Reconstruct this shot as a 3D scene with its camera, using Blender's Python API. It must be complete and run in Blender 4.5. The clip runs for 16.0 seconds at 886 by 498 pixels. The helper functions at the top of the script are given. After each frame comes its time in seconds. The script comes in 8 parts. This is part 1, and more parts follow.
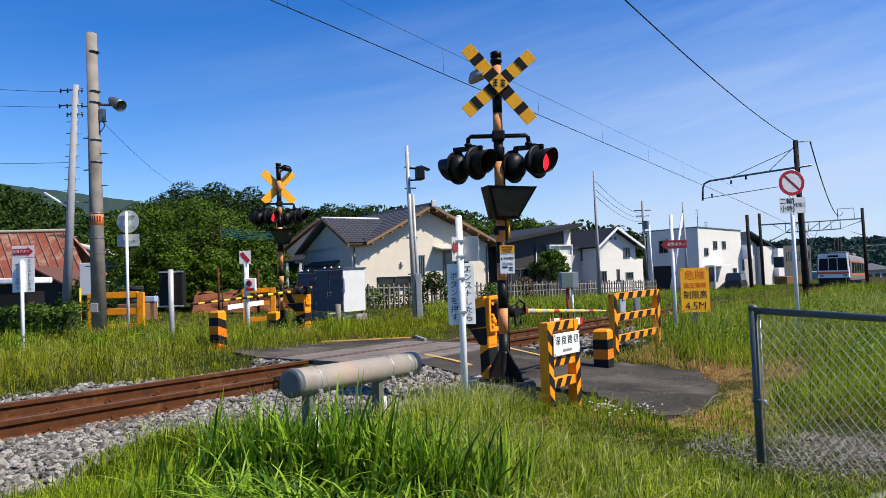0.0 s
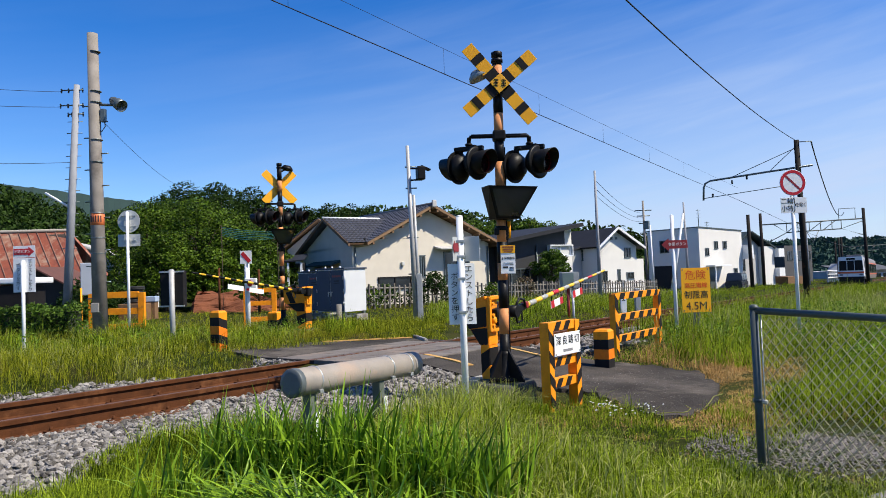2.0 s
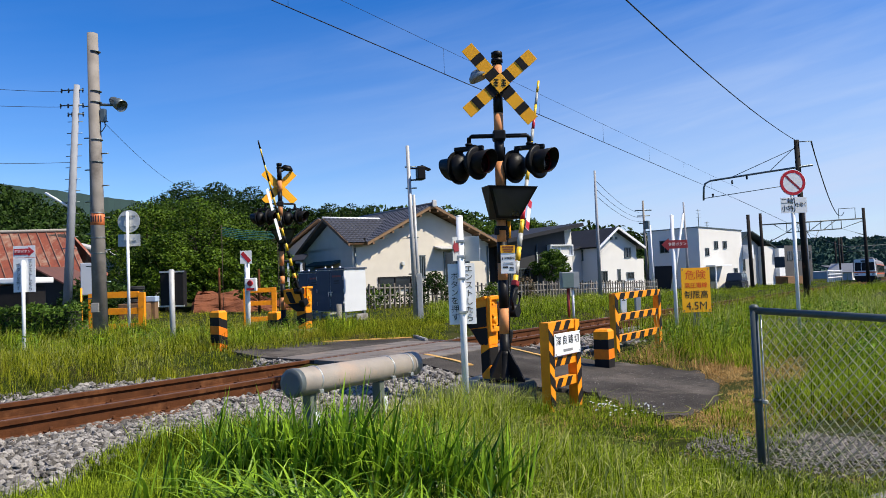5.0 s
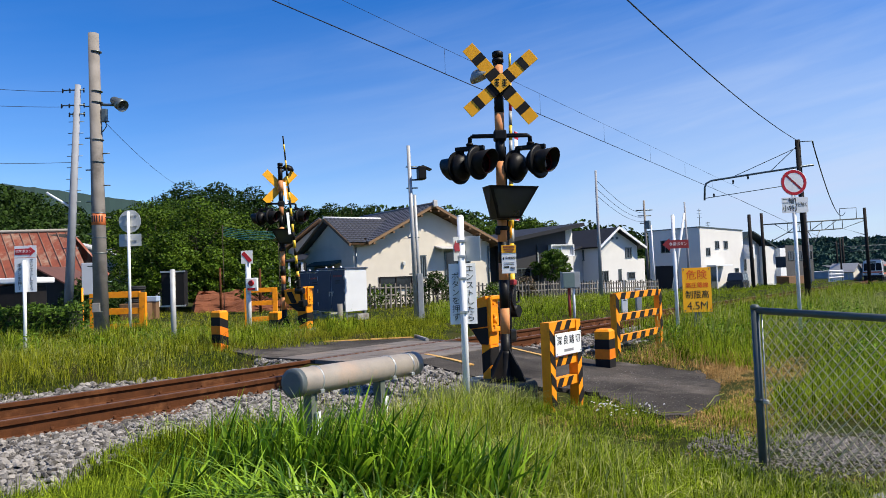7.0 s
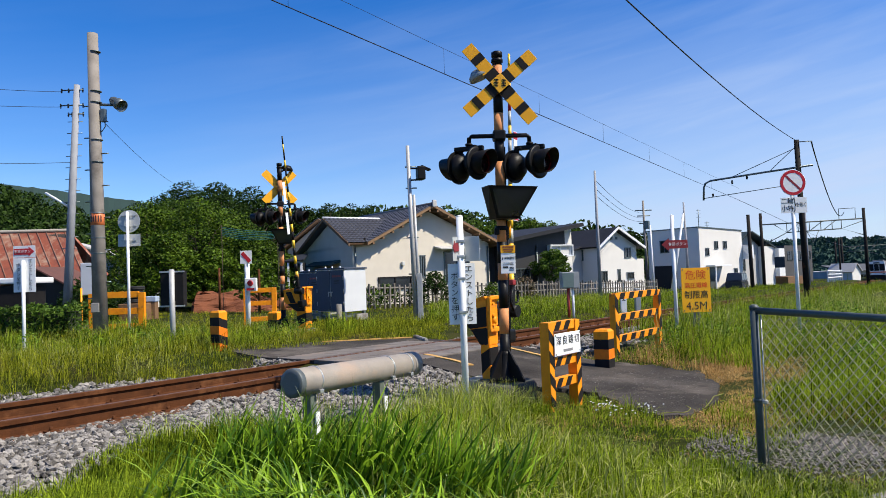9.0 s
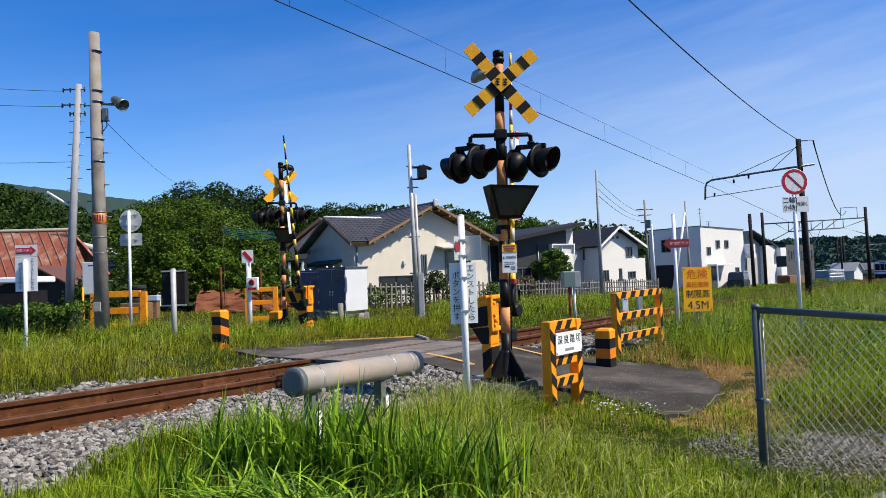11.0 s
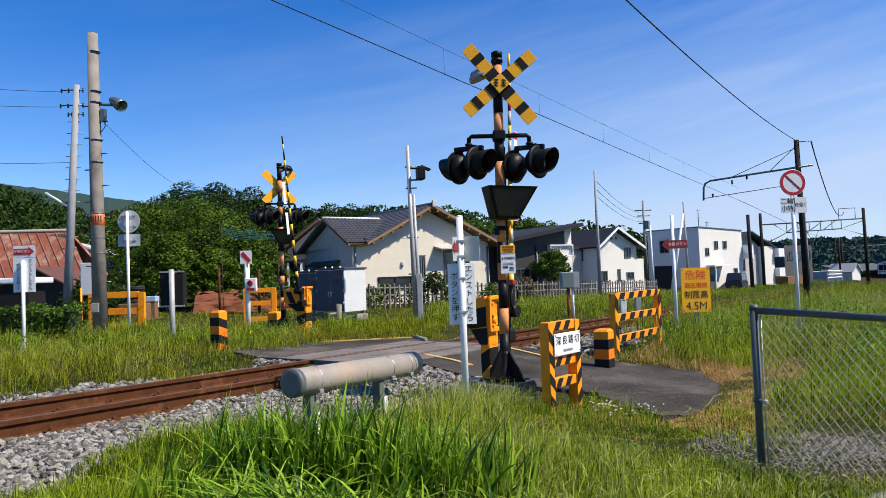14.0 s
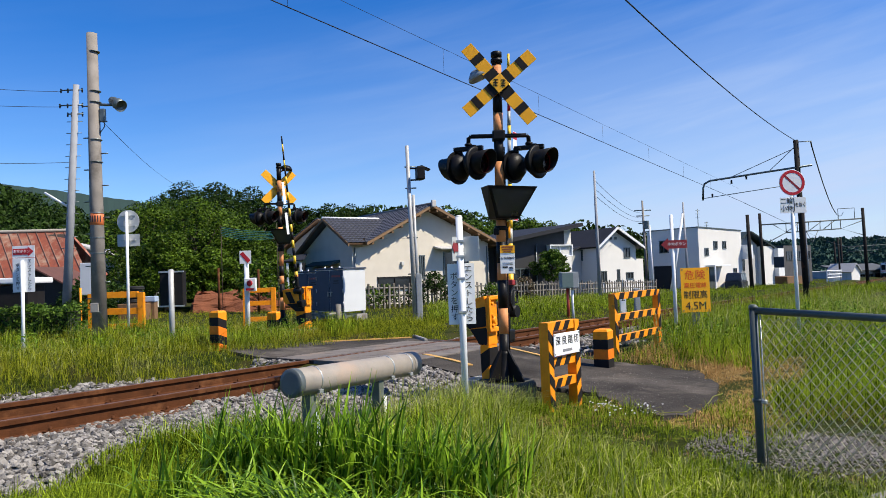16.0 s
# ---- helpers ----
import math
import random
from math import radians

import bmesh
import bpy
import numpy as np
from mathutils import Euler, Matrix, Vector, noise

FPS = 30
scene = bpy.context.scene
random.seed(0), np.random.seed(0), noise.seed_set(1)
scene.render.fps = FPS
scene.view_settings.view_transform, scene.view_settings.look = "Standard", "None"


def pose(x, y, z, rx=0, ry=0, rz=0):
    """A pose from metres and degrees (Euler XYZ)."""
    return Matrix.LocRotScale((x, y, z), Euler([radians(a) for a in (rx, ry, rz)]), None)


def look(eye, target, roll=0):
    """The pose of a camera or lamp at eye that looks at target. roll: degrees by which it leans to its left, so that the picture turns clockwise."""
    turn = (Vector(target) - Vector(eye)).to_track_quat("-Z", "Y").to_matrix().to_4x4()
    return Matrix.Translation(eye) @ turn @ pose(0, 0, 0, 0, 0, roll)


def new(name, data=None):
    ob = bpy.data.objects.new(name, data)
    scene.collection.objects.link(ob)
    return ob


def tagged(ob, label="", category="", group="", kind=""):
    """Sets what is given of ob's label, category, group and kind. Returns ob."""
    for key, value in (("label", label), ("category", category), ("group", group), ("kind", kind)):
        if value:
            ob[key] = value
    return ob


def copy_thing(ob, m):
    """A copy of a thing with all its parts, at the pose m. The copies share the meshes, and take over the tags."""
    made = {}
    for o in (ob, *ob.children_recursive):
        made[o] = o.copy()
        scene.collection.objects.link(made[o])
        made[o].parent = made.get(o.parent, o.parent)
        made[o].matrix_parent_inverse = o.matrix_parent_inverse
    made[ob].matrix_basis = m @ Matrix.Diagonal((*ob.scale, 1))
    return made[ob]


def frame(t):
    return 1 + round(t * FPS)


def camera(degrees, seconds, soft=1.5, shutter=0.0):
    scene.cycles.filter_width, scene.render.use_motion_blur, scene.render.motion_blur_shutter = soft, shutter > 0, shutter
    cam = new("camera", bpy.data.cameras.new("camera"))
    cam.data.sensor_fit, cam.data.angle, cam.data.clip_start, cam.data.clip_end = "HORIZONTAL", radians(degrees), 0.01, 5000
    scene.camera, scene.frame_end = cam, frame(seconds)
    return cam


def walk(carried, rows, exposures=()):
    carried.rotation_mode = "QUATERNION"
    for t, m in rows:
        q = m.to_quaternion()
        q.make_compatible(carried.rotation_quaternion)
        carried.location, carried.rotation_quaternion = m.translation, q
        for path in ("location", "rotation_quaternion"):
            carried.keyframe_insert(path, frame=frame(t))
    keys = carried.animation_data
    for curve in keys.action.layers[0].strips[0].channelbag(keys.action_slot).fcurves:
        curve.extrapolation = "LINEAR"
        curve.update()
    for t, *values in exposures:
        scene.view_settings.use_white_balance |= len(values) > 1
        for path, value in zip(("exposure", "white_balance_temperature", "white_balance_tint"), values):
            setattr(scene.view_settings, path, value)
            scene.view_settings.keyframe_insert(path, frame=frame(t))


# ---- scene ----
# The world's x runs along the railway (downhill), y across it, away from the viewer.
GRADE = 0.0173
TRACK_Y = 7.6

cam = camera(65.03, 16.0, soft=0.5)


def aim(dx, dy):
    h, p = radians(35.0) + dx / 1230.0, radians(2.1) + dy / 1230.0
    eye = Vector((0, 0, 1.45))
    way = Vector((math.cos(h) * math.cos(p), math.sin(h) * math.cos(p), math.sin(p)))
    return look(eye, eye + way * 10, -2.1)


walk(cam, [(t, aim(dx, dy)) for t, dx, dy in (
    (0.0, -2.8, 0.2), (0.5, -2.0, 0.2), (1.0, -1.6, 0.2), (2.0, -1.5, 0.2), (3.5, -1.6, 0.2), (4.0, -2.0, 0.2), (5.2, -1.2, 0.1),
    (6.5, 0.0, 0.0), (7.5, 0.2, 0.0), (8.5, 0.1, 0.0), (9.0, -1.3, 0.1), (10.3, 0.2, -0.6), (11.5, 1.4, -1.3), (12.0, 0.3, 0.0),
    (13.5, 0.1, 0.0), (14.0, -1.5, 0.1), (14.5, -1.8, 0.1), (15.0, -2.3, 0.1), (15.5, -4.0, 0.1), (16.0, -2.3, 0.1))])

# ---- light ----
SUN_DIR = Vector((0.30, -1.0, 1.28)).normalized()
sun_data = bpy.data.lights.new("sun", "SUN")
sun_data.energy, sun_data.angle, sun_data.color = 5.0, radians(0.53), (1.0, 0.92, 0.77)
sun = new("sun", sun_data)
sun.matrix_world = look(SUN_DIR * 50, (0, 0, 0))

world = bpy.data.worlds.new("sky")
scene.world = world
world.use_nodes = True
wn, wl = world.node_tree.nodes, world.node_tree.links
wn.clear()
w_out, w_bg = wn.new("ShaderNodeOutputWorld"), wn.new("ShaderNodeBackground")
w_sky = wn.new("ShaderNodeTexSky")
w_sky.sky_type, w_sky.sun_disc = "NISHITA", False
w_sky.sun_elevation, w_sky.sun_rotation = math.asin(SUN_DIR.z), math.atan2(SUN_DIR.x, SUN_DIR.y)
w_sky.air_density, w_sky.dust_density, w_sky.ozone_density, w_sky.altitude = 1.0, 0.35, 5.0, 400
w_hsv = wn.new("ShaderNodeHueSaturation")
w_hsv.inputs["Hue"].default_value = 0.512
w_hsv.inputs["Saturation"].default_value, w_hsv.inputs["Value"].default_value = 1.38, 1.0
wl.new(w_sky.outputs[0], w_hsv.inputs["Color"])
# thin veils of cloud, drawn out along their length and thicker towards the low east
def w_math(op, a, b):
    k = wn.new("ShaderNodeMath")
    k.operation = op
    for slot, v in zip(k.inputs, (a, b)):
        if isinstance(v, (int, float)):
            slot.default_value = v
        else:
            wl.new(v, slot)
    return k.outputs[0]


def w_range(v, a, b, c, d):
    k = wn.new("ShaderNodeMapRange")
    wl.new(v, k.inputs[0])
    for slot, q in zip(list(k.inputs)[1:5], (a, b, c, d)):
        slot.default_value = q
    return k.outputs[0]


def w_streaks(tilt, thin, scale, detail, rough, bend):
    k, t = wn.new("ShaderNodeMapping"), wn.new("ShaderNodeTexNoise")
    k.vector_type = "TEXTURE"
    k.inputs["Rotation"].default_value = (radians(tilt), 0.0, radians(35))
    k.inputs["Scale"].default_value = (1.0, 1.0, thin)
    t.inputs["Scale"].default_value, t.inputs["Detail"].default_value = scale, detail
    t.inputs["Roughness"].default_value, t.inputs["Distortion"].default_value = rough, bend
    wl.new(w_co.outputs["Generated"], k.inputs[0])
    wl.new(k.outputs[0], t.inputs["Vector"])
    return t.outputs["Fac"]


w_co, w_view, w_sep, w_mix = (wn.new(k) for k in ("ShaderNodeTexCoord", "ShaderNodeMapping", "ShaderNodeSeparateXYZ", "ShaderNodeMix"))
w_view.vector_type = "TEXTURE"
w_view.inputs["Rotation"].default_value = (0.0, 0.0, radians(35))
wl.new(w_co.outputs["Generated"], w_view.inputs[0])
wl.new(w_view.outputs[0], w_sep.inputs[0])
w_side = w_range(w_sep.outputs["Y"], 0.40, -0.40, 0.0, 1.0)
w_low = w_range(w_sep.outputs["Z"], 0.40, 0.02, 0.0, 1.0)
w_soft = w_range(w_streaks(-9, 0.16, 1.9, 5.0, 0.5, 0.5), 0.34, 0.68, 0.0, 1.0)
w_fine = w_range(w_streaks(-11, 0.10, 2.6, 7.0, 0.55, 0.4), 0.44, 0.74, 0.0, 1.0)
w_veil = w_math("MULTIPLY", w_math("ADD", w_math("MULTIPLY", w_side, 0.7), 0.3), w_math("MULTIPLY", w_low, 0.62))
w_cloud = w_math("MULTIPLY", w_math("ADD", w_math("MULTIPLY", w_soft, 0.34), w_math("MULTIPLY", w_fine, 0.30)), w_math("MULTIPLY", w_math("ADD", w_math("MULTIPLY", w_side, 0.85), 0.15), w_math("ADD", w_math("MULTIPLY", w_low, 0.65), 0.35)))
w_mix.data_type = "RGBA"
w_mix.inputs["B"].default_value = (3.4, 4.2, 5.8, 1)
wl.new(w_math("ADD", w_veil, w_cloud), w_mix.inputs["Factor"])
wl.new(w_hsv.outputs[0], w_mix.inputs["A"])
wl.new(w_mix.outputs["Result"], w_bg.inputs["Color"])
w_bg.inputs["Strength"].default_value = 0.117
wl.new(w_bg.outputs[0], w_out.inputs["Surface"])
scene.view_settings.exposure = 0.50


# ---- materials ----
def mat(name, a, b=None, scale=6.0, rough=0.6, metal=0.0, bump=0.15, fine=60.0, island=0.0, piece=0.0, leaf=0.0, spec=0.5, stain=None, stain_at=(0.55, 0.7)):
    """Two colours blended by coarse and fine noise; island and piece vary single islands and objects; leaf lets light through."""
    m = bpy.data.materials.new(name)
    m.use_nodes = True
    n, l = m.node_tree.nodes, m.node_tree.links
    p = n["Principled BSDF"]
    b = b or tuple(c * 0.72 for c in a)
    co = n.new("ShaderNodeTexCoord")
    n1, n2 = n.new("ShaderNodeTexNoise"), n.new("ShaderNodeTexNoise")
    n1.inputs["Scale"].default_value, n1.inputs["Detail"].default_value = scale, 6
    n2.inputs["Scale"].default_value, n2.inputs["Detail"].default_value = fine, 4
    for k in (n1, n2):
        l.new(co.outputs["Object"], k.inputs["Vector"])
    add = n.new("ShaderNodeMath")
    add.operation = "MULTIPLY_ADD"
    l.new(n2.outputs["Fac"], add.inputs[0])
    add.inputs[1].default_value = 0.5
    sub = n.new("ShaderNodeMath")
    sub.operation = "MULTIPLY_ADD"
    l.new(n1.outputs["Fac"], sub.inputs[0])
    sub.inputs[1].default_value, sub.inputs[2].default_value = 1.6, -0.55
    l.new(sub.outputs[0], add.inputs[2])
    fac = add.outputs[0]
    for amount, kind, out in ((island, "ShaderNodeNewGeometry", "Random Per Island"), (piece, "ShaderNodeObjectInfo", "Random")):
        if amount:
            r, k = n.new(kind), n.new("ShaderNodeMath")
            k.operation = "MULTIPLY_ADD"
            l.new(r.outputs[out], k.inputs[0])
            k.inputs[1].default_value = amount
            off = n.new("ShaderNodeMath")
            off.operation = "SUBTRACT"
            l.new(fac, off.inputs[0])
            off.inputs[1].default_value = amount / 2
            l.new(off.outputs[0], k.inputs[2])
            fac = k.outputs[0]
    mix = n.new("ShaderNodeMix")
    mix.data_type, mix.clamp_factor = "RGBA", True
    l.new(fac, mix.inputs["Factor"])
    mix.inputs["A"].default_value, mix.inputs["B"].default_value = (*a, 1), (*b, 1)
    colour = mix.outputs["Result"]
    if stain:
        n3, r3, m3 = n.new("ShaderNodeTexNoise"), n.new("ShaderNodeMapRange"), n.new("ShaderNodeMix")
        n3.inputs["Scale"].default_value, n3.inputs["Detail"].default_value = scale * 0.45, 8
        n3.inputs["Roughness"].default_value = 0.65
        l.new(co.outputs["Object"], n3.inputs["Vector"])
        r3.inputs[1].default_value, r3.inputs[2].default_value = stain_at
        l.new(n3.outputs["Fac"], r3.inputs[0])
        m3.data_type = "RGBA"
        l.new(r3.outputs[0], m3.inputs["Factor"])
        l.new(colour, m3.inputs["A"])
        m3.inputs["B"].default_value = (*stain, 1)
        colour = m3.outputs["Result"]
    l.new(colour, p.inputs["Base Color"])
    p.inputs["Roughness"].default_value, p.inputs["Metallic"].default_value = rough, metal
    p.inputs["Specular IOR Level"].default_value = spec
    if bump:
        bp = n.new("ShaderNodeBump")
        bp.inputs["Strength"].default_value, bp.inputs["Distance"].default_value = bump, 0.02
        l.new(n2.outputs["Fac"], bp.inputs["Height"])
        l.new(bp.outputs[0], p.inputs["Normal"])
    if leaf:
        t, mx = n.new("ShaderNodeBsdfTranslucent"), n.new("ShaderNodeMixShader")
        l.new(colour, t.inputs["Color"])
        mx.inputs[0].default_value = leaf
        l.new(p.outputs[0], mx.inputs[1])
        l.new(t.outputs[0], mx.inputs[2])
        l.new(mx.outputs[0], n["Material Output"].inputs["Surface"])
    return m


def glowing(name, colour, strength):
    m = mat(name, colour, rough=0.4, bump=0)
    p = m.node_tree.nodes["Principled BSDF"]
    p.inputs["Emission Color"].default_value, p.inputs["Emission Strength"].default_value = (*colour, 1), strength
    return m


YELLOW = mat("yellow_paint", (0.95, 0.36, 0.004), (0.78, 0.26, 0.004), 3, 0.45, bump=0.05, spec=0.3, stain=(0.32, 0.13, 0.02), stain_at=(0.66, 0.85))
YELLOW_OLD = mat("weathered_yellow_paint", (0.95, 0.33, 0.005), (0.70, 0.22, 0.006), 9, 0.55, bump=0.1, spec=0.3, stain=(0.16, 0.07, 0.03), stain_at=(0.58, 0.75))
BUCK_YELLOW = mat("faded_yellow_enamel", (0.95, 0.45, 0.014), (0.84, 0.37, 0.012), 4, 0.4, bump=0.03, spec=0.3)
BLACK = mat("black_paint", (0.005, 0.005, 0.0055), (0.011, 0.010, 0.010), 8, 0.45, bump=0.08, spec=0.16)
BLACK_DULL = mat("dull_black_enamel", (0.009, 0.008, 0.009), (0.018, 0.016, 0.015), 5, 0.65, bump=0.05, spec=0.16)
SALMON = mat("faded_orange_paint", (0.64, 0.27, 0.10), (0.5, 0.2, 0.075), 8, 0.6, bump=0.1, spec=0.25, stain=(0.3, 0.13, 0.06), stain_at=(0.62, 0.8))
RED = mat("red_reflective_film", (0.55, 0.01, 0.02), (0.42, 0.008, 0.015), 8, 0.35, bump=0)
WHITE = mat("white_paint", (0.8, 0.8, 0.8), (0.68, 0.69, 0.7), 5, 0.45, bump=0.04, stain=(0.45, 0.42, 0.36), stain_at=(0.66, 0.9))
SIGN_WHITE = mat("white_sign_enamel", (0.82, 0.82, 0.82), (0.74, 0.75, 0.76), 4, 0.35, bump=0)
SIGN_GREY = mat("grey_sign_back", (0.52, 0.53, 0.52), (0.42, 0.43, 0.42), 5, 0.5, 0.1, bump=0.04)
SIGN_YELLOW = mat("amber_sign_enamel", (0.95, 0.45, 0.004), (0.88, 0.39, 0.004), 3, 0.4, bump=0)
ORANGE_INK = mat("orange_ink", (0.85, 0.10, 0.004), rough=0.5, bump=0)
INK = mat("black_ink", (0.012, 0.012, 0.013), rough=0.6, bump=0)
GREY_INK = mat("grey_ink", (0.25, 0.25, 0.26), rough=0.6, bump=0)
STEEL = mat("galvanised_steel", (0.5, 0.51, 0.5), (0.36, 0.37, 0.37), 9, 0.42, 0.65, bump=0.06)
STEEL_DARK = mat("dark_galvanised_steel", (0.17, 0.2, 0.2), (0.11, 0.13, 0.135), 9, 0.45, 0.55, bump=0.06)
BLOCK_ORANGE = mat("weathered_orange_paint", (0.90, 0.22, 0.005), (0.62, 0.14, 0.006), 9, 0.55, bump=0.1, spec=0.3, stain=(0.16, 0.07, 0.03), stain_at=(0.6, 0.75))
MAST_STEEL = mat("aged_mast_steel", (0.46, 0.46, 0.45), (0.32, 0.32, 0.315), 9, 0.5, 0.2, bump=0.08)
RUST = mat("rail_rust", (0.105, 0.037, 0.013), (0.046, 0.017, 0.007), 7, 0.8, 0.0, bump=0.25, stain=(0.155, 0.064, 0.026), spec=0.12)
RAIL_TOP = mat("worn_rail_head", (0.16, 0.085, 0.05), (0.10, 0.048, 0.026), 5, 0.5, 0.3, bump=0.04)
CONCRETE = mat("concrete", (0.36, 0.34, 0.31), (0.24, 0.22, 0.2), 4, 0.85, bump=0.3, stain=(0.15, 0.13, 0.11))
POLE_CONCRETE = mat("pole_concrete", (0.29, 0.262, 0.235), (0.165, 0.146, 0.128), 3, 0.88, bump=0.12, spec=0.2, stain=(0.10, 0.086, 0.074), stain_at=(0.54, 0.70))
PALE_POLE = mat("pale_pole_concrete", (0.31, 0.318, 0.34), (0.24, 0.246, 0.265), 3, 0.75, bump=0.1, spec=0.3)
DARK_POLE = mat("tarred_pole", (0.010, 0.009, 0.009), (0.022, 0.017, 0.015), 2, 0.85, bump=0.2, spec=0.2, stain=(0.12, 0.045, 0.025), stain_at=(0.62, 0.75))
PIPE = mat("weathered_pipe", (0.33, 0.29, 0.245), (0.22, 0.195, 0.17), 5, 0.65, bump=0.12, stain=(0.40, 0.28, 0.2), stain_at=(0.5, 0.75))
ASPHALT = mat("asphalt", (0.090, 0.079, 0.069), (0.020, 0.018, 0.016), 1.3, 0.95, bump=1.0, fine=42, stain=(0.125, 0.108, 0.092), stain_at=(0.55, 0.66), spec=0.1)
CROSS_DECK = mat("worn_crossing_deck", (0.20, 0.178, 0.160), (0.10, 0.086, 0.077), 2.5, 0.88, bump=0.35, stain=(0.26, 0.19, 0.14), stain_at=(0.5, 0.7), spec=0.2)
ROAD_YELLOW = mat("worn_road_paint", (0.62, 0.33, 0.06), (0.4, 0.24, 0.09), 9, 0.75, bump=0.2)
STONE = mat("ballast_stone", (0.315, 0.293, 0.268), (0.08, 0.073, 0.066), 14, 0.95, bump=0.5, island=1.2, spec=0.12)
GRAVEL = mat("gravel", (0.24, 0.215, 0.19), (0.12, 0.104, 0.09), 12, 0.95, bump=0.5, island=0.8)
# Soil colour is lowered to deepen the shade between grass blades.
SOIL = mat("soil_and_thatch", (0.032, 0.045, 0.007), (0.045, 0.034, 0.013), 1.2, 0.95, bump=0.6, fine=30, stain=(0.022, 0.032, 0.005), stain_at=(0.45, 0.6), spec=0.05)
# Bed is near black: shade in the gaps between stones is coloured in.
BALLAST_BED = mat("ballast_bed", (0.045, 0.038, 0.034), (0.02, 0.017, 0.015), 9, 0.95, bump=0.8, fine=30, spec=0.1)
GRASS = mat("meadow_grass", (0.40, 0.42, 0.028), (0.036, 0.062, 0.004), 1.1, 0.65, bump=0, island=1.8, leaf=0.35, spec=0.04, stain=(0.34, 0.22, 0.045), stain_at=(0.58, 0.78))
LAWN = mat("lush_green_grass", (0.37, 0.47, 0.03), (0.030, 0.060, 0.003), 0.9, 0.6, bump=0, island=1.7, leaf=0.35, spec=0.04, stain=(0.42, 0.38, 0.05), stain_at=(0.56, 0.8))
REED = mat("broad_blade_grass", (0.30, 0.47, 0.03), (0.035, 0.095, 0.005), 1.5, 0.38, bump=0, piece=1.6, leaf=0.4, spec=0.3)
STRAW = mat("dry_straw_grass", (0.58, 0.39, 0.15), (0.33, 0.18, 0.055), 2, 0.75, bump=0, island=1.1, leaf=0.2, spec=0.1)
SEED = mat("pale_seed_heads", (0.46, 0.45, 0.15), (0.25, 0.30, 0.06), 4, 0.75, bump=0, island=0.8, leaf=0.3, spec=0.05)
LEAF = mat("tree_leaves", (0.112, 0.188, 0.013), (0.009, 0.025, 0.003), 0.5, 0.55, bump=0, island=1.3, leaf=0.2, spec=0.12)
LEAF_DARK = mat("dark_tree_leaves", (0.040, 0.078, 0.010), (0.007, 0.018, 0.003), 0.5, 0.6, bump=0, island=1.1, leaf=0.15, spec=0.1)
HEDGE = mat("hedge_leaves", (0.10, 0.17, 0.018), (0.018, 0.048, 0.005), 2, 0.6, bump=0, island=1.2, leaf=0.2, spec=0.15)
BARK = mat("bark", (0.09, 0.065, 0.045), (0.045, 0.034, 0.025), 4, 0.9, bump=0.5)
CREAM = mat("cream_render", (0.66, 0.6, 0.5), (0.58, 0.52, 0.43), 1.5, 0.85, bump=0.1)
WHITE_WALL = mat("white_render", (0.72, 0.70, 0.66), (0.66, 0.64, 0.61), 1.2, 0.8, bump=0.05, spec=0.2)
GREY_WALL = mat("grey_render", (0.46, 0.45, 0.44), (0.38, 0.37, 0.36), 1.2, 0.8, bump=0.05)
DARK_WALL = mat("charcoal_cladding", (0.03, 0.031, 0.034), (0.02, 0.02, 0.023), 2, 0.6, bump=0.1)
TILE = mat("grey_roof_tile", (0.085, 0.085, 0.095), (0.05, 0.05, 0.058), 2, 0.45, bump=0.1, island=0.5)
SLATE = mat("dark_roof_sheet", (0.024, 0.025, 0.030), (0.016, 0.0165, 0.020), 2, 0.7, bump=0.1, spec=0.25)
RUSTY_TIN = mat("rusty_tin_roof", (0.30, 0.072, 0.032), (0.15, 0.042, 0.026), 3.5, 0.75, 0.0, bump=0.3, fine=25, stain=(0.34, 0.22, 0.15), stain_at=(0.50, 0.66))
WOOD = mat("brown_timber", (0.22, 0.12, 0.055), (0.13, 0.07, 0.032), 6, 0.75, bump=0.2)
GREY_WOOD = mat("weathered_fence_timber", (0.24, 0.22, 0.19), (0.11, 0.098, 0.084), 6, 0.85, bump=0.3, piece=0.9, spec=0.2)
INTERIOR_SHADE = mat("painted_interior_shade", (0.015, 0.015, 0.017), rough=0.8, bump=0)
PANE = mat("window_glass", (0.025, 0.03, 0.035), rough=0.08, bump=0, spec=0.8)
CURTAIN = mat("pale_curtain", (0.6, 0.6, 0.58), rough=0.8)
# Navy for the cabinet doors: the unlit face's shade is in the paint.
CABINET = mat("navy_shade_cabinet_paint", (0.060, 0.072, 0.105), (0.045, 0.055, 0.082), 2, 0.5, bump=0.04, spec=0.25)
CABINET_LIGHT = mat("light_cabinet_paint", (0.62, 0.63, 0.64), (0.54, 0.55, 0.57), 2, 0.45, bump=0.04)
RED_SOIL = mat("red_earth", (0.22, 0.08, 0.04), (0.12, 0.046, 0.026), 1.5, 0.95, bump=0.8, spec=0.1)
TRAIN_BODY = mat("brushed_stainless_steel", (0.24, 0.215, 0.20), (0.19, 0.17, 0.16), 2, 0.45, 0.3, bump=0.02)
TRAIN_WHITE = mat("white_cab_paint", (0.75, 0.75, 0.74), (0.68, 0.68, 0.68), 2, 0.4, bump=0)
TRAIN_ORANGE = mat("orange_stripe", (0.70, 0.11, 0.02), (0.60, 0.09, 0.02), 2, 0.4, bump=0)
LENS_DARK = mat("unlit_red_lens", (0.012, 0.0015, 0.002), (0.008, 0.001, 0.0015), rough=0.2, bump=0)
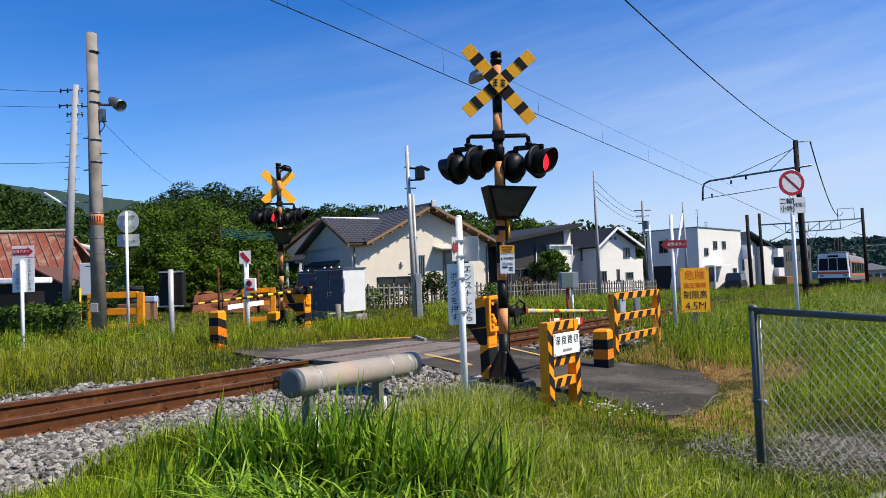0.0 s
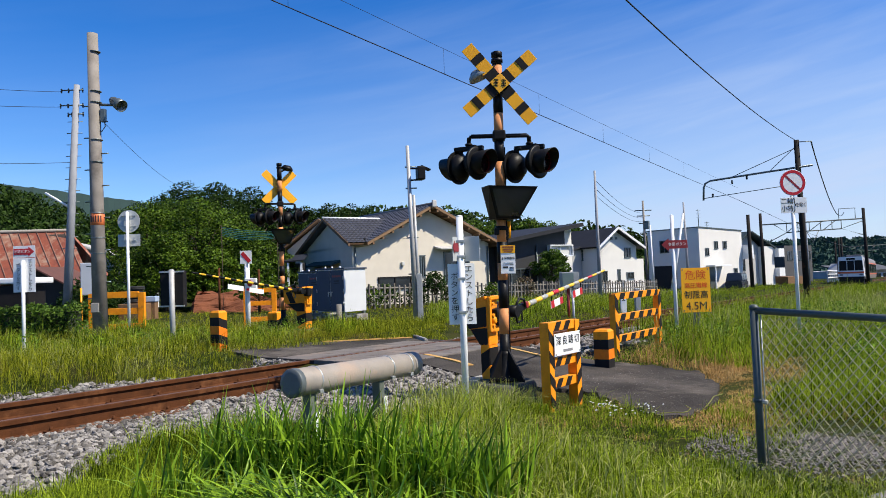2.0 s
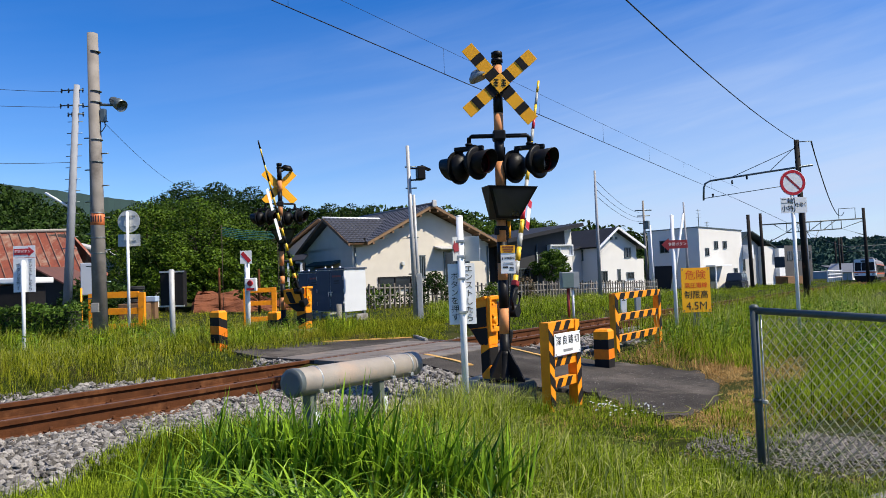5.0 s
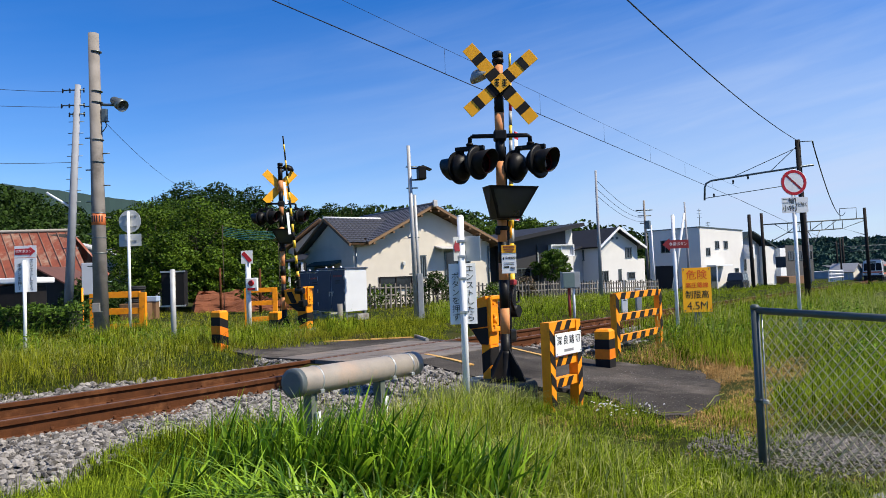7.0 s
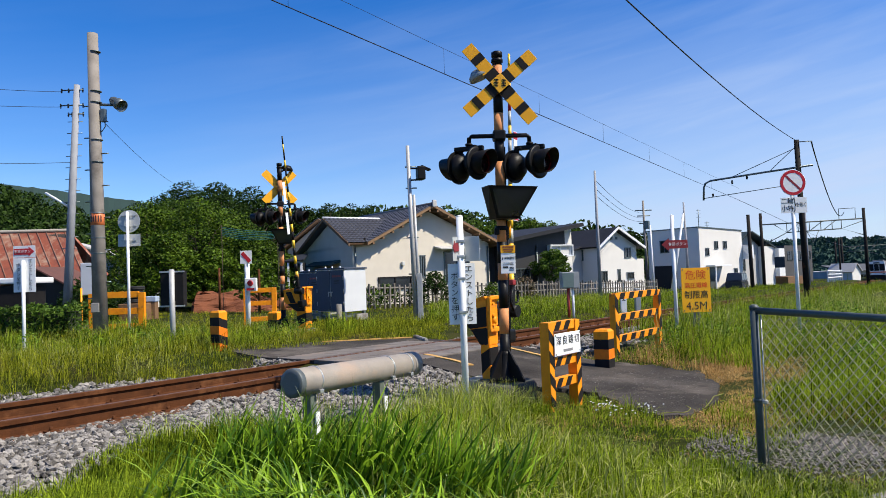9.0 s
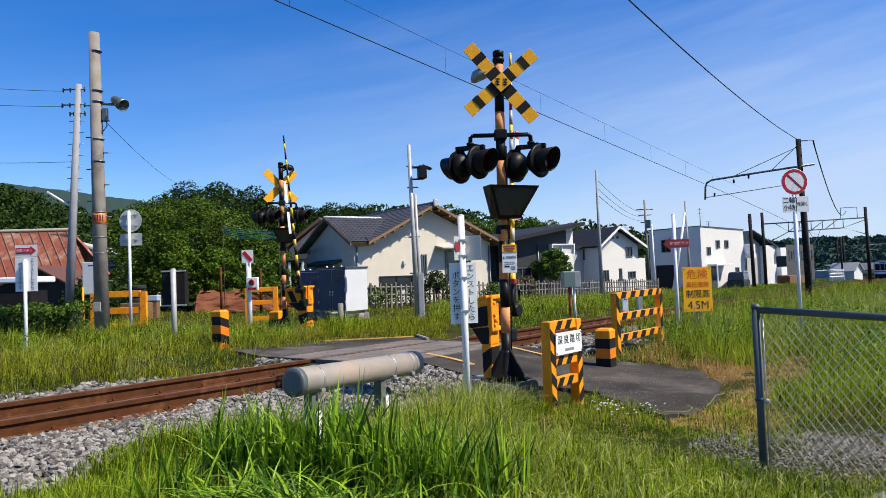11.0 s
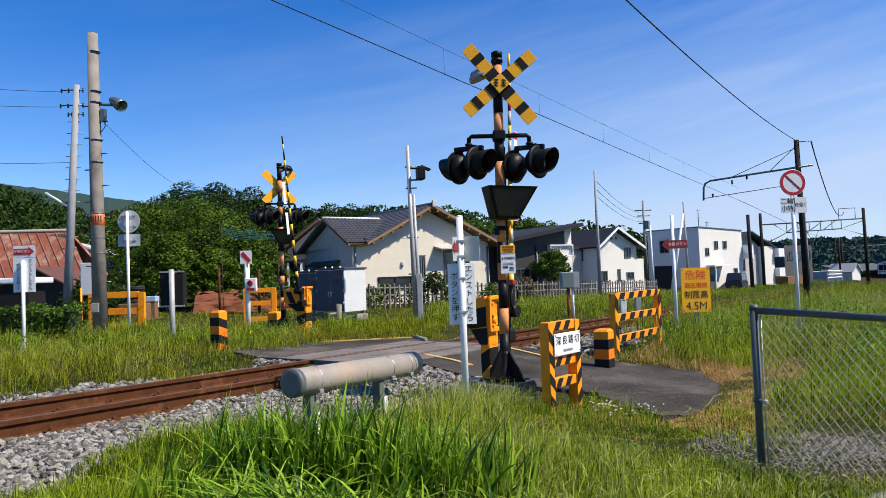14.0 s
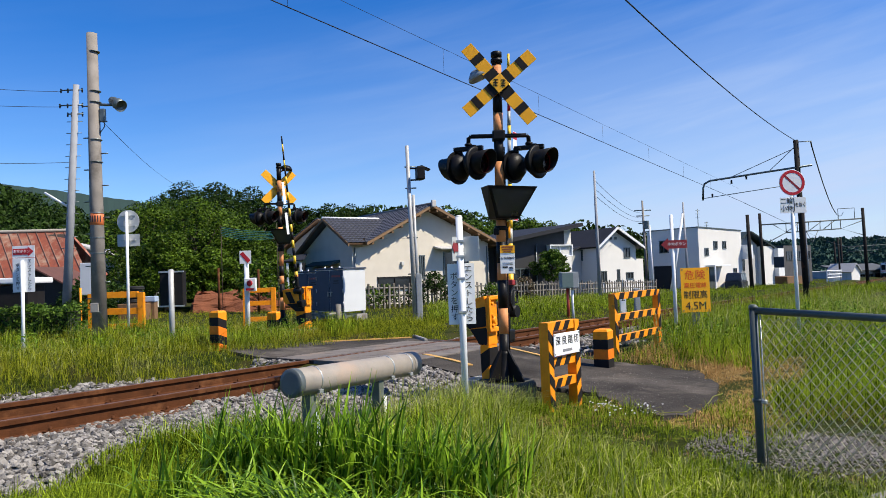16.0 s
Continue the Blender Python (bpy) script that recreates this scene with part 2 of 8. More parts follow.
LENS_LIT = glowing("lit_red_lens", (0.9, 0.015, 0.03), 1.6)
# Haze of distance is mixed into these three hill colours.
FOREST = mat("hazed_forest", (0.055, 0.098, 0.074), (0.038, 0.070, 0.056), 0.06, 0.95, bump=0, fine=0.5, island=0.5, spec=0.03)
MOUNTAIN = mat("hazy_mountain", (0.016, 0.040, 0.032), (0.013, 0.034, 0.029), 0.01, 1.0, bump=0, fine=0.1)
FAR_BLUE = mat("haze_blue_mountain", (0.10, 0.2, 0.36), (0.09, 0.18, 0.33), 0.01, 1.0, bump=0, fine=0.1)
WIRE = mat("dark_wire", (0.02, 0.022, 0.025), rough=0.5, metal=0.5, bump=0)
PLASTIC_GREY = mat("grey_plastic", (0.3, 0.32, 0.33), (0.24, 0.25, 0.26), 4, 0.5, bump=0.03)
FENCE_PAINT = mat("dark_green_grey_pipe", (0.075, 0.09, 0.088), (0.05, 0.06, 0.058), 9, 0.45, 0.0, bump=0.06, stain=(0.16, 0.165, 0.15), stain_at=(0.62, 0.8))
WEED = mat("weed_leaves", (0.21, 0.34, 0.028), (0.04, 0.10, 0.008), 1.5, 0.55, bump=0, island=1.3, leaf=0.3, spec=0.1)
CAR_PAINT = mat("dark_blue_car_paint", (0.03, 0.035, 0.05), rough=0.25, bump=0)
RUBBER = mat("rubber", (0.015, 0.015, 0.015), rough=0.85)


# ---- mesh helpers ----
def mesh_ob(name, bm, material, parent=None, label="", smooth=False):
    bmesh.ops.recalc_face_normals(bm, faces=bm.faces[:])
    me = bpy.data.meshes.new(name)
    bm.to_mesh(me)
    bm.free()
    for m in material if isinstance(material, (list, tuple)) else (material,):
        me.materials.append(m)
    ob = new(name, me)
    if parent:
        ob.parent = parent
    if label:
        ob["label"] = label
    return ob


def part(name, bm, material, parent, label=""):
    return mesh_ob(name, bm, material, parent, label)


def thing(name, label, category, m=None, group=""):
    ob = new(name)
    ob.empty_display_size = 0.2
    if m is not None:
        ob.matrix_basis = m
    return tagged(ob, label, category, group)


def face(bm, pts, index=0, smooth=False):
    f = bm.faces.new([bm.verts.new(p) for p in pts])
    f.material_index, f.smooth = index, smooth
    return f


def hexa(bm, lo, hi, index=0):
    """A solid between two quads given in the same order."""
    a, b = [bm.verts.new(p) for p in lo], [bm.verts.new(p) for p in hi]
    fs = [bm.faces.new(a), bm.faces.new(b)] + [bm.faces.new((a[i], a[(i + 1) % 4], b[(i + 1) % 4], b[i])) for i in range(4)]
    for f in fs:
        f.material_index = index
    return fs


def box(bm, c, s, rz=0.0, bevel=0.0, index=0, m=None):
    """A box round c with sizes s, turned by rz degrees; bevel rounds its edges."""
    t = (m or Matrix()) @ Matrix.LocRotScale(c, Euler((0, 0, radians(rz))), s)
    made = bmesh.ops.create_cube(bm, size=1.0, matrix=t)["verts"]
    fs = {f for v in made for f in v.link_faces}
    for f in fs:
        f.material_index = index
    if bevel:
        edges = list({e for v in made for e in v.link_edges})
        for f in bmesh.ops.bevel(bm, geom=edges, offset=bevel, segments=2, profile=0.6, affect="EDGES")["faces"]:
            f.material_index = index


def tube(bm, p0, p1, r0, r1=None, seg=14, index=0, caps=True):
    """A round bar from p0 to p1."""
    p0, p1 = Vector(p0), Vector(p1)
    r1 = r0 if r1 is None else r1
    q = (p1 - p0).to_track_quat("Z", "Y")
    rings = []
    for p, r in ((p0, r0), (p1, r1)):
        rings.append([bm.verts.new(p + q @ Vector((r * math.cos(a), r * math.sin(a), 0))) for a in (2 * math.pi * i / seg for i in range(seg))])
    for i in range(seg):
        f = bm.faces.new((rings[0][i], rings[0][(i + 1) % seg], rings[1][(i + 1) % seg], rings[1][i]))
        f.smooth, f.material_index = True, index
    if caps:
        for r in rings:
            bm.faces.new(r).material_index = index


def pipe(bm, pts, r, seg=8, index=0):
    """A round bar swept through several points, in one piece."""
    pts = [Vector(p) for p in pts]
    rings = []
    for i, p in enumerate(pts):
        way = (pts[min(i + 1, len(pts) - 1)] - pts[max(i - 1, 0)]).normalized()
        side = way.cross(Vector((0, 0, 1)) if abs(way.z) < 0.9 else Vector((0.3, 1, 0))).normalized()
        up = side.cross(way)
        rings.append([bm.verts.new(p + (side * math.cos(a) + up * math.sin(a)) * r) for a in (2 * math.pi * k / seg for k in range(seg))])
    for u, v in zip(rings, rings[1:]):
        for k in range(seg):
            f = bm.faces.new((u[k], u[(k + 1) % seg], v[(k + 1) % seg], v[k]))
            f.smooth, f.material_index = True, index
    for u in (rings[0], rings[-1]):
        bm.faces.new(u).material_index = index


def lathe(bm, rows, seg=20, m=None, index=0):
    """Rings of (radius, height) joined round the z axis of m."""
    m = m or Matrix()
    rings = [[bm.verts.new(m @ Vector((r * math.cos(2 * math.pi * i / seg), r * math.sin(2 * math.pi * i / seg), z))) for i in range(seg)] for r, z in rows]
    for a, b in zip(rings, rings[1:]):
        for i in range(seg):
            f = bm.faces.new((a[i], a[(i + 1) % seg], b[(i + 1) % seg], b[i]))
            f.smooth, f.material_index = True, index
    for r in (rings[0], rings[-1]):
        bm.faces.new(r).material_index = index


def B():
    return bmesh.new()


def soup(name, verts, faces, material, parent=None):
    me = bpy.data.meshes.new(name)
    me.from_pydata(verts, [], faces)
    me.materials.append(material)
    ob = new(name, me)
    if parent:
        ob.parent = parent
    return ob


def lettering(parent, text, size, m, material=INK, name="lettering", squeeze=1.0, vertical=False):
    """Letters of the built-in font, standing on the xz plane of m, centred."""
    rows = list(text) if vertical else [text]
    bm = B()
    for i, row in enumerate(rows):
        cu = bpy.data.curves.new(name, "FONT")
        cu.body, cu.size, cu.align_x, cu.align_y, cu.extrude = row, size, "CENTER", "CENTER", 0.001
        tmp = bpy.data.objects.new(name, cu)
        scene.collection.objects.link(tmp)
        me = bpy.data.meshes.new_from_object(tmp.evaluated_get(bpy.context.evaluated_depsgraph_get()))
        bpy.data.objects.remove(tmp)
        bpy.data.curves.remove(cu)
        z = ((len(rows) - 1) / 2 - i) * size * 1.02
        me.transform(m @ Matrix.Translation((0, 0, z)) @ Matrix.Diagonal((squeeze, 1, 1, 1)) @ Matrix.Rotation(radians(90), 4, "X"))
        bm.from_mesh(me)
        bpy.data.meshes.remove(me)
    return part(name, bm, material, parent)


def smooth01(v, a, b):
    u = np.clip((v - a) / (b - a), 0, 1)
    return u * u * (3 - 2 * u)


# ---- terrain ----
def base_z(x):
    return -GRADE * np.clip(x, -40, 170)


ROAD = ((2.12, 7.4, 8.7, 0.012), (2.3, 7.2, 9.5, 0.015), (2.6, 7.45, 10.2, 0.02), (3.1, 7.85, 10.95, 0.03), (3.77, 8.35, 11.15, 0.05), (4.4, 8.2, 11.1, 0.08), (5.1, 7.95, 11.0, 0.18), (5.7, 8.1, 11.0, 0.26),
        (6.4, 8.35, 11.2, 0.297), (6.9, 8.25, 11.3, 0.30), (7.7, 7.95, 11.6, 0.30), (8.3, 7.8, 11.8, 0.30), (9.3, 7.85, 12.1, 0.31), (9.8, 8.02, 11.2, 0.32), (10.3, 8.12, 10.4, 0.33), (11.05, 8.30, 9.5, 0.35), (12.6, 9.0, 9.7, 0.36),
        (15.0, 9.3, 10.2, 0.40), (20.0, 9.7, 12.0, 0.40), (30.0, 9.9, 13.0, 0.38))


def road_at(y):
    ys = [r[0] for r in ROAD]
    return tuple(np.interp(y, ys, [r[k] for r in ROAD]) for k in (1, 2, 3))


def ground_z(x, y):
    x, y = np.asarray(x, float), np.asarray(y, float)
    d = np.abs(y - TRACK_Y)
    z = base_z(x) + 0.36 * smooth01(y, 8.6, 10.8)
    z = np.maximum(z, base_z(x) + 0.11 * (1 - smooth01(d, 1.5, 3.0)))
    xl, xr, h = road_at(y)
    inside = smooth01(x, xl - np.where(y > 8.6, 0.25, 0.7), xl) * (1 - smooth01(x, xr, xr + 0.7)) * (y > 2.0) * (y < 31)
    z = z * (1 - inside) + (base_z(x) + h - 0.05) * inside
    rough = 0.025 * np.sin(x * 2.1 + y * 1.3) * np.sin(y * 1.7 - x * 0.8) + 0.015 * np.sin(x * 5.3) * np.sin(y * 4.7)
    return z + rough * (1 - inside)


def axis(lo, hi, step, out_lo, out_hi):
    a = list(np.arange(lo, hi + 1e-6, step))
    s = step
    while a[-1] < out_hi:
        s *= 1.22
        a.append(a[-1] + s)
    s = step
    while a[0] > out_lo:
        s *= 1.22
        a.insert(0, a[0] - s)
    return np.array(a)


gx, gy = axis(-3, 24, 0.3, -1500, 3500), axis(-4, 24, 0.3, -1500, 3500)
GX, GY = np.meshgrid(gx, gy)
GZ = ground_z(GX, GY)
nx = len(gx)
quads = [(j * nx + i, j * nx + i + 1, (j + 1) * nx + i + 1, (j + 1) * nx + i) for j in range(len(gy) - 1) for i in range(nx - 1)]
ground = soup("ground", np.stack([GX, GY, GZ], -1).reshape(-1, 3).tolist(), quads, SOIL)
ground.data.shade_smooth()
tagged(ground, "grassy ground of soil and thatch sloping along the railway", "ground", kind="structure")

# road with its asphalt skin over the ground
rows = []
for y in np.concatenate([np.arange(2.12, 4.2, 0.06), np.arange(4.2, 30, 0.4)]):
    xl, xr, h = road_at(y)
    ragged = 0.08 * np.sin(y * 6.1) + 0.06 * np.sin(y * 14.3 + 1) + 0.05 * np.sin(y * 31) if y < 4.5 else 0.02 * np.sin(y * 3)
    xs = np.linspace(xl + ragged, xr - ragged * 1.3 + (0.07 * np.sin(y * 11) if y < 4.5 else 0), 9)
    rows.append([(x, y, base_z(x) + h + 0.006 * np.sin(x * 3 + y * 2)) for x in xs])
rv = [p for r in rows for p in r]
rf = [(j * 9 + i, j * 9 + i + 1, (j + 1) * 9 + i + 1, (j + 1) * 9 + i) for j in range(len(rows) - 1) for i in range(8)]
nv = len(rv)
rv += [(x, y, z - 0.26) for x, y, z in rv]
edge = [j * 9 for j in range(len(rows))], [j * 9 + 8 for j in range(len(rows))], list(range(9))
for ring in edge:
    rf += [(a, b, b + nv, a + nv) for a, b in zip(ring, ring[1:])]
road = soup("road", rv, rf, ASPHALT)
tagged(road, "narrow cracked dark asphalt road over the crossing", "road", kind="structure")


def zroad(x, y):
    return float(base_z(x) + road_at(y)[2])


# crossing deck between and beside the rails
deck = tagged(new("crossing_deck"), "worn concrete crossing deck beside and between rusty rails", "deck", kind="structure")
for y0, y1 in ((6.5, 6.97), (7.14, 7.595), (7.605, 8.06), (8.23, 8.9)):
    for k in range(4):
        x0, x1 = 7.85 + k * 0.88, 7.85 + (k + 1) * 0.88 - 0.015
        bm = B()
        lo = [(x, y, base_z(x) + 0.2) for x, y in ((x0, y0), (x1, y0), (x1, y1), (x0, y1))]
        hexa(bm, lo, [(x, y, base_z(x) + 0.312) for x, y, z in lo])
        part("deck_panel", bm, CROSS_DECK, deck)
for p0, p1 in (((8.62, 5.60), (8.84, 6.10)), ((8.84, 6.10), (9.2, 6.86)), ((12.0, 9.3), (10.3, 10.3)), ((10.42, 5.35), (10.78, 6.2))):
    bm = B()
    u = (Vector(p1) - Vector(p0)).normalized()
    w = Vector((-u.y, u.x)) * 0.045
    lo = [(q.x, q.y, zroad(q.x, q.y) + 0.003) for q in (Vector(p0) + w, Vector(p1) + w, Vector(p1) - w, Vector(p0) - w)]
    hexa(bm, lo, [(x, y, z + 0.018) for x, y, z in lo])
    part("edge_line", bm, ROAD_YELLOW, deck, "worn yellow edge line")

# ---- track ----
track = thing("railway_track", "single rusty railway track on grey ballast", "railway track")
RAIL_Z = 0.31
RAIL_H = 0.19
profile = [(-0.065, 0), (0.065, 0), (0.065, 0.012), (0.012, 0.03), (0.008, 0.105), (0.0325, 0.115), (0.0325, 0.147), (0.027, 0.153), (-0.027, 0.153), (-0.0325, 0.147), (-0.0325, 0.115), (-0.008, 0.105), (-0.012, 0.03), (-0.065, 0.012)]
for side in (-1, 1):
    bm = B()
    y = TRACK_Y + side * 0.566
    rings = []
    for x in (-40, 8, 30, 80, 170, 420):
        z = float(base_z(x)) + RAIL_Z - RAIL_H
        rings.append([bm.verts.new((x, y + a * 1.1, z + b * RAIL_H / 0.153)) for a, b in profile])
    for r0, r1 in zip(rings, rings[1:]):
        for i in range(len(profile)):
            f = bm.faces.new((r0[i], r0[(i + 1) % len(profile)], r1[(i + 1) % len(profile)], r1[i]))
            f.material_index = 1 if i == 7 else 0
    part("rail", bm, (RUST, RAIL_TOP), track, "rusty steel rail with a worn head")
bm = B()
box(bm, (0, 0, 0), (0.22, 2.0, 0.16), bevel=0.02)
sleeper = part("sleeper", bm, mat("sleeper_concrete", (0.3, 0.22, 0.17), (0.19, 0.12, 0.085), 4, 0.9, bump=0.3, piece=0.6), track)
bm = B()
box(bm, (0, 0, 0.1), (0.12, 0.08, 0.035), bevel=0.01)
tube(bm, (0, 0, 0.1), (0, 0, 0.15), 0.018, seg=6)
clip_mesh = part("rail_clip", bm, RUST, sleeper)
clips = [clip_mesh] + [clip_mesh.copy() for _ in range(3)]
for o, y in zip(clips, (-0.666, -0.466, 0.466, 0.666)):
    o.location = (0, y, 0)
    if o is not clip_mesh:
        scene.collection.objects.link(o)
first = True
for k in range(62):
    x = -6 + k * 0.62
    if 7.2 < x < 11.6:
        continue
    place = pose(x, TRACK_Y, float(base_z(x)) + RAIL_Z - RAIL_H - 0.075)
    if first:
        sleeper.matrix_basis, first = place, False
    else:
        s2 = sleeper.copy()
        scene.collection.objects.link(s2)
        s2.matrix_basis = place
        for o in clips:
            c2 = o.copy()
            scene.collection.objects.link(c2)
            c2.parent = s2

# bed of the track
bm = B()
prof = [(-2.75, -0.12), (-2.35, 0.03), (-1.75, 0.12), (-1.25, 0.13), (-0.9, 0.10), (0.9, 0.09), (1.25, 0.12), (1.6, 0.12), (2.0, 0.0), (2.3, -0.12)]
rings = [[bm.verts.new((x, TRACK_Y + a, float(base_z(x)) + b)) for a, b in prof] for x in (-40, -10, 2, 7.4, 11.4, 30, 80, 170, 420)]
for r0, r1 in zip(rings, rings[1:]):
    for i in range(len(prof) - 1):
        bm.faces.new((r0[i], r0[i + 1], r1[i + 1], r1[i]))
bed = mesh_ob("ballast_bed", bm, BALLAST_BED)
tagged(bed, "ballast bed coloured near black for shade between the stones", "ballast", kind="structure")


def stones(name, n, sampler, size, material, label, seed):
    rng = np.random.default_rng(seed)
    ring = [(math.cos(q), math.sin(q)) for q in (2 * math.pi * k / 5 for k in range(5))]
    low = [(math.cos(q), math.sin(q)) for q in (2 * math.pi * (k + 0.5) / 5 for k in range(5))]
    ico = np.array([(0, 0, 0.95)] + [(0.88 * c, 0.88 * d, 0.5) for c, d in ring] + [(0.95 * c, 0.95 * d, -0.4) for c, d in low])
    fcs = [(0, k + 1, (k + 1) % 5 + 1) for k in range(5)] + [(k + 1, k + 6, (k + 1) % 5 + 1) for k in range(5)] + [((k + 1) % 5 + 1, k + 6, (k + 1) % 5 + 6) for k in range(5)]
    V, Fc = [], []
    for k in range(n):
        x, y, z = sampler(rng)
        s = size * rng.uniform(0.55, 1.25) * np.array((1, rng.uniform(0.65, 1), rng.uniform(0.5, 0.85)))
        R = np.array(Euler(tuple(rng.uniform(-0.6, 0.6, 2)) + (rng.uniform(0, 6.3),)).to_matrix())
        p = (ico * s * rng.uniform(0.55, 1.3, (11, 1))) @ R.T + (x, y, z)
        o = len(V)
        V += p.tolist()
        Fc += [(a + o, b + o, c + o) for a, b, c in fcs]
    ob = soup(name, V, Fc, material)
    return tagged(ob, label, "stones", kind="stuff")


def bed_z(x, y):
    return float(base_z(x)) + float(np.interp(y - TRACK_Y, [p[0] for p in prof], [p[1] for p in prof]))


def verge(x):
    """Where the near lawn meets the ballast."""
    return 4.95 + 0.55 * smooth01(x, 2.1, 3.0) * (1 - smooth01(x, 4.5, 5.6)) + 0.07 * np.sin(x * 4.1)


def near_side(rng):
    while True:
        x, y = rng.uniform(0.5, 8.3), rng.uniform(4.85, 6.98)
        if x > float(road_at(y)[0]) - 0.05:
            continue
        if y > float(verge(x)) - 0.25 * (x > 5.6):
            return x, y, max(bed_z(x, y), float(ground_z(x, y))) + 0.005 + 0.03 * rng.uniform() ** 2


def between(rng):
    x, y = rng.uniform(0, 26), rng.uniform(6.5, 8.7)
    return (x, y, bed_z(x, y) + rng.uniform(-0.03, 0.0)) if not 7.3 < x < 11.5 else (x - 6, y, bed_z(x - 6, y) - 0.02)


def far_side(rng):
    x = rng.uniform(0, 8)
    y = rng.uniform(8.3, 9.66 - 0.3 * float(smooth01(x, 5.0, 7.0))) + rng.normal(0, 0.05)
    return x, y, max(bed_z(x, y), float(ground_z(x, y)) - 0.02) + 0.02


def right_side(rng):
    x = rng.uniform(11.2, 30)
    y = rng.choice((rng.uniform(5.3, 7.0), rng.uniform(8.2, 9.5)))
    return x, y, max(bed_z(x, y), float(ground_z(x, y)) - 0.03) + 0.015


stones("ballast", 12500, near_side, 0.040, STONE, "loose grey crushed-stone ballast beside the rails", 1)
stones("ballast", 4500, between, 0.035, mat("rusty_ballast_stone", (0.17, 0.085, 0.048), (0.08, 0.036, 0.02), 14, 0.9, bump=0.5, island=0.9), "rust-stained ballast stones between the rails", 2)
stones("ballast", 1400, lambda r: (lambda x, y: (x, y, bed_z(x, y) + 0.02))(r.uniform(0, 7.9), 6.97 - abs(r.normal(0, 0.09))), 0.045, bpy.data.materials["rusty_ballast_stone"], "rust-stained stones along the near rail", 6)
stones("ballast", 2500, lambda r: (lambda x, y: (x, y, bed_z(x, y) + 0.02))(r.uniform(-9, 0.6), r.choice((r.uniform(5.3, 6.95), r.uniform(8.25, 9.6)))), 0.06, STONE, "grey ballast along the track", 7)
stones("ballast", 1800, lambda r: (lambda x, y: (x, y, max(bed_z(x, y), float(ground_z(x, y))) + 0.02))(r.uniform(5.4, 8.0), r.uniform(4.42, 5.2)), 0.042, STONE, "heaped grey ballast beside the crossing deck", 9)
stones("ballast", 5000, far_side, 0.05, STONE, "grey ballast strip behind the far rail", 3)
stones("ballast", 6500, right_side, 0.045, STONE, "grey ballast beyond the crossing", 4)


# ---- grass ----
def in_road(x, y, pad=0.0):
    xl, xr, _ = road_at(y)
    return (x > xl - pad) & (x < xr + pad) & (y > 2.1 - pad) & (y < 10.3 - 0.25 * (x - 8.2))


def lush(x, y):
    """Uneven growth of the meadow: 0 where it is thin, 1 where it stands tall."""
    return np.clip(0.5 + 0.3 * np.sin(x * 1.7 + 1.3 * np.sin(y * 1.1)) + 0.3 * np.sin(y * 2.3 + 1.1 * np.sin(x * 1.9)), 0, 1)


LONG = ((0, 0.7), (0.4, 1.0), (0.75, 0.7))
SHORT = ((0, 0.8), (0.55, 1.0))
STALK = ((0, 0.2), (0.62, 0.18), (0.8, 1.0))


def blades(n, xs, ys, h, w, rng, lean=0.35, drift=(0, 0), out=None, outline=SHORT):
    """Blades of grass, each a bent tapering strip: vertices and faces. outline: widths along the height."""
    z = ground_z(xs, ys) - 0.02
    a = rng.uniform(0, 2 * np.pi, n) if out is None else out
    k = np.abs(rng.normal(0, lean, n)) * h
    dx, dy = np.cos(a) * k + drift[0] * h, np.sin(a) * k + drift[1] * h
    f = np.arctan2(dy, dx) + np.pi / 2 + rng.normal(0, 0.6, n)
    wx, wy = np.cos(f) * w / 2, np.sin(f) * w / 2
    m = 2 * len(outline)
    V = np.empty((n, m + 1, 3))
    drop = 0.45 * np.minimum(1, np.hypot(dx, dy) / h)
    for i, (u, ww) in enumerate(outline):
        cx, cy, cz = xs + dx * u * u, ys + dy * u * u, z + h * (u - drop * u ** 3)
        V[:, 2 * i] = np.stack([cx - wx * ww, cy - wy * ww, cz], -1)
        V[:, 2 * i + 1] = np.stack([cx + wx * ww, cy + wy * ww, cz], -1)
    V[:, m] = np.stack([xs + dx * 1.05, ys + dy * 1.05, z + h * (1 - drop)], -1)
    o = (np.arange(n) * (m + 1))[:, None]
    Q = [q for i in range(0, m - 2, 2) for q in (o + (i, i + 1, i + 3, i + 2)).tolist()]
    return V.reshape(-1, 3), Q + (o + (m - 2, m - 1, m)).tolist()


def view_xy(n, rng, z0, z1, p0, p1):
    """Random places in a fan that starts at the viewer's spot: distance z0 to z1 ahead, p0 to p1 sideways per metre."""
    Z = np.sqrt(rng.uniform(z0 ** 2, z1 ** 2, n))
    X = Z * rng.uniform(p0, p1, n)
    c, s = math.cos(radians(35)), math.sin(radians(35))
    return c * Z + s * X, s * Z - c * X


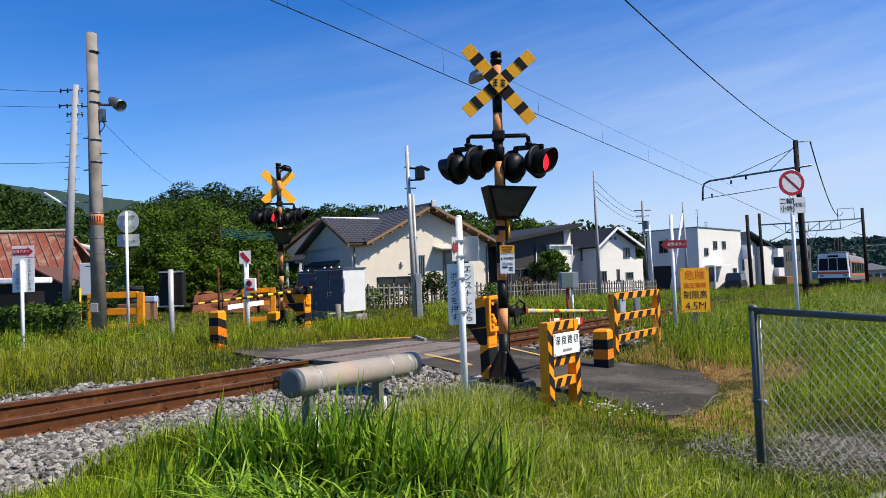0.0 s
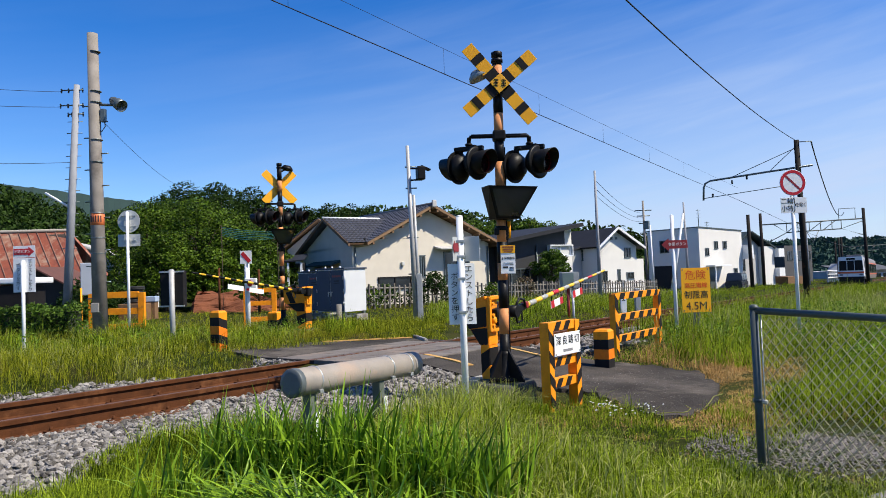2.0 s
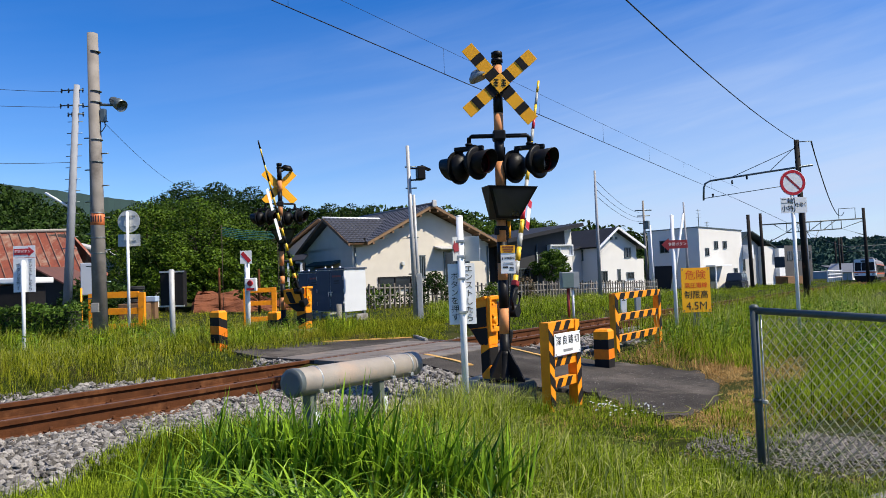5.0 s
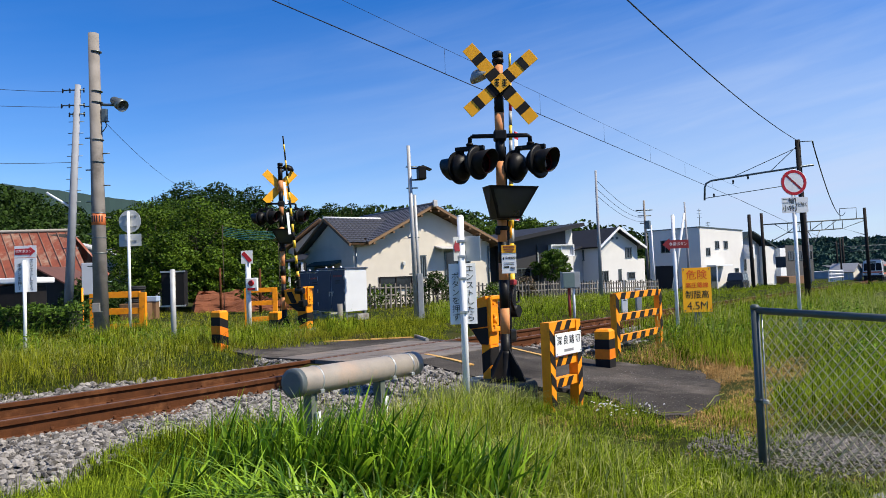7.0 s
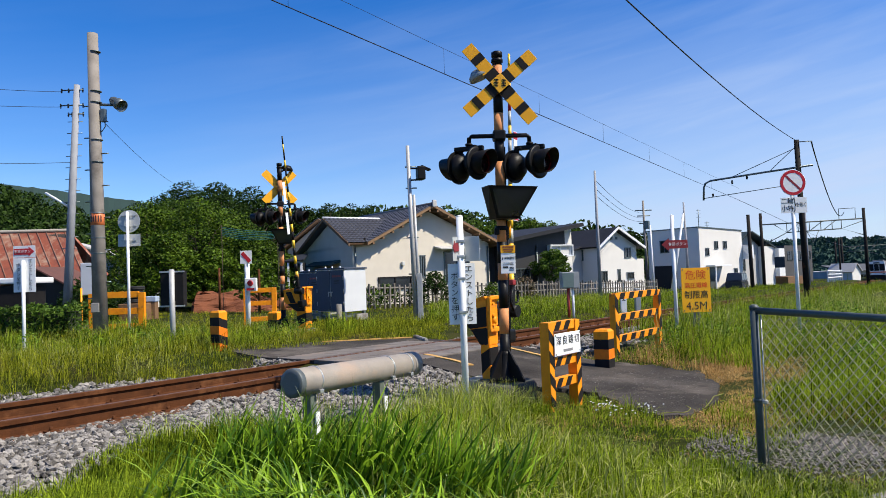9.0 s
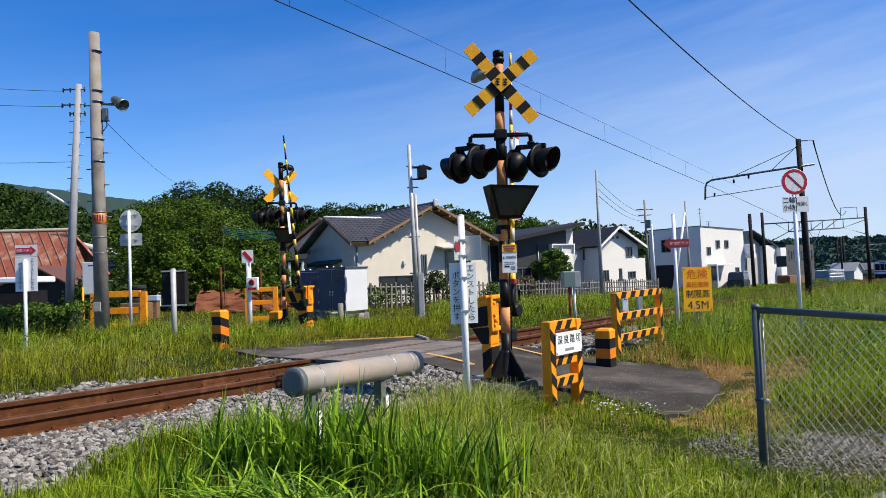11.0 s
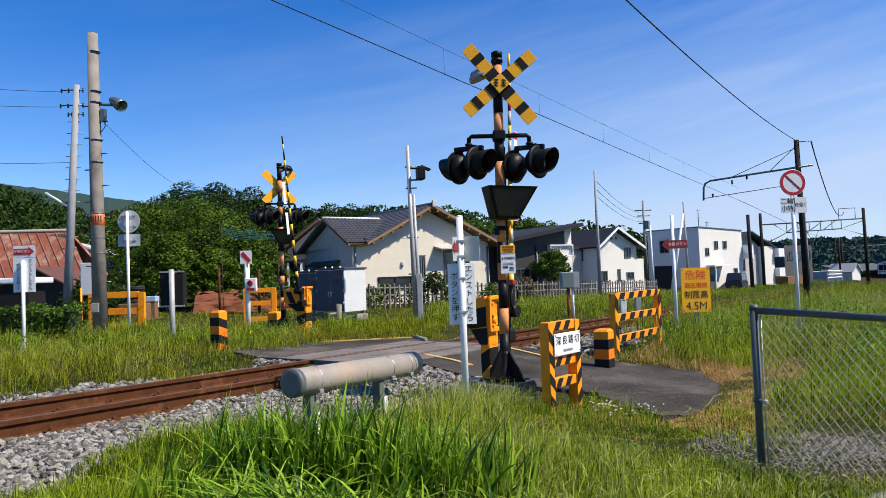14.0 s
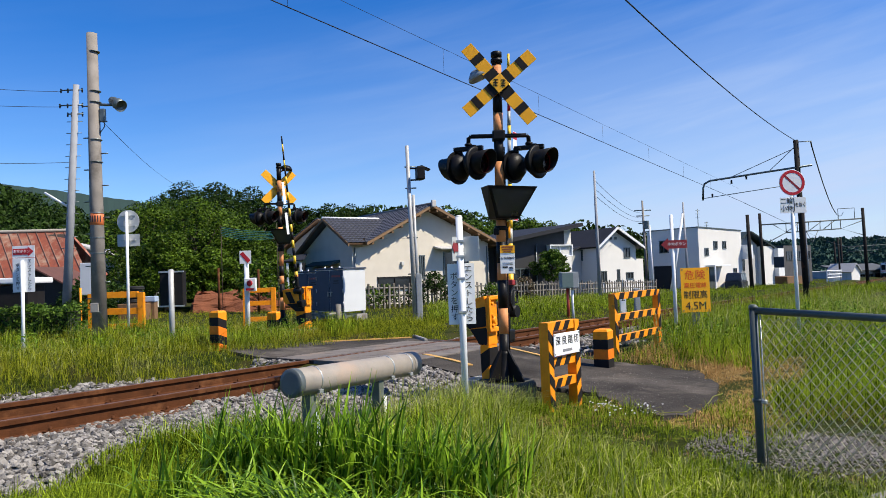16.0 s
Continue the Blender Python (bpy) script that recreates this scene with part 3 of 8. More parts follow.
def meadow(n, seed, area, keep, h, w, material, label, lean=0.35, drift=(0.05, -0.06), clump=14, spread=0.07, outline=SHORT, uneven=0.8, growth=None):
    """Grass in clumps whose blades bend outwards, all leaning a little with the wind."""
    rng = np.random.default_rng(seed)
    cx, cy = area(n // clump, rng)
    m = len(cx)
    tall = rng.uniform(0.55, 1.25, m)
    pick = np.repeat(np.arange(m), clump)
    r = np.abs(rng.normal(0, spread, m * clump)) * (0.5 + w[1] * 60)
    a = rng.uniform(0, 2 * np.pi, m * clump)
    xs, ys = cx[pick] + r * np.cos(a), cy[pick] + r * np.sin(a)
    ok = keep(xs, ys)
    xs, ys, a, pick = xs[ok], ys[ok], a[ok], pick[ok]
    k = len(xs)
    hh = rng.uniform(h[0], h[1], k) * tall[pick] * (1 - uneven / 2 + uneven * lush(xs, ys))
    if growth:
        hh = hh * growth(xs, ys)
    V, Fc = blades(k, xs, ys, hh, rng.uniform(w[0], w[1], k), rng, lean, drift, out=a + rng.normal(0, 0.6, k), outline=outline)
    ob = soup("grass", V.tolist(), Fc, material)
    return tagged(ob, label, "grass", kind="stuff")


def clear(x, y):
    return ~in_road(x, y, 0.05) & ~((y > verge(x) + 0.1) & (y < 9.56 - 0.28 * smooth01(x, 5.0, 7.0) + 0.1 * np.sin(x * 3)))


def bare(x, y):
    """Gravel and dry patches by the wire fence."""
    return ((x > 4.6) & (y > -1.5) & (x > 5.6 + 0.2 * np.sin(y * 5)) & (y < 1.75 + 0.15 * np.sin(x * 4)) & (x < 7.4 + 0.4 * np.sin(y * 3))) | ((x > 7.6) & (x < 13) & (y > 1.45 + 0.15 * np.sin(x * 2.3)) & (y < 2.4 + 0.2 * np.sin(x * 3)))


def near_lawn(x, y):
    thin = (x > 6.0) & (x < 8.2) & (y > 0.6) & (y < 2.3) & (np.sin(x * 4.3 + y) * np.sin(y * 5.1) < 0.25)
    return clear(x, y) & ~bare(x, y) & (y < 5.8) & ~thin & ~((x > 5.5) & (y > 4.5 + 0.12 * np.sin(x * 5)))


def low_near_road(x, y):
    """Where the verge by the asphalt and the name board stays short."""
    return (x > 5.6) & (y < 3.6)


def open_lawn(x, y):
    """The lawn gets shorter towards the gravel path by the wire fence."""
    ahead, right = x * 0.819 + y * 0.574, x * 0.574 - y * 0.819
    return 1 - 0.55 * smooth01(right / np.maximum(ahead, 0.5), 0.22, 0.42)


FAN = view_xy
meadow(24000, 33, lambda n, r: (r.uniform(-9, 7, n), r.uniform(-9, 5, n)), lambda x, y: clear(x, y) & ~bare(x, y) & (np.hypot(x, y) > 0.8) & ((x * 0.819 + y * 0.574 < 2.5) | (np.abs(x * 0.574 - y * 0.819) > 0.76 * (x * 0.819 + y * 0.574))), (0.12, 0.32), (0.012, 0.024), LAWN, "meadow grass round the standing place", 0.75)
# before the railway
meadow(120000, 11, lambda n, r: FAN(n, r, 2.6, 6.8, -0.72, 0.75), lambda x, y: near_lawn(x, y) & ~low_near_road(x, y), (0.09, 0.26), (0.003, 0.0065), LAWN, "green meadow grass before the railway", 0.8, growth=open_lawn)
meadow(26000, 21, lambda n, r: FAN(n, r, 3.8, 7.6, -0.1, 0.5), lambda x, y: near_lawn(x, y) & ~low_near_road(x, y), (0.18, 0.40), (0.003, 0.007), LAWN, "taller arching meadow grass by the white pole", 0.8, outline=LONG, growth=open_lawn)
meadow(26000, 37, lambda n, r: FAN(n, r, 3.0, 6.6, -0.72, -0.15), lambda x, y: near_lawn(x, y), (0.14, 0.32), (0.003, 0.007), LAWN, "soft fine grass beside the ballast", 0.7)
meadow(17000, 12, lambda n, r: FAN(n, r, 2.8, 8.0, -0.2, 0.72), lambda x, y: near_lawn(x, y) & ~low_near_road(x, y), (0.20, 0.42), (0.005, 0.009), SEED, "thin pale flowering grass stalks", 0.5, clump=6, outline=STALK, growth=open_lawn)
meadow(34000, 13, lambda n, r: FAN(n, r, 4.6, 8.6, 0.15, 0.72), lambda x, y: near_lawn(x, y) & low_near_road(x, y), (0.04, 0.19), (0.003, 0.006), LAWN, "short grass verge beside the road", 0.8)
meadow(6000, 22, lambda n, r: FAN(n, r, 4.6, 8.6, 0.1, 0.72), lambda x, y: near_lawn(x, y) & low_near_road(x, y), (0.05, 0.16), (0.003, 0.006), STRAW, "dry straw in the short verge", 1.0)
meadow(12000, 27, lambda n, r: (r.uniform(5.7, 6.95, n), r.uniform(3.5, 4.45, n)), lambda x, y: clear(x, y), (0.10, 0.26), (0.003, 0.007), LAWN, "tall grass round the signal's foot", 0.6)
meadow(2500, 28, lambda n, r: (r.uniform(5.7, 7.0, n), r.uniform(3.6, 4.6, n)), lambda x, y: clear(x, y), (0.22, 0.42), (0.004, 0.007), SEED, "pale stalks round the signal's foot", 0.5, clump=5, outline=STALK)
meadow(3500, 19, lambda n, r: (r.uniform(6.2, 9.0, n), r.uniform(1.0, 2.4, n)), lambda x, y: ~in_road(x, y, 0.0), (0.05, 0.16), (0.004, 0.008), LAWN, "short green tufts at the road's edge", 0.7)
meadow(22000, 18, lambda n, r: (lambda x: (x, r.uniform(1.25 + 0.05 * (x - 6.8), 2.2 + 0.16 * (x - 6.8), n)))(r.uniform(6.8, 13.4, n)), lambda x, y: ~in_road(x, y, -0.05) & (np.sin(x * 5.1) * np.sin(y * 6.3) > -0.6), (0.04, 0.11), (0.004, 0.009), STRAW, "dry straw-coloured grass at the road's edge", 1.6)
# beyond the road, beside and behind the wire fence
meadow(12000, 30, lambda n, r: (r.uniform(8.2, 13.0, n), r.uniform(-0.5, 1.5, n)), lambda x, y: ~bare(x, y), (0.2, 0.5), (0.004, 0.009), LAWN, "thick green grass behind the wire fence", 0.6)
meadow(85000, 14, lambda n, r: FAN(n, r, 9.5, 34, 0.18, 0.75), lambda x, y: clear(x, y) & ~bare(x, y) & (y < 5.2) & (x > 12.0 + 0.5 * np.sin(y * 2)) & ~((y > 3.9) & (x < 15)), (0.25, 0.68), (0.005, 0.011), LAWN, "tall uncut green grass beside the track", 0.6)
meadow(9000, 23, lambda n, r: FAN(n, r, 10, 17, 0.12, 0.5), lambda x, y: clear(x, y) & (y < 5.2) & (x > 11.2) & (x < 15.5), (0.08, 0.3), (0.004, 0.009), LAWN, "low grass round the striped guard", 0.6)
meadow(9000, 24, lambda n, r: FAN(n, r, 11, 30, 0.2, 0.75), lambda x, y: clear(x, y) & ~bare(x, y) & (y < 5.2) & (x > 13), (0.5, 0.9), (0.008, 0.015), SEED, "tall pale seed stalks beside the track", 0.4, clump=6, outline=STALK)
meadow(1500, 26, lambda n, r: (r.uniform(11.0, 14.5, n), r.uniform(2.6, 4.3, n)), lambda x, y: ~in_road(x, y, -0.05), (0.05, 0.16), (0.005, 0.010), STRAW, "dry straw beyond the road", 1.3)
meadow(1800, 20, lambda n, r: (r.uniform(11.0, 16, n), r.uniform(2.2, 5.0, n)), lambda x, y: clear(x, y), (0.1, 0.35), (0.004, 0.01), STRAW, "dry stalks among the tall grass", 0.7)
meadow(36000, 29, lambda n, r: (lambda x: (x, r.uniform(3.2, 5.9, n)))(13.5 + 62 * r.uniform(0, 1, n) ** 1.5), lambda x, y: ~in_road(x, y, 0.1) & (x > 15.5), (0.40, 0.75), (0.006, 0.013), LAWN, "tall grass hiding the rails beyond the crossing", 0.5)
meadow(22000, 17, lambda n, r: FAN(n, r, 30, 110, 0.2, 0.8), lambda x, y: clear(x, y) & (x > 20) & ~((y > 5) & (y < 10)), (0.12, 0.34), (0.012, 0.03), LAWN, "rough grass along the line", 0.45)
# behind the track
meadow(16000, 31, lambda n, r: (lambda x: (x, r.uniform(9.3, 12.6, n)))(17 + 55 * r.uniform(0, 1, n) ** 1.4), lambda x, y: x > 15, (0.14, 0.34), (0.005, 0.012), LAWN, "green grass on the far side of the rails", 0.5)
meadow(3000, 32, lambda n, r: (r.uniform(7.9, 9.6, n), r.uniform(10.9, 11.9, n)), lambda x, y: y > 11.1 + 0.1 * np.sin(x * 4), (0.14, 0.38), (0.004, 0.008), LAWN, "overgrown grass at the end of the crossing deck", 0.6)
meadow(105000, 15, lambda n, r: FAN(n, r, 8.3, 20, -0.75, 0.0), lambda x, y: clear(x, y) & (y > 9), (0.12, 0.32), (0.003, 0.008), GRASS, "sunlit yellow-green grass behind the track", 0.6, uneven=0.8)
meadow(9000, 25, lambda n, r: FAN(n, r, 9, 20, -0.75, -0.2), lambda x, y: clear(x, y) & (y > 9.3), (0.18, 0.40), (0.005, 0.009), SEED, "straw-coloured seed stalks behind the track", 0.5, clump=6, outline=STALK)
meadow(16000, 34, lambda n, r: FAN(n, r, 12.5, 17, -0.75, -0.1), lambda x, y: clear(x, y) & (y > 10.8) & (lush(x * 1.3, y * 1.3) > 0.55), (0.30, 0.55), (0.005, 0.011), LAWN, "tall green clumps round the posts behind the track", 0.6)
meadow(34000, 35, lambda n, r: FAN(n, r, 19, 46, -0.02, 0.34), lambda x, y: (y > 9.9) & (y < 24.6 - 0.13 * (x - 24.8)), (0.16, 0.42), (0.008, 0.018), LAWN, "bright green grass before the timber fence", 0.6)
meadow(4000, 36, lambda n, r: FAN(n, r, 19, 46, -0.02, 0.34), lambda x, y: (y > 9.9) & (y < 24.6 - 0.13 * (x - 24.8)), (0.3, 0.55), (0.01, 0.02), SEED, "pale seed stalks before the timber fence", 0.5, clump=6, outline=STALK)
meadow(45000, 16, lambda n, r: FAN(n, r, 13, 36, -0.75, 0.36), lambda x, y: clear(x, y) & (y > 9.4), (0.08, 0.24), (0.004, 0.010), GRASS, "grass bank between the track and the houses", 0.6)
stones("gravel", 6000, lambda r: (lambda x, y: (x, y, float(ground_z(x, y)) + 0.003))(6.5 + r.normal(0, 0.5), r.uniform(-0.8, 1.8)), 0.014, GRAVEL, "grey-brown gravel path by the wire fence", 5)
stones("grit", 1200, lambda r: (lambda x, y: (x, y, zroad(x, y) + 0.004))(r.uniform(7.7, 10.6), r.uniform(2.35, 4.2)), 0.005, STONE, "fine grit scattered on the asphalt", 8)
rngf = np.random.default_rng(31)
fv, ff = [], []
for cx, cy, n in ((7.2, 2.95, 26), (7.42, 2.6, 16), (6.9, 2.6, 8)):
    for k in range(n):
        x, y = cx + rngf.normal(0, 0.09), cy + rngf.normal(0, 0.08)
        z = float(ground_z(x, y)) + rngf.uniform(0.05, 0.14)
        o = len(fv)
        fv += [(x + 0.014 * math.cos(q), y + 0.014 * math.sin(q), z + 0.004 * math.cos(3 * q)) for q in np.arange(6) * math.pi / 3]
        ff.append(tuple(range(o, o + 6)))
tagged(soup("wild_flowers", fv, ff, SIGN_WHITE), "small white wild flowers in the verge", "flowers", kind="stuff")


# ---- crossing signals ----
def gz(x, y):
    return float(ground_z(x, y))


def buck_board(bm, length, angle, y, striped):
    """One board of a crossbuck in the xz plane; material 0 yellow, 1 black."""
    m = Matrix.Rotation(radians(-angle), 4, "Y")
    half, w = length / 2, 0.155 if striped else 0.19
    box(bm, (0, y, 0), (length, 0.012, w), bevel=0.003, m=m)
    if striped:
        for e in (-1, 1):
            for a, b in ((0.5, 0.8), (1.3, 1.86)):
                u0, u1 = half - b * half / 1.95 * 1.0, half - a * half / 1.95
                box(bm, (e * (u0 + u1) / 2, y - 0.008, 0), (u1 - u0, 0.006, w), index=1, m=m)


def flasher(parent, x, z, turn, mount):
    """A round lamp with a hood; its front looks along -y, turned by turn degrees. Returns the disc that flips between lit and dark."""
    m = Matrix.Translation((x, 0, z)) @ Matrix.Rotation(radians(turn), 4, "Z") @ Matrix.Translation((0, -0.10, 0)) @ Matrix.Rotation(radians(90), 4, "X")
    bm = B()
    lathe(bm, [(0.198, 0.0), (0.198, 0.02), (0.18, 0.03), (0.155, 0.028)], 32, m)
    lathe(bm, [(0.165, 0.0), (0.16, -0.05), (0.12, -0.10), (0.06, -0.12)], 24, m)
    lamp = part("lamp", bm, BLACK, parent)
    bm = B()
    rings = []
    for r, z1, cut in ((0.135, 0.02, 0), (0.137, 0.25, 1), (0.131, 0.25, 1), (0.129, 0.025, 0)):
        rings.append([bm.verts.new(m @ Vector((r * math.sin(a), r * math.cos(a), z1 - cut * 0.11 * (0.5 - 0.5 * math.cos(a))))) for a in (2 * math.pi * i / 28 for i in range(28))])
    for a, b in zip(rings, rings[1:]):
        for i in range(28):
            bm.faces.new((a[i], a[(i + 1) % 28], b[(i + 1) % 28], b[i])).smooth = True
    part("hood", bm, BLACK, lamp)
    bm = B()
    box(bm, (0, 0, 0), (0.05, 0.06, 0.05), m=m @ Matrix.Translation((0, 0.19, -0.03)), bevel=0.008)
    pipe(bm, [m @ Vector((0, 0.19, -0.03)), Vector(mount)], 0.018)
    part("bracket", bm, BLACK, lamp)
    bm = B()
    lathe(bm, [(0.001, 0.014), (0.07, 0.011), (0.118, 0.002)], 24)
    for f in bm.faces:
        f.material_index = 0
    lathe(bm, [(0.001, -0.014), (0.07, -0.011), (0.118, -0.002)], 24, index=1)
    disc = part("flasher_disc", bm, (LENS_LIT, LENS_DARK), lamp, "red signal lens")
    home = m @ Matrix.Translation((0, 0, 0.085))
    return disc, home


NOTE = Matrix.Translation((0, 0, -0.06))


def signal_post(m, height, back, label):
    """Striped post with crossbuck, crossbar, four lamps, direction box and notice. back: seen from behind."""
    s = thing("crossing_signal", label, "crossing signal", m, "level crossing signals")
    r, n = 0.057, 0
    z = 0.12
    for k, dz in enumerate((0.42, 0.3, 0.33, 0.2, 0.25, 0.35, 0.3, 0.3, 0.28, 0.3, 0.3, 0.27, 9)):
        z1 = min(z + dz, height - 0.05)
        bm = B()
        tube(bm, (0, 0, z), (0, 0, z1), r, seg=20)
        part("post_band", bm, BLACK if k % 2 == 0 else SALMON, s)
        z = z1
        if z >= height - 0.06:
            break
    bm = B()
    lathe(bm, [(0.07, 0), (0.07, 0.035), (0.05, 0.045), (0.05, 0.06), (0.066, 0.065), (0.066, 0.12), (0.05, 0.13)], 18, Matrix.Translation((0, 0, height - 0.10)))
    part("post_cap", bm, BLACK, s)
    # foot with gussets
    bm = B()
    lathe(bm, [(0.18, 0), (0.18, 0.03), (0.085, 0.045), (0.066, 0.30), (0.06, 0.34)], 18)
    for k in range(4):
        a = radians(45 + 90 * k)
        u, v = Vector((math.cos(a), math.sin(a), 0)), Vector((-math.sin(a), math.cos(a), 0)) * 0.012
        lo = [u * 0.06 + v, u * 0.28 + v, u * 0.28 + v + Vector((0, 0, 0.03)), u * 0.06 + v + Vector((0, 0, 0.36))]
        hexa(bm, lo, [p - v * 2 for p in lo])
    part("foot", bm, BLACK, s)
    # Foundation in a darker concrete than the other blocks.
    bm = B()
    lathe(bm, [(0.36, -0.5), (0.36, -0.04), (0.33, -0.01)], 28)
    part("foundation", bm, mat("dark_concrete", (0.085, 0.082, 0.062), (0.045, 0.045, 0.032), 4, 0.9, bump=0.3), s)
    # crossbuck
    bz = height - (0.56 if back else 0.34)
    dirn = 1 if back else -1
    bm = B()
    buck_board(bm, 1.17 if not back else 1.04, -45 if not back else 45, dirn * -0.0, not back)
    boardm = Matrix.Translation((0.018 if not back else 0.0, dirn * 0.085, bz - (0.0 if back else 0.04))) @ Matrix.Rotation(radians(0 if back else 4.6), 4, "Y")
    bm.transform(boardm)
    part("crossbuck_board", bm, (BUCK_YELLOW if not back else SIGN_YELLOW, BLACK_DULL), s)
    bm = B()
    buck_board(bm, 1.04, 45 if not back else -45, -0.024, not back)
    bm.transform(boardm)
    part("crossbuck_board", bm, (BUCK_YELLOW if not back else SIGN_YELLOW, BLACK_DULL), s)
    bm = B()
    box(bm, (0, -0.042, 0), (0.17, 0.012, 0.17), bevel=0.004, m=Matrix.Rotation(radians(45), 4, "Y"))
    if not back:
        for e in (-1, 1):
            for q in (-0.03, 0.0, 0.035):
                box(bm, (e * 0.045, -0.05, q), (0.05, 0.004, 0.011), index=1)
            box(bm, (e * 0.045, -0.05, 0.0), (0.011, 0.004, 0.085), index=1)
    bm.transform(boardm)
    part("centre_plate", bm, (SIGN_YELLOW, BLACK_DULL), s)
    bm = B()
    for q in (-0.07, 0.07):
        box(bm, (0, dirn * 0.04, bz + q), (0.13, 0.09, 0.03), bevel=0.005)
    part("board_clamp", bm, BLACK, s)
    # floodlight near the top
    bm = B()
    fm = Matrix.Translation((-0.2 if not back else 0.2, 0.05, height - 0.24 if not back else height - 0.1)) @ Matrix.Rotation(radians(-25 if not back else 15), 4, "Y")
    lathe(bm, [(0.02, 0.09), (0.09, 0.075), (0.14, 0.02), (0.15, -0.02), (0.14, -0.03)], 20, fm)
    pipe(bm, [(0, 0, height - 0.2), tuple(fm.translation)], 0.018)
    part("floodlight", bm, PLASTIC_GREY if not back else BLACK, s)
    # crossbar and lamps
    cz = height - 0.98
    bm = B()
    pipe(bm, [(-0.33, 0, cz), (0.33, 0, cz)], 0.026, 12)
    for e in (-1, 1):
        pipe(bm, [(e * 0.33, 0, cz), (e * 0.355, 0, cz - 0.02), (e * 0.36, 0, cz - 0.1)], 0.026, 10)
        lathe(bm, [(0.03, 0), (0.045, 0.01), (0.045, 0.03), (0.03, 0.04)], 12, Matrix.Translation((e * 0.36, 0, cz - 0.12)))
        box(bm, (e * 0.36, 0, cz - 0.145), (0.36, 0.07, 0.05), rz=-22, bevel=0.008)
    box(bm, (0, 0, cz), (0.15, 0.15, 0.12), bevel=0.02)
    part("crossbar", bm, BLACK, s)
    discs = []
    for e in (-1, 1):
        for d in (-1, 1):
            x = {(-1, -1): -0.35, (-1, 1): -0.41, (1, -1): 0.37, (1, 1): 0.26}[e, d]
            turn = 46 if d < 0 else 226
            discs.append(flasher(s, x, cz - 0.33 - (0.0 if d < 0 else 0.03), turn, (x, 0, cz - 0.15)))
    # direction box with its flared hood
    bz2 = height - 1.98
    m2 = Matrix.Translation((0.03 if not back else 0.07, -0.09, bz2)) @ Matrix.Rotation(radians(20 if not back else -15), 4, "Z")
    bm = B()
    lo = [(-0.145, -0.1, 0), (0.145, -0.1, 0), (0.145, 0.1, 0), (-0.145, 0.1, 0)]
    hi = [(-0.31, -0.27, 0.36), (0.31, -0.27, 0.36), (0.24, 0.1, 0.38), (-0.24, 0.1, 0.38)]
    hexa(bm, lo, hi)
    bm.transform(m2)
    body = part("direction_box", bm, BLACK, s)
    bm = B()
    hexa(bm, [(-0.125, -0.122, 0.03), (0.125, -0.122, 0.03), (0.125, -0.11, 0.03), (-0.125, -0.11, 0.03)], [(-0.26, -0.262, 0.32), (0.26, -0.262, 0.32), (0.26, -0.25, 0.32), (-0.26, -0.25, 0.32)])
    bm.transform(m2)
    part("display_window", bm, PANE, body)
    bm = B()
    for q in (0.02, -0.1):
        lathe(bm, [(0.075, -0.025), (0.075, 0.025)], 16, Matrix.Translation((0, 0, bz2 + q)))
    box(bm, (-0.06, -0.05, bz2 - 0.14), (0.06, 0.05, 0.08), bevel=0.01)
    box(bm, (0.06, 0.0, bz2 - 0.16), (0.05, 0.05, 0.16), bevel=0.01)
    part("clamp", bm, BLACK, s)
    if not back:
        bm = B()
        box(bm, (0.06, -0.08, 1.47), (0.17, 0.008, 0.33), bevel=0.002)
        bm.transform(NOTE)
        notice = part("notice", bm, SIGN_WHITE, s, "white notice with an orange heading")
        bm = B()
        box(bm, (0.06, -0.086, 1.59), (0.17, 0.004, 0.09))
        bm.transform(NOTE)
        part("heading", bm, SIGN_YELLOW, notice)
        bm = B()
        for i, (w, q, hgt) in enumerate(((0.13, 1.615, 0.018), (0.12, 1.585, 0.018), (0.09, 1.56, 0.012))):
            box(bm, (0.06, -0.09, q), (w, 0.002, hgt))
        bm.transform(NOTE)
        part("writing", bm, mat("brown_ink", (0.3, 0.08, 0.02), rough=0.6, bump=0), notice)
        bm = B()
        for x, q, w, hgt in ((-0.005, 1.48, 0.012, 0.03), (0.06, 1.43, 0.12, 0.004), (0.06, 1.41, 0.12, 0.004), (0.03, 1.38, 0.06, 0.02), (0.1, 1.375, 0.05, 0.006), (0.1, 1.36, 0.05, 0.006), (0.1, 1.345, 0.05, 0.006)):
            box(bm, (x, -0.0855, q), (w, 0.002, hgt))
        bm.transform(NOTE)
        part("writing", bm, INK, notice)
        lettering(notice, "深良踏切", 0.032, NOTE @ Matrix.Translation((0.077, -0.0865, 1.485)), INK)
        bm = B()
        pipe(bm, [(0.09, 0, 1.66), (0.09, 0, 1.86)], 0.022)
        part("cable_guard", bm, YELLOW, s)
    bm = B()
    pts = [(0.062, 0.02, z) for z in np.arange(0.3, cz, 0.35)]
    pipe(bm, pts, 0.012, 6)
    part("cable", bm, BLACK, s)
    return s, discs


near_signal, near_discs = signal_post(pose(7.11, 4.14, 0.19, 0, 0, -55) @ pose(0, 0, 0, 0, 0.7, 0), 3.86, False, "tall striped level crossing signal with crossbuck and black lamps")
far_signal, far_discs = signal_post(pose(11.74, 13.05, gz(11.74, 13.05) + 0.03, 0, 0, -33), 4.13, True, "level crossing signal seen from behind, yellow crossbuck")


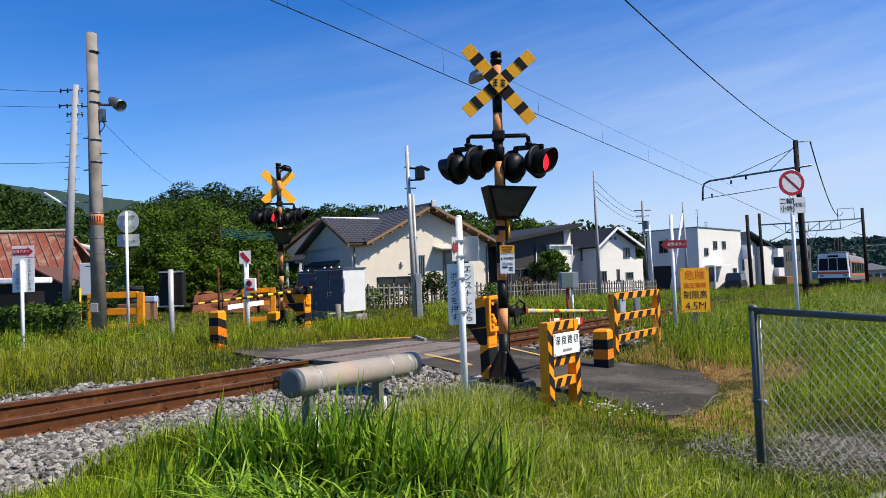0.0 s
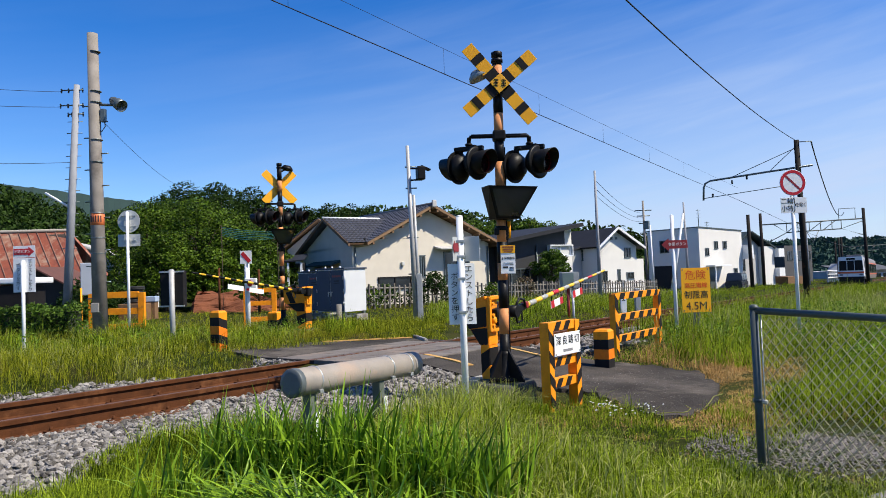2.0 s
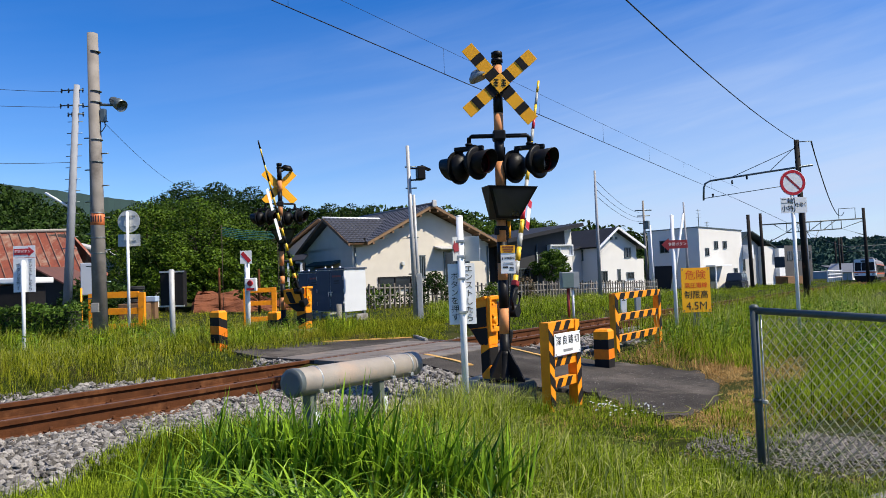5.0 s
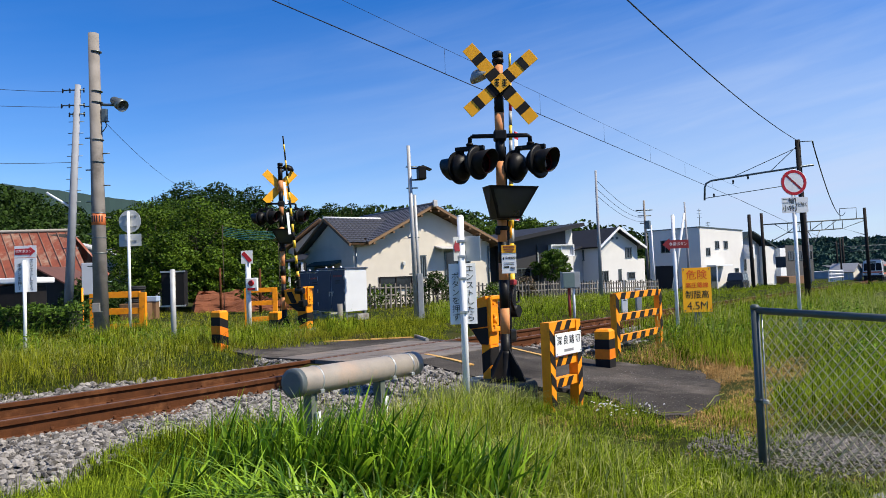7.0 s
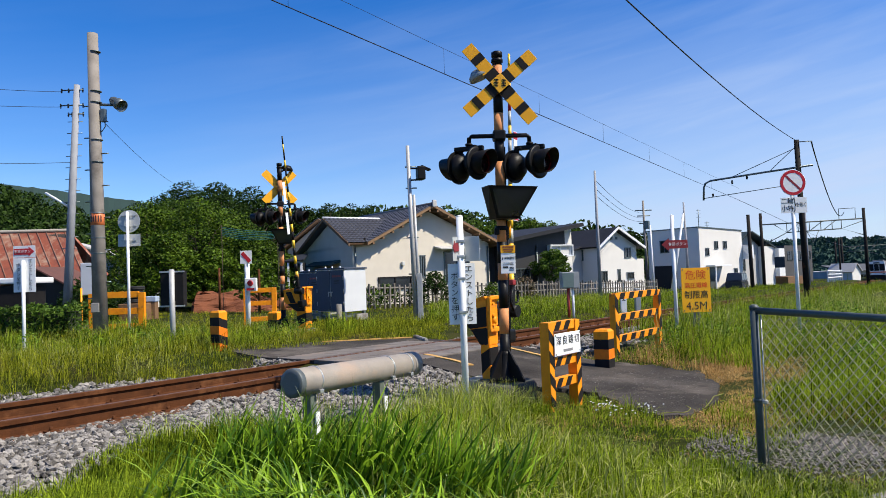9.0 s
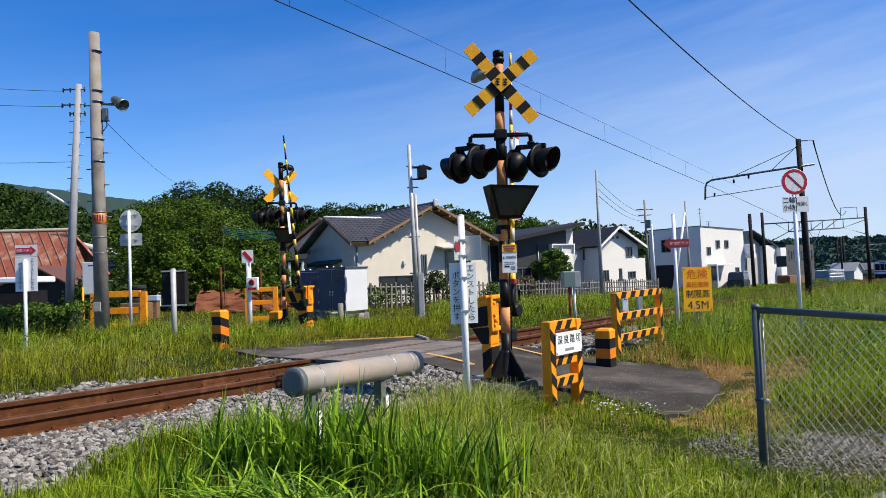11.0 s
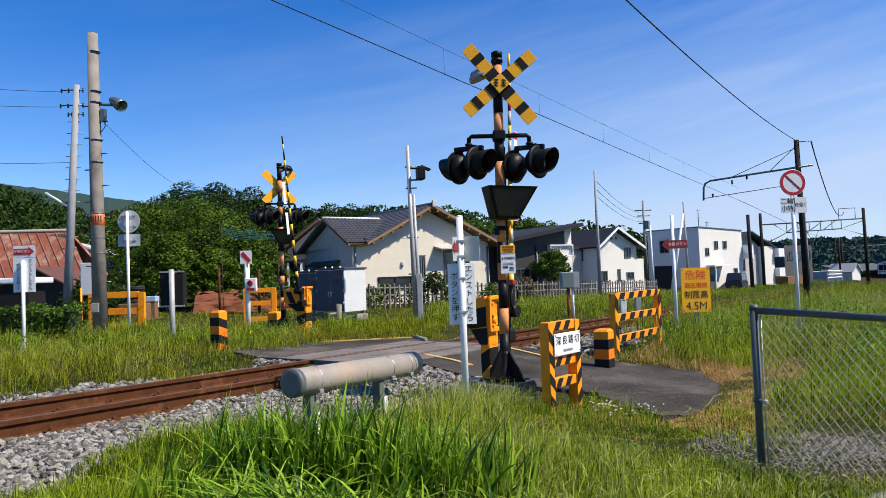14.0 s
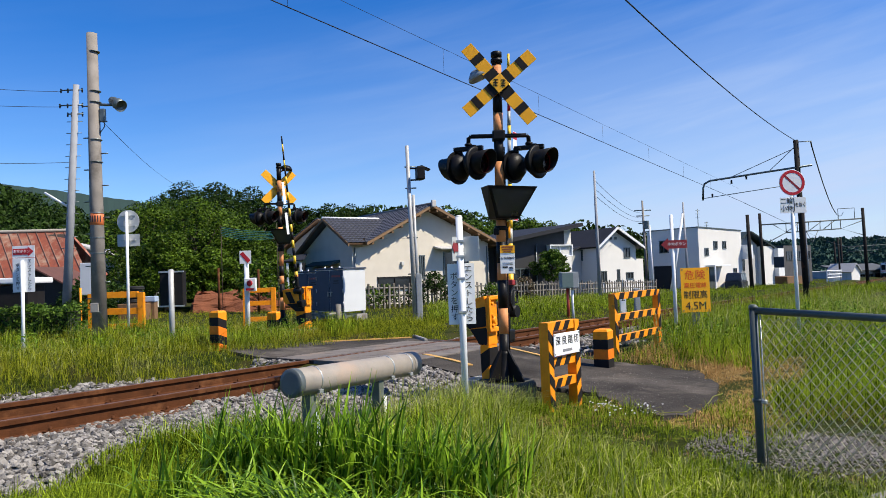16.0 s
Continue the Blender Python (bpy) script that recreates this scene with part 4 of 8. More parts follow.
# ---- barriers ----
def profile_bar(name, pts, x0, x1, material, parent, label=""):
    """A solid whose outline (y, z) runs from x0 to x1, with softened edges."""
    bm = B()
    a, b = [bm.verts.new((x0, y, z)) for y, z in pts], [bm.verts.new((x1, y, z)) for y, z in pts]
    bm.faces.new(a), bm.faces.new(b)
    for i in range(len(pts)):
        j = (i + 1) % len(pts)
        bm.faces.new((a[i], a[j], b[j], b[i]))
    bmesh.ops.bevel(bm, geom=bm.edges[:], offset=0.008, segments=2, affect="EDGES")
    return part(name, bm, material, parent, label)


def barrier_machine(m, label, deep=1.0, wide=1.0, axle=(0.0, 0.82), chevron=((0.30, 0.556), (0.358, 0.625), (0.358, 0.78), (-0.20, 0.83), (-0.20, 0.59))):
    """Yellow and black drive box leaning back over its pedestal; the arm's axle sits on its +x side."""
    b = thing("crossing_barrier", label, "crossing barrier", m, "crossing barriers")

    def profile_solid(name, pts, x0, x1, material, parent):
        return profile_bar(name, [(-0.23 + (y + 0.23) * deep, z) for y, z in pts], x0 * wide, x1 * wide, material, parent)

    ped = profile_solid("pedestal", [(-0.23, -0.25), (0.0, -0.25), (0.03, 0.36), (-0.23, 0.36)], -0.13, 0.13, YELLOW_OLD, b)
    profile_solid("stripe", [(-0.236, 0.12), (0.012, 0.0), (0.028, 0.26), (-0.236, 0.34)], -0.134, 0.134, BLACK_DULL, ped)
    neck = profile_solid("neck", [(-0.23, 0.36), (0.03, 0.36), (0.30, 0.55), (-0.23, 0.58)], -0.14, 0.14, YELLOW_OLD, b)
    profile_solid("stripe", [(-0.2, 0.37), (0.02, 0.37), (0.28, 0.552), (-0.2, 0.572)], -0.146, -0.136, BLACK_DULL, neck)
    head = profile_solid("drive_box", [(-0.23, 0.58), (0.30, 0.55), (0.36, 0.62), (0.36, 0.86), (-0.22, 0.92)], -0.16, 0.16, YELLOW_OLD, b)
    profile_solid("stripe", chevron, -0.166, -0.158, BLACK_DULL, head)
    profile_solid("lid", [(-0.2, 0.915), (0.37, 0.855), (0.37, 0.885), (-0.18, 0.955)], -0.17, 0.17, YELLOW_OLD, head)
    bm = B()
    box(bm, (-0.10, -0.25, 0.74), (0.05, 0.04, 0.40), bevel=0.01)
    box(bm, (0.02, -0.25, 0.93), (0.26, 0.05, 0.05), bevel=0.012)
    box(bm, (-0.02, -0.25, 0.55), (0.2, 0.05, 0.06), bevel=0.012)
    part("door_frame", bm, YELLOW_OLD, head)
    for q in (0.6, 0.72, 0.86):
        bm = B()
        tube(bm, (-0.06, -0.29, q), (-0.06, -0.24, q), 0.022, seg=10)
        part("bolt", bm, YELLOW_OLD, head)
    bm = B()
    lathe(bm, [(0.035, 0.0), (0.05, 0.02), (0.05, 0.05), (0.03, 0.07)], 14, Matrix.Translation((-0.03, -0.23, 0.66)) @ Matrix.Rotation(radians(90), 4, "X"))
    part("lock", bm, YELLOW_OLD, head)
    bm = B()
    tube(bm, (0.1, axle[0], axle[1]), (0.44, axle[0], axle[1]), 0.05)
    lathe(bm, [(0.13, 0), (0.13, 0.05), (0.08, 0.06)], 20, Matrix.Translation((0.16 * wide, axle[0], axle[1])) @ Matrix.Rotation(radians(90), 4, "Y"))
    part("axle", bm, BLACK, b)
    bm = B()
    box(bm, (0.24 * wide + 0.02, axle[0], axle[1] - 0.1), (0.2, 0.3 * deep, 0.42), bevel=0.03)
    part("motor_housing", bm, BLACK, b)
    bm = B()
    box(bm, (0, -0.1, -0.2), (0.45, 0.45, 0.3), bevel=0.02)
    part("foundation", bm, CONCRETE, b)
    return b


near_machine = barrier_machine(pose(7.24, 4.59, 0.22, 0, 0, 0), "yellow and black crossing barrier by the near signal", 0.5, 0.78, (-0.1, 0.76))
far_machine = barrier_machine(pose(11.72, 12.42, 0.33, 0, 0, 14), "yellow and black crossing barrier behind the track", chevron=((0.02, 0.572), (0.17, 0.565), (0.30, 0.83), (0.15, 0.845)))


def barrier_arm(machine, length, colours, plates, label):
    """The arm lies along +x of its own space from the axle; the weight bracket turns with it."""
    bm = B()
    box(bm, (0.17, 0, 0.0), (0.36, 0.07, 0.09), bevel=0.02)
    box(bm, (-0.1, 0.05, 0), (0.4, 0.05, 0.08), bevel=0.02)
    box(bm, (-0.3, 0.06, 0.0), (0.16, 0.14, 0.2), bevel=0.03)
    tube(bm, (0, -0.09, 0), (0, 0.12, 0), 0.075, seg=18)
    pipe(bm, [(0.0, -0.06, 0.06), (0.12, -0.06, 0.14), (0.25, -0.06, 0.1), (0.3, -0.04, 0.0)], 0.016)
    pipe(bm, [(0.1, 0, -0.05), (0.12, 0, -0.17), (0.26, 0, -0.17), (0.26, 0, -0.03)], 0.014)
    a = part("barrier_arm", bm, BLACK, machine, label)
    u = 0.28
    step = (length - u) / len(colours)
    for k, c in enumerate(colours):
        r0, r1 = 0.036 - 0.02 * k / len(colours), 0.036 - 0.02 * (k + 1) / len(colours)
        bm = B()
        tube(bm, (u + step * k, 0, 0), (u + step * (k + 1), 0, 0), r0, r1, 12)
        part("arm_band", bm, c, a)
    bm = B()
    box(bm, (0.36, -0.01, 0.01), (0.07, 0.08, 0.085), bevel=0.015)
    part("breakaway_joint", bm, mat("dull_red_plastic", (0.3, 0.02, 0.02), rough=0.5), a)
    for x0, w, striped in plates:
        bm = B()
        box(bm, (x0, 0, -0.15), (w, 0.006, 0.1), bevel=0.002)
        part("hanging_plate", bm, SIGN_WHITE, a, "white hanging warning plate")
        for q in (-0.4, 0.4):
            bm = B()
            tube(bm, (x0 + q * w, 0, -0.11), (x0 + q * w, 0, 0.03), 0.007, seg=6)
            part("hanger", bm, BLACK, a)
        for q in (-0.36, 0.36) if striped else ():
            bm = B()
            box(bm, (x0 + q * w, -0.004, -0.15), (w * 0.24, 0.004, 0.1))
            part("red_stripe", bm, RED, a)
    return a


Rc = RED
ARM_YELLOW = mat("bright_yellow_arm_paint", (0.85, 0.52, 0.02), (0.7, 0.42, 0.02), 6, 0.4, bump=0)
ARM_GREY = mat("grey_arm_paint", (0.42, 0.42, 0.38), (0.3, 0.3, 0.27), 6, 0.4, bump=0)
near_arm = barrier_arm(near_machine, 3.3, [ARM_YELLOW, ARM_GREY, ARM_YELLOW, ARM_GREY, ARM_YELLOW, Rc, ARM_YELLOW, ARM_GREY, ARM_YELLOW, ARM_GREY, ARM_YELLOW, ARM_GREY, Rc, ARM_YELLOW, ARM_GREY, ARM_YELLOW],
                       ((1.36, 0.42, True), (2.12, 0.38, True)), "yellow and white barrier arm with red-striped hanging plates")
far_arm = barrier_arm(far_machine, 3.6, [ARM_YELLOW, BLACK] * 9, ((1.6, 0.5, False), (2.3, 0.5, False)), "yellow and black barrier arm with white plates")


# ---- striped guards and blocks ----
def striped_block(m, h, w, d, label, bands=4, lean=0.0):
    b = thing("striped_block", label, "marker post", m, "striped marker blocks")
    step = h / bands
    tops = [step * (k + 1) for k in range(bands)]
    z, slope = -0.15, 0.0
    for k, z1 in enumerate(tops):
        last = k == bands - 1
        s0, s1 = slope, 0.0 if last else lean * w
        slope = s1
        foot = [(-w / 2, -d / 2), (w / 2, -d / 2), (w / 2, d / 2), (-w / 2, d / 2)]
        lo = [(x, y, z + s0 * x / w) for x, y in foot]
        hi = [(x, y, z1 - (0.035 if last else 0) + s1 * x / w) for x, y in foot]
        bm = B()
        hexa(bm, lo, hi)
        if last:
            hexa(bm, hi, [(x * 0.75, y * 0.75, z1) for x, y in foot])
        part("band", bm, YELLOW_OLD if last else BLOCK_ORANGE if (bands - k) % 2 else BLACK_DULL, b)
        z = z1
    return b


striped_block(pose(10.52, 4.30, zroad(10.52, 4.3) - 0.02, 0, 0, 2), 0.62, 0.26, 0.24, "orange and black striped concrete marker block by the road")
striped_block(pose(8.32, 11.03, gz(8.3, 11.0) - 0.02, 0, 0, 5), 0.79, 0.2, 0.24, "orange and black striped marker block behind the track", 5, -0.35)
striped_block(pose(11.87, 13.50, gz(11.9, 13.5) - 0.02, 0, 0, 12), 0.56, 0.22, 0.28, "orange and black striped marker block at the far signal", 3, 0.2)


def stripe_bars(b, axis_len, along_z, y, size, period=0.15, slope=0.5, c=(0, 0, 0), on=BLACK_DULL, name="stripe"):
    """Slanting black bars on the front of a beam."""
    bm = B()
    k, n = -axis_len / 2 + period * 0.3, 0
    while k < axis_len / 2 - period * 0.2:
        k1 = min(k + period * 0.5, axis_len / 2)
        sh = size * slope
        def clampv(v):
            return max(-axis_len / 2, min(axis_len / 2, v))
        if along_z:
            pts = [(-size / 2, clampv(k - sh / 2)), (size / 2, clampv(k + sh / 2)), (size / 2, clampv(k1 + sh / 2)), (-size / 2, clampv(k1 - sh / 2))]
        else:
            pts = [(clampv(k - sh / 2), -size / 2), (clampv(k1 - sh / 2), -size / 2), (clampv(k1 + sh / 2), size / 2), (clampv(k + sh / 2), size / 2)]
        lo = [(c[0] + p, y - 0.004, c[2] + q) for p, q in pts]
        if abs(pts[0][0] - pts[1][0]) + abs(pts[0][1] - pts[1][1]) > 0.01:
            hexa(bm, lo, [(p, y + 0.001, q) for p, _, q in lo])
        k += period
    part(name, bm, on, b)


def guard_frame(m, width, height, rails, label, striped=True, beam=0.1, depth=0.1, legs=0.3, period=0.2):
    """A frame of two posts and cross rails; rails: heights of their centres."""
    g = thing("striped_guard", label, "guard fence", m, "striped guard frames")
    for e in (-1, 1):
        bm = B()
        box(bm, (e * (width / 2 - beam / 2), 0, (height - legs) / 2), (beam, depth, height + legs), bevel=0.006)
        post = part("post", bm, YELLOW_OLD, g)
        if striped:
            stripe_bars(post, height + legs, True, -depth / 2, beam, period * 1.2, 1.0 * e, (e * (width / 2 - beam / 2), 0, (height - legs) / 2))
    for z in rails:
        bm = B()
        box(bm, (0, 0, z), (width - 2 * beam, depth * 0.8, beam), bevel=0.006)
        rail = part("cross_rail", bm, YELLOW_OLD, g)
        if striped:
            stripe_bars(rail, width - 2 * beam, False, -depth * 0.4, beam, period, 0.7, (0, 0, z))
    return g


# name board of the crossing
nb = guard_frame(pose(7.33, 3.52, -0.1, 0, 0, -6), 0.68, 0.97, (0.92, 0.52, 0.28), "yellow and black frame with the crossing's white name board", beam=0.1, depth=0.12)
bm = B()
box(bm, (0.02, -0.078, 0.715), (0.56, 0.01, 0.25), bevel=0.003)
plate = part("name_board", bm, SIGN_WHITE, nb, "white enamel name board with four characters")
for k, ch in enumerate("深良踏切"):
    lettering(plate, ch, 0.108, Matrix.Translation((0.02 + (k - 1.5) * 0.132, -0.086, 0.75)), INK)
bm = B()
box(bm, (0.02, -0.084, 0.64), (0.2, 0.002, 0.03))
part("small_writing", bm, GREY_INK, plate)
bm = B()
for x in (-0.24, 0.28):
    for z in (0.61, 0.82):
        tube(bm, (x, -0.088, z), (x, -0.08, z), 0.008, seg=8)
part("bolts", bm, STEEL_DARK, plate)

guard_frame(pose(13.55, 4.82, -0.2, 0, 0, -4), 2.2, 1.17, (1.12, 0.72, 0.32), "yellow and black striped guard frame beside the track", beam=0.125, depth=0.12, period=0.42)
guard_frame(pose(10.45, 18.2, gz(10.45, 18.2), 0, 0, -55), 1.52, 1.1, (1.05, 0.6, 0.18), "plain yellow back of a guard frame in the grass", striped=False, beam=0.17, depth=0.12)
guard_frame(pose(12.3, 14.55, gz(12.3, 14.55), 0, 0, -50), 0.85, 1.12, (1.06, 0.72, 0.3), "plain yellow back of a guard frame by the far signal", striped=False, beam=0.12)

# big weathered pipe on two short posts
pp = thing("pipe_guard", "weathered grey-brown capped pipe on two short posts", "pipe barrier")
a, b2 = Vector((4.10, 4.48, 0.575)), Vector((6.0, 4.64, 0.50))
way = (b2 - a).normalized()
bm = B()
lathe(bm, [(0.118, 0), (0.121, 0.002), (0.121, 0.26), (0.122, 0.262)] + [(0.12, 0.3), (0.12, 1.9)], 32, Matrix.Translation(a) @ way.to_track_quat("Z", "Y").to_matrix().to_4x4())
part("pipe", bm, PIPE, pp)
q4 = way.to_track_quat("Z", "Y").to_matrix().to_4x4()
# Cap is darker than the pipe: shade on this end is coloured in.
bm = B()
lathe(bm, [(0.09, -0.012), (0.122, -0.006), (0.125, 0.0), (0.125, 0.05), (0.121, 0.052)], 32, Matrix.Translation(a) @ q4)
part("end_cap", bm, mat("shaded_cap_grey", (0.1, 0.12, 0.12), (0.07, 0.08, 0.085), 6, 0.5), pp)
for u in (0.27, 1.38, 1.72):
    bm = B()
    lathe(bm, [(0.121, -0.008), (0.127, -0.006), (0.127, 0.006), (0.121, 0.008)], 32, Matrix.Translation(a + way * u) @ q4)
    c = a + way * u + Vector((0.0, -0.1, -0.09))
    box(bm, tuple(c), (0.05, 0.03, 0.03), bevel=0.005)
    part("strap", bm, STEEL, pp)
bm = B()
lathe(bm, [(0.121, 0), (0.129, 0.004), (0.129, 0.12), (0.11, 0.13)], 32, Matrix.Translation(a + way * 1.78) @ q4)
part("sleeve", bm, PIPE, pp)
for u in (0.22, 1.25):
    c = a + way * u
    bm = B()
    box(bm, (c.x, c.y, c.z - 0.36), (0.075, 0.1, 0.5), bevel=0.008)
    part("post", bm, mat("mossy_steel", (0.13, 0.15, 0.12), (0.07, 0.085, 0.065), 7, 0.7), pp)
    bm = B()
    box(bm, (c.x + 0.02, c.y - 0.07, c.z - 0.42), (0.05, 0.02, 0.3), bevel=0.004)
    part("reflector_strip", bm, WHITE, pp)


# ---- signs on poles ----
def sign_pole(m, h, r, label, material=WHITE, category="sign"):
    s = thing("pole_sign", label, category, m, "signs on white poles")
    bm = B()
    tube(bm, (0, 0, -0.3), (0, 0, h), r, seg=16)
    lathe(bm, [(r, 0), (r * 0.9, 0.01), (r * 0.4, 0.018)], 16, Matrix.Translation((0, 0, h)))
    part("pole", bm, material, s)
    return s


def plate(parent, x, y, z, w, h, material=SIGN_WHITE, rz=0, name="sign_plate", label="", t=0.006):
    bm = B()
    box(bm, (x, y, z), (w, t, h), rz=rz, bevel=0.002)
    return part(name, bm, material, parent, label)


def arrow(parent, x, y, z, w, h, right, rz=0, material=RED):
    bm = B()
    e = 1 if right else -1
    pts = [(-w / 2 * e, -h * 0.32), (w * 0.22 * e, -h * 0.32), (w * 0.22 * e, -h / 2), (w / 2 * e, 0), (w * 0.22 * e, h / 2), (w * 0.22 * e, h * 0.32), (-w / 2 * e, h * 0.32)]
    m = Matrix.Translation((x, y, z)) @ Matrix.Rotation(radians(rz), 4, "Z")
    f = bm.faces.new([bm.verts.new(m @ Vector((p, 0, q))) for p, q in pts])
    ex = bmesh.ops.extrude_face_region(bm, geom=[f])["geom"]
    for v in [g for g in ex if isinstance(g, bmesh.types.BMVert)]:
        v.co += (m.to_3x3() @ Vector((0, -0.003, 0)))
    return part("arrow", bm, material, parent, "red arrow")


STALL_A, STALL_B = "エンストしたら", "ボタンを押す"


def stall_board(s, z, w, h, back_y=0.04):
    p = plate(s, 0, back_y, z, w, h)
    lettering(p, STALL_A, h / 7.6, Matrix.Translation((w * 0.27, back_y - 0.006, z)), INK, vertical=True)
    lettering(p, STALL_B, h / 7.6, Matrix.Translation((-w * 0.27, back_y - 0.006, z - h * 0.05)), INK, vertical=True)
    return p


s1 = sign_pole(pose(6.09, 4.03, 0.05, 0, 0, -55), 2.0, 0.036, "white pole with an emergency sign of black upright characters")
stall_board(s1, 1.19, 0.285, 0.64)
p = plate(s1, -0.035, -0.03, 1.66, 0.13, 0.25, SIGN_GREY, rz=40)
arrow(p, -0.04, -0.045, 1.68, 0.11, 0.14, False, rz=40, material=mat("faded_red_film", (0.28, 0.03, 0.035), rough=0.4, bump=0))
p = plate(s1, 0.12, 0.0, 1.66, 0.17, 0.26, SIGN_GREY, rz=-25, label="bare grey back of a sign plate")
bm = B()
for z in (1.58, 1.74, 1.0, 1.35):
    box(bm, (0, 0, z), (0.085, 0.085, 0.03), bevel=0.005)
part("clamp", bm, STEEL, s1)

s2 = sign_pole(pose(6.15, 13.89, gz(6.19, 13.83), 0, 0, -58), 1.72, 0.032, "white pole with an emergency button sign in the grass")
stall_board(s2, 1.46, 0.43, 0.64)
p = plate(s2, 0, 0.04, 1.90, 0.43, 0.22)
arrow(p, 0.0, 0.035, 1.90, 0.40, 0.18, True)
lettering(p, "非常ボタン", 0.065, Matrix.Translation((-0.03, 0.026, 1.90)), SIGN_WHITE)

s3 = sign_pole(pose(16.15, 4.82, gz(16.15, 4.82), 0, 0, -55), 2.62 - gz(16.15, 4.82), 0.04, "white pole with a red emergency button arrow sign")
# Arrow takes a darker copy of the red film, shade put into its colour.
p = arrow(s3, 0.02, -0.05, 2.2, 0.60, 0.30, False, material=mat("shaded_red_film", (0.27, 0.015, 0.02), rough=0.45, bump=0))
lettering(p, "非常ボタン", 0.085, Matrix.Translation((0.08, -0.058, 2.2)), SIGN_WHITE)

# height limit board
s4 = thing("height_limit_sign", "amber height limit board with orange and black characters", "sign", pose(16.43, 4.43, gz(16.43, 4.43), 0, 0, -55), "")
bm = B()
for e in (-1, 1):
    box(bm, (0.0 + e * 0.05, 0.04, 0.55), (0.06, 0.05, 1.9), bevel=0.006)
part("post", bm, STEEL_DARK, s4)
zc = 0.885 - gz(16.43, 4.43)
p = plate(s4, 0, 0, zc, 0.66, 1.02, SIGN_YELLOW, t=0.012)
for text, size, z, ink, sq in (("危険", 0.235, 0.33, ORANGE_INK, 1.05), ("高圧電線", 0.135, 0.1, ORANGE_INK, 0.98), ("制限高", 0.2, -0.12, INK, 0.93), ("4.5M", 0.26, -0.37, INK, 0.95)):
    lettering(p, text, size, Matrix.Translation((0, -0.009, zc + z)), ink, squeeze=sq)
bm = B()
for x in (-0.29, 0.29):
    for z in (-0.47, 0.47):
        tube(bm, (x, -0.012, zc + z), (x, -0.004, zc + z), 0.016, seg=8)
part("bolts", bm, STEEL_DARK, p)

# no-entry sign
s5 = sign_pole(pose(17.76, 2.52, gz(17.76, 2.52), 0, 0, -55), 3.55, 0.042, "round red and white no-entry road sign on a tall pole", category="road sign")
zc = 3.27 - gz(17.76, 2.52)
disc = Matrix.Translation((0, -0.05, zc)) @ Matrix.Rotation(radians(90), 4, "X")
bm = B()
lathe(bm, [(0.3, -0.004), (0.3, 0.004), (0.295, 0.006)], 40, disc)
p = part("sign_disc", bm, SIGN_WHITE, s5)
bm = B()
for r0, r1 in ((0.225, 0.29),):
    ring = [[bm.verts.new(disc @ Vector((r * math.cos(2 * math.pi * i / 40), r * math.sin(2 * math.pi * i / 40), z))) for i in range(40)] for r, z in ((r0, 0.006), (r0, 0.009), (r1, 0.009), (r1, 0.006))]
    for k in range(4):
        for i in range(40):
            bm.faces.new((ring[k][i], ring[k][(i + 1) % 40], ring[(k + 1) % 4][(i + 1) % 40], ring[(k + 1) % 4][i]))
part("red_ring", bm, RED, p)
bm = B()
box(bm, (0, 0.0, 0.0075), (0.46, 0.05, 0.003), rz=-45, m=disc)
part("red_bar", bm, mat("dark_red_film", (0.28, 0.012, 0.02), rough=0.4, bump=0), p)
p = plate(s5, 0.0, -0.05, zc - 0.52, 0.6, 0.36)
lettering(p, "二輪", 0.15, Matrix.Translation((-0.15, -0.056, zc - 0.43)), INK, squeeze=0.95)
lettering(p, "小特", 0.15, Matrix.Translation((-0.15, -0.056, zc - 0.6)), INK, squeeze=0.95)
lettering(p, "}", 0.34, Matrix.Translation((0.02, -0.056, zc - 0.5)), INK, squeeze=0.6)
lettering(p, "を除く", 0.11, Matrix.Translation((0.17, -0.056, zc - 0.52)), INK, squeeze=0.75)

# back of a round sign with a plate below
s6 = sign_pole(pose(10.19, 17.19, gz(10.19, 17.19), 0, 0, -58), 3.22, 0.038, "grey back of a round road sign on a white pole", category="road sign")
bm = B()
lathe(bm, [(0.3, -0.006), (0.3, 0.006)], 36, Matrix.Translation((0, 0.08, 2.98)) @ Matrix.Rotation(radians(90), 4, "X"))
part("sign_disc", bm, SIGN_GREY, s6)
plate(s6, 0, 0.08, 2.48, 0.6, 0.32, SIGN_GREY)
bm = B()
for z in (3.13, 2.85, 2.48):
    box(bm, (0, 0.06, z), (0.4, 0.02, 0.03), bevel=0.004)
part("bracket", bm, STEEL, s6)

# black indicator box from behind on a grey post
s7 = sign_pole(pose(9.17, 13.76, gz(9.17, 13.76) - 0.1, 0, 0, -58), 1.70, 0.058, "black signal box from behind on a grey steel post", MAST_STEEL, "signal box")
bm = B()
box(bm, (-0.02, 0.14, 1.28), (0.52, 0.2, 0.8), bevel=0.015)
part("box_body", bm, BLACK_DULL, s7)
bm = B()
for z in (1.66, 0.9):
    box(bm, (-0.02, 0.05, z), (0.56, 0.04, 0.035), bevel=0.005)
part("bracket", bm, STEEL, s7)

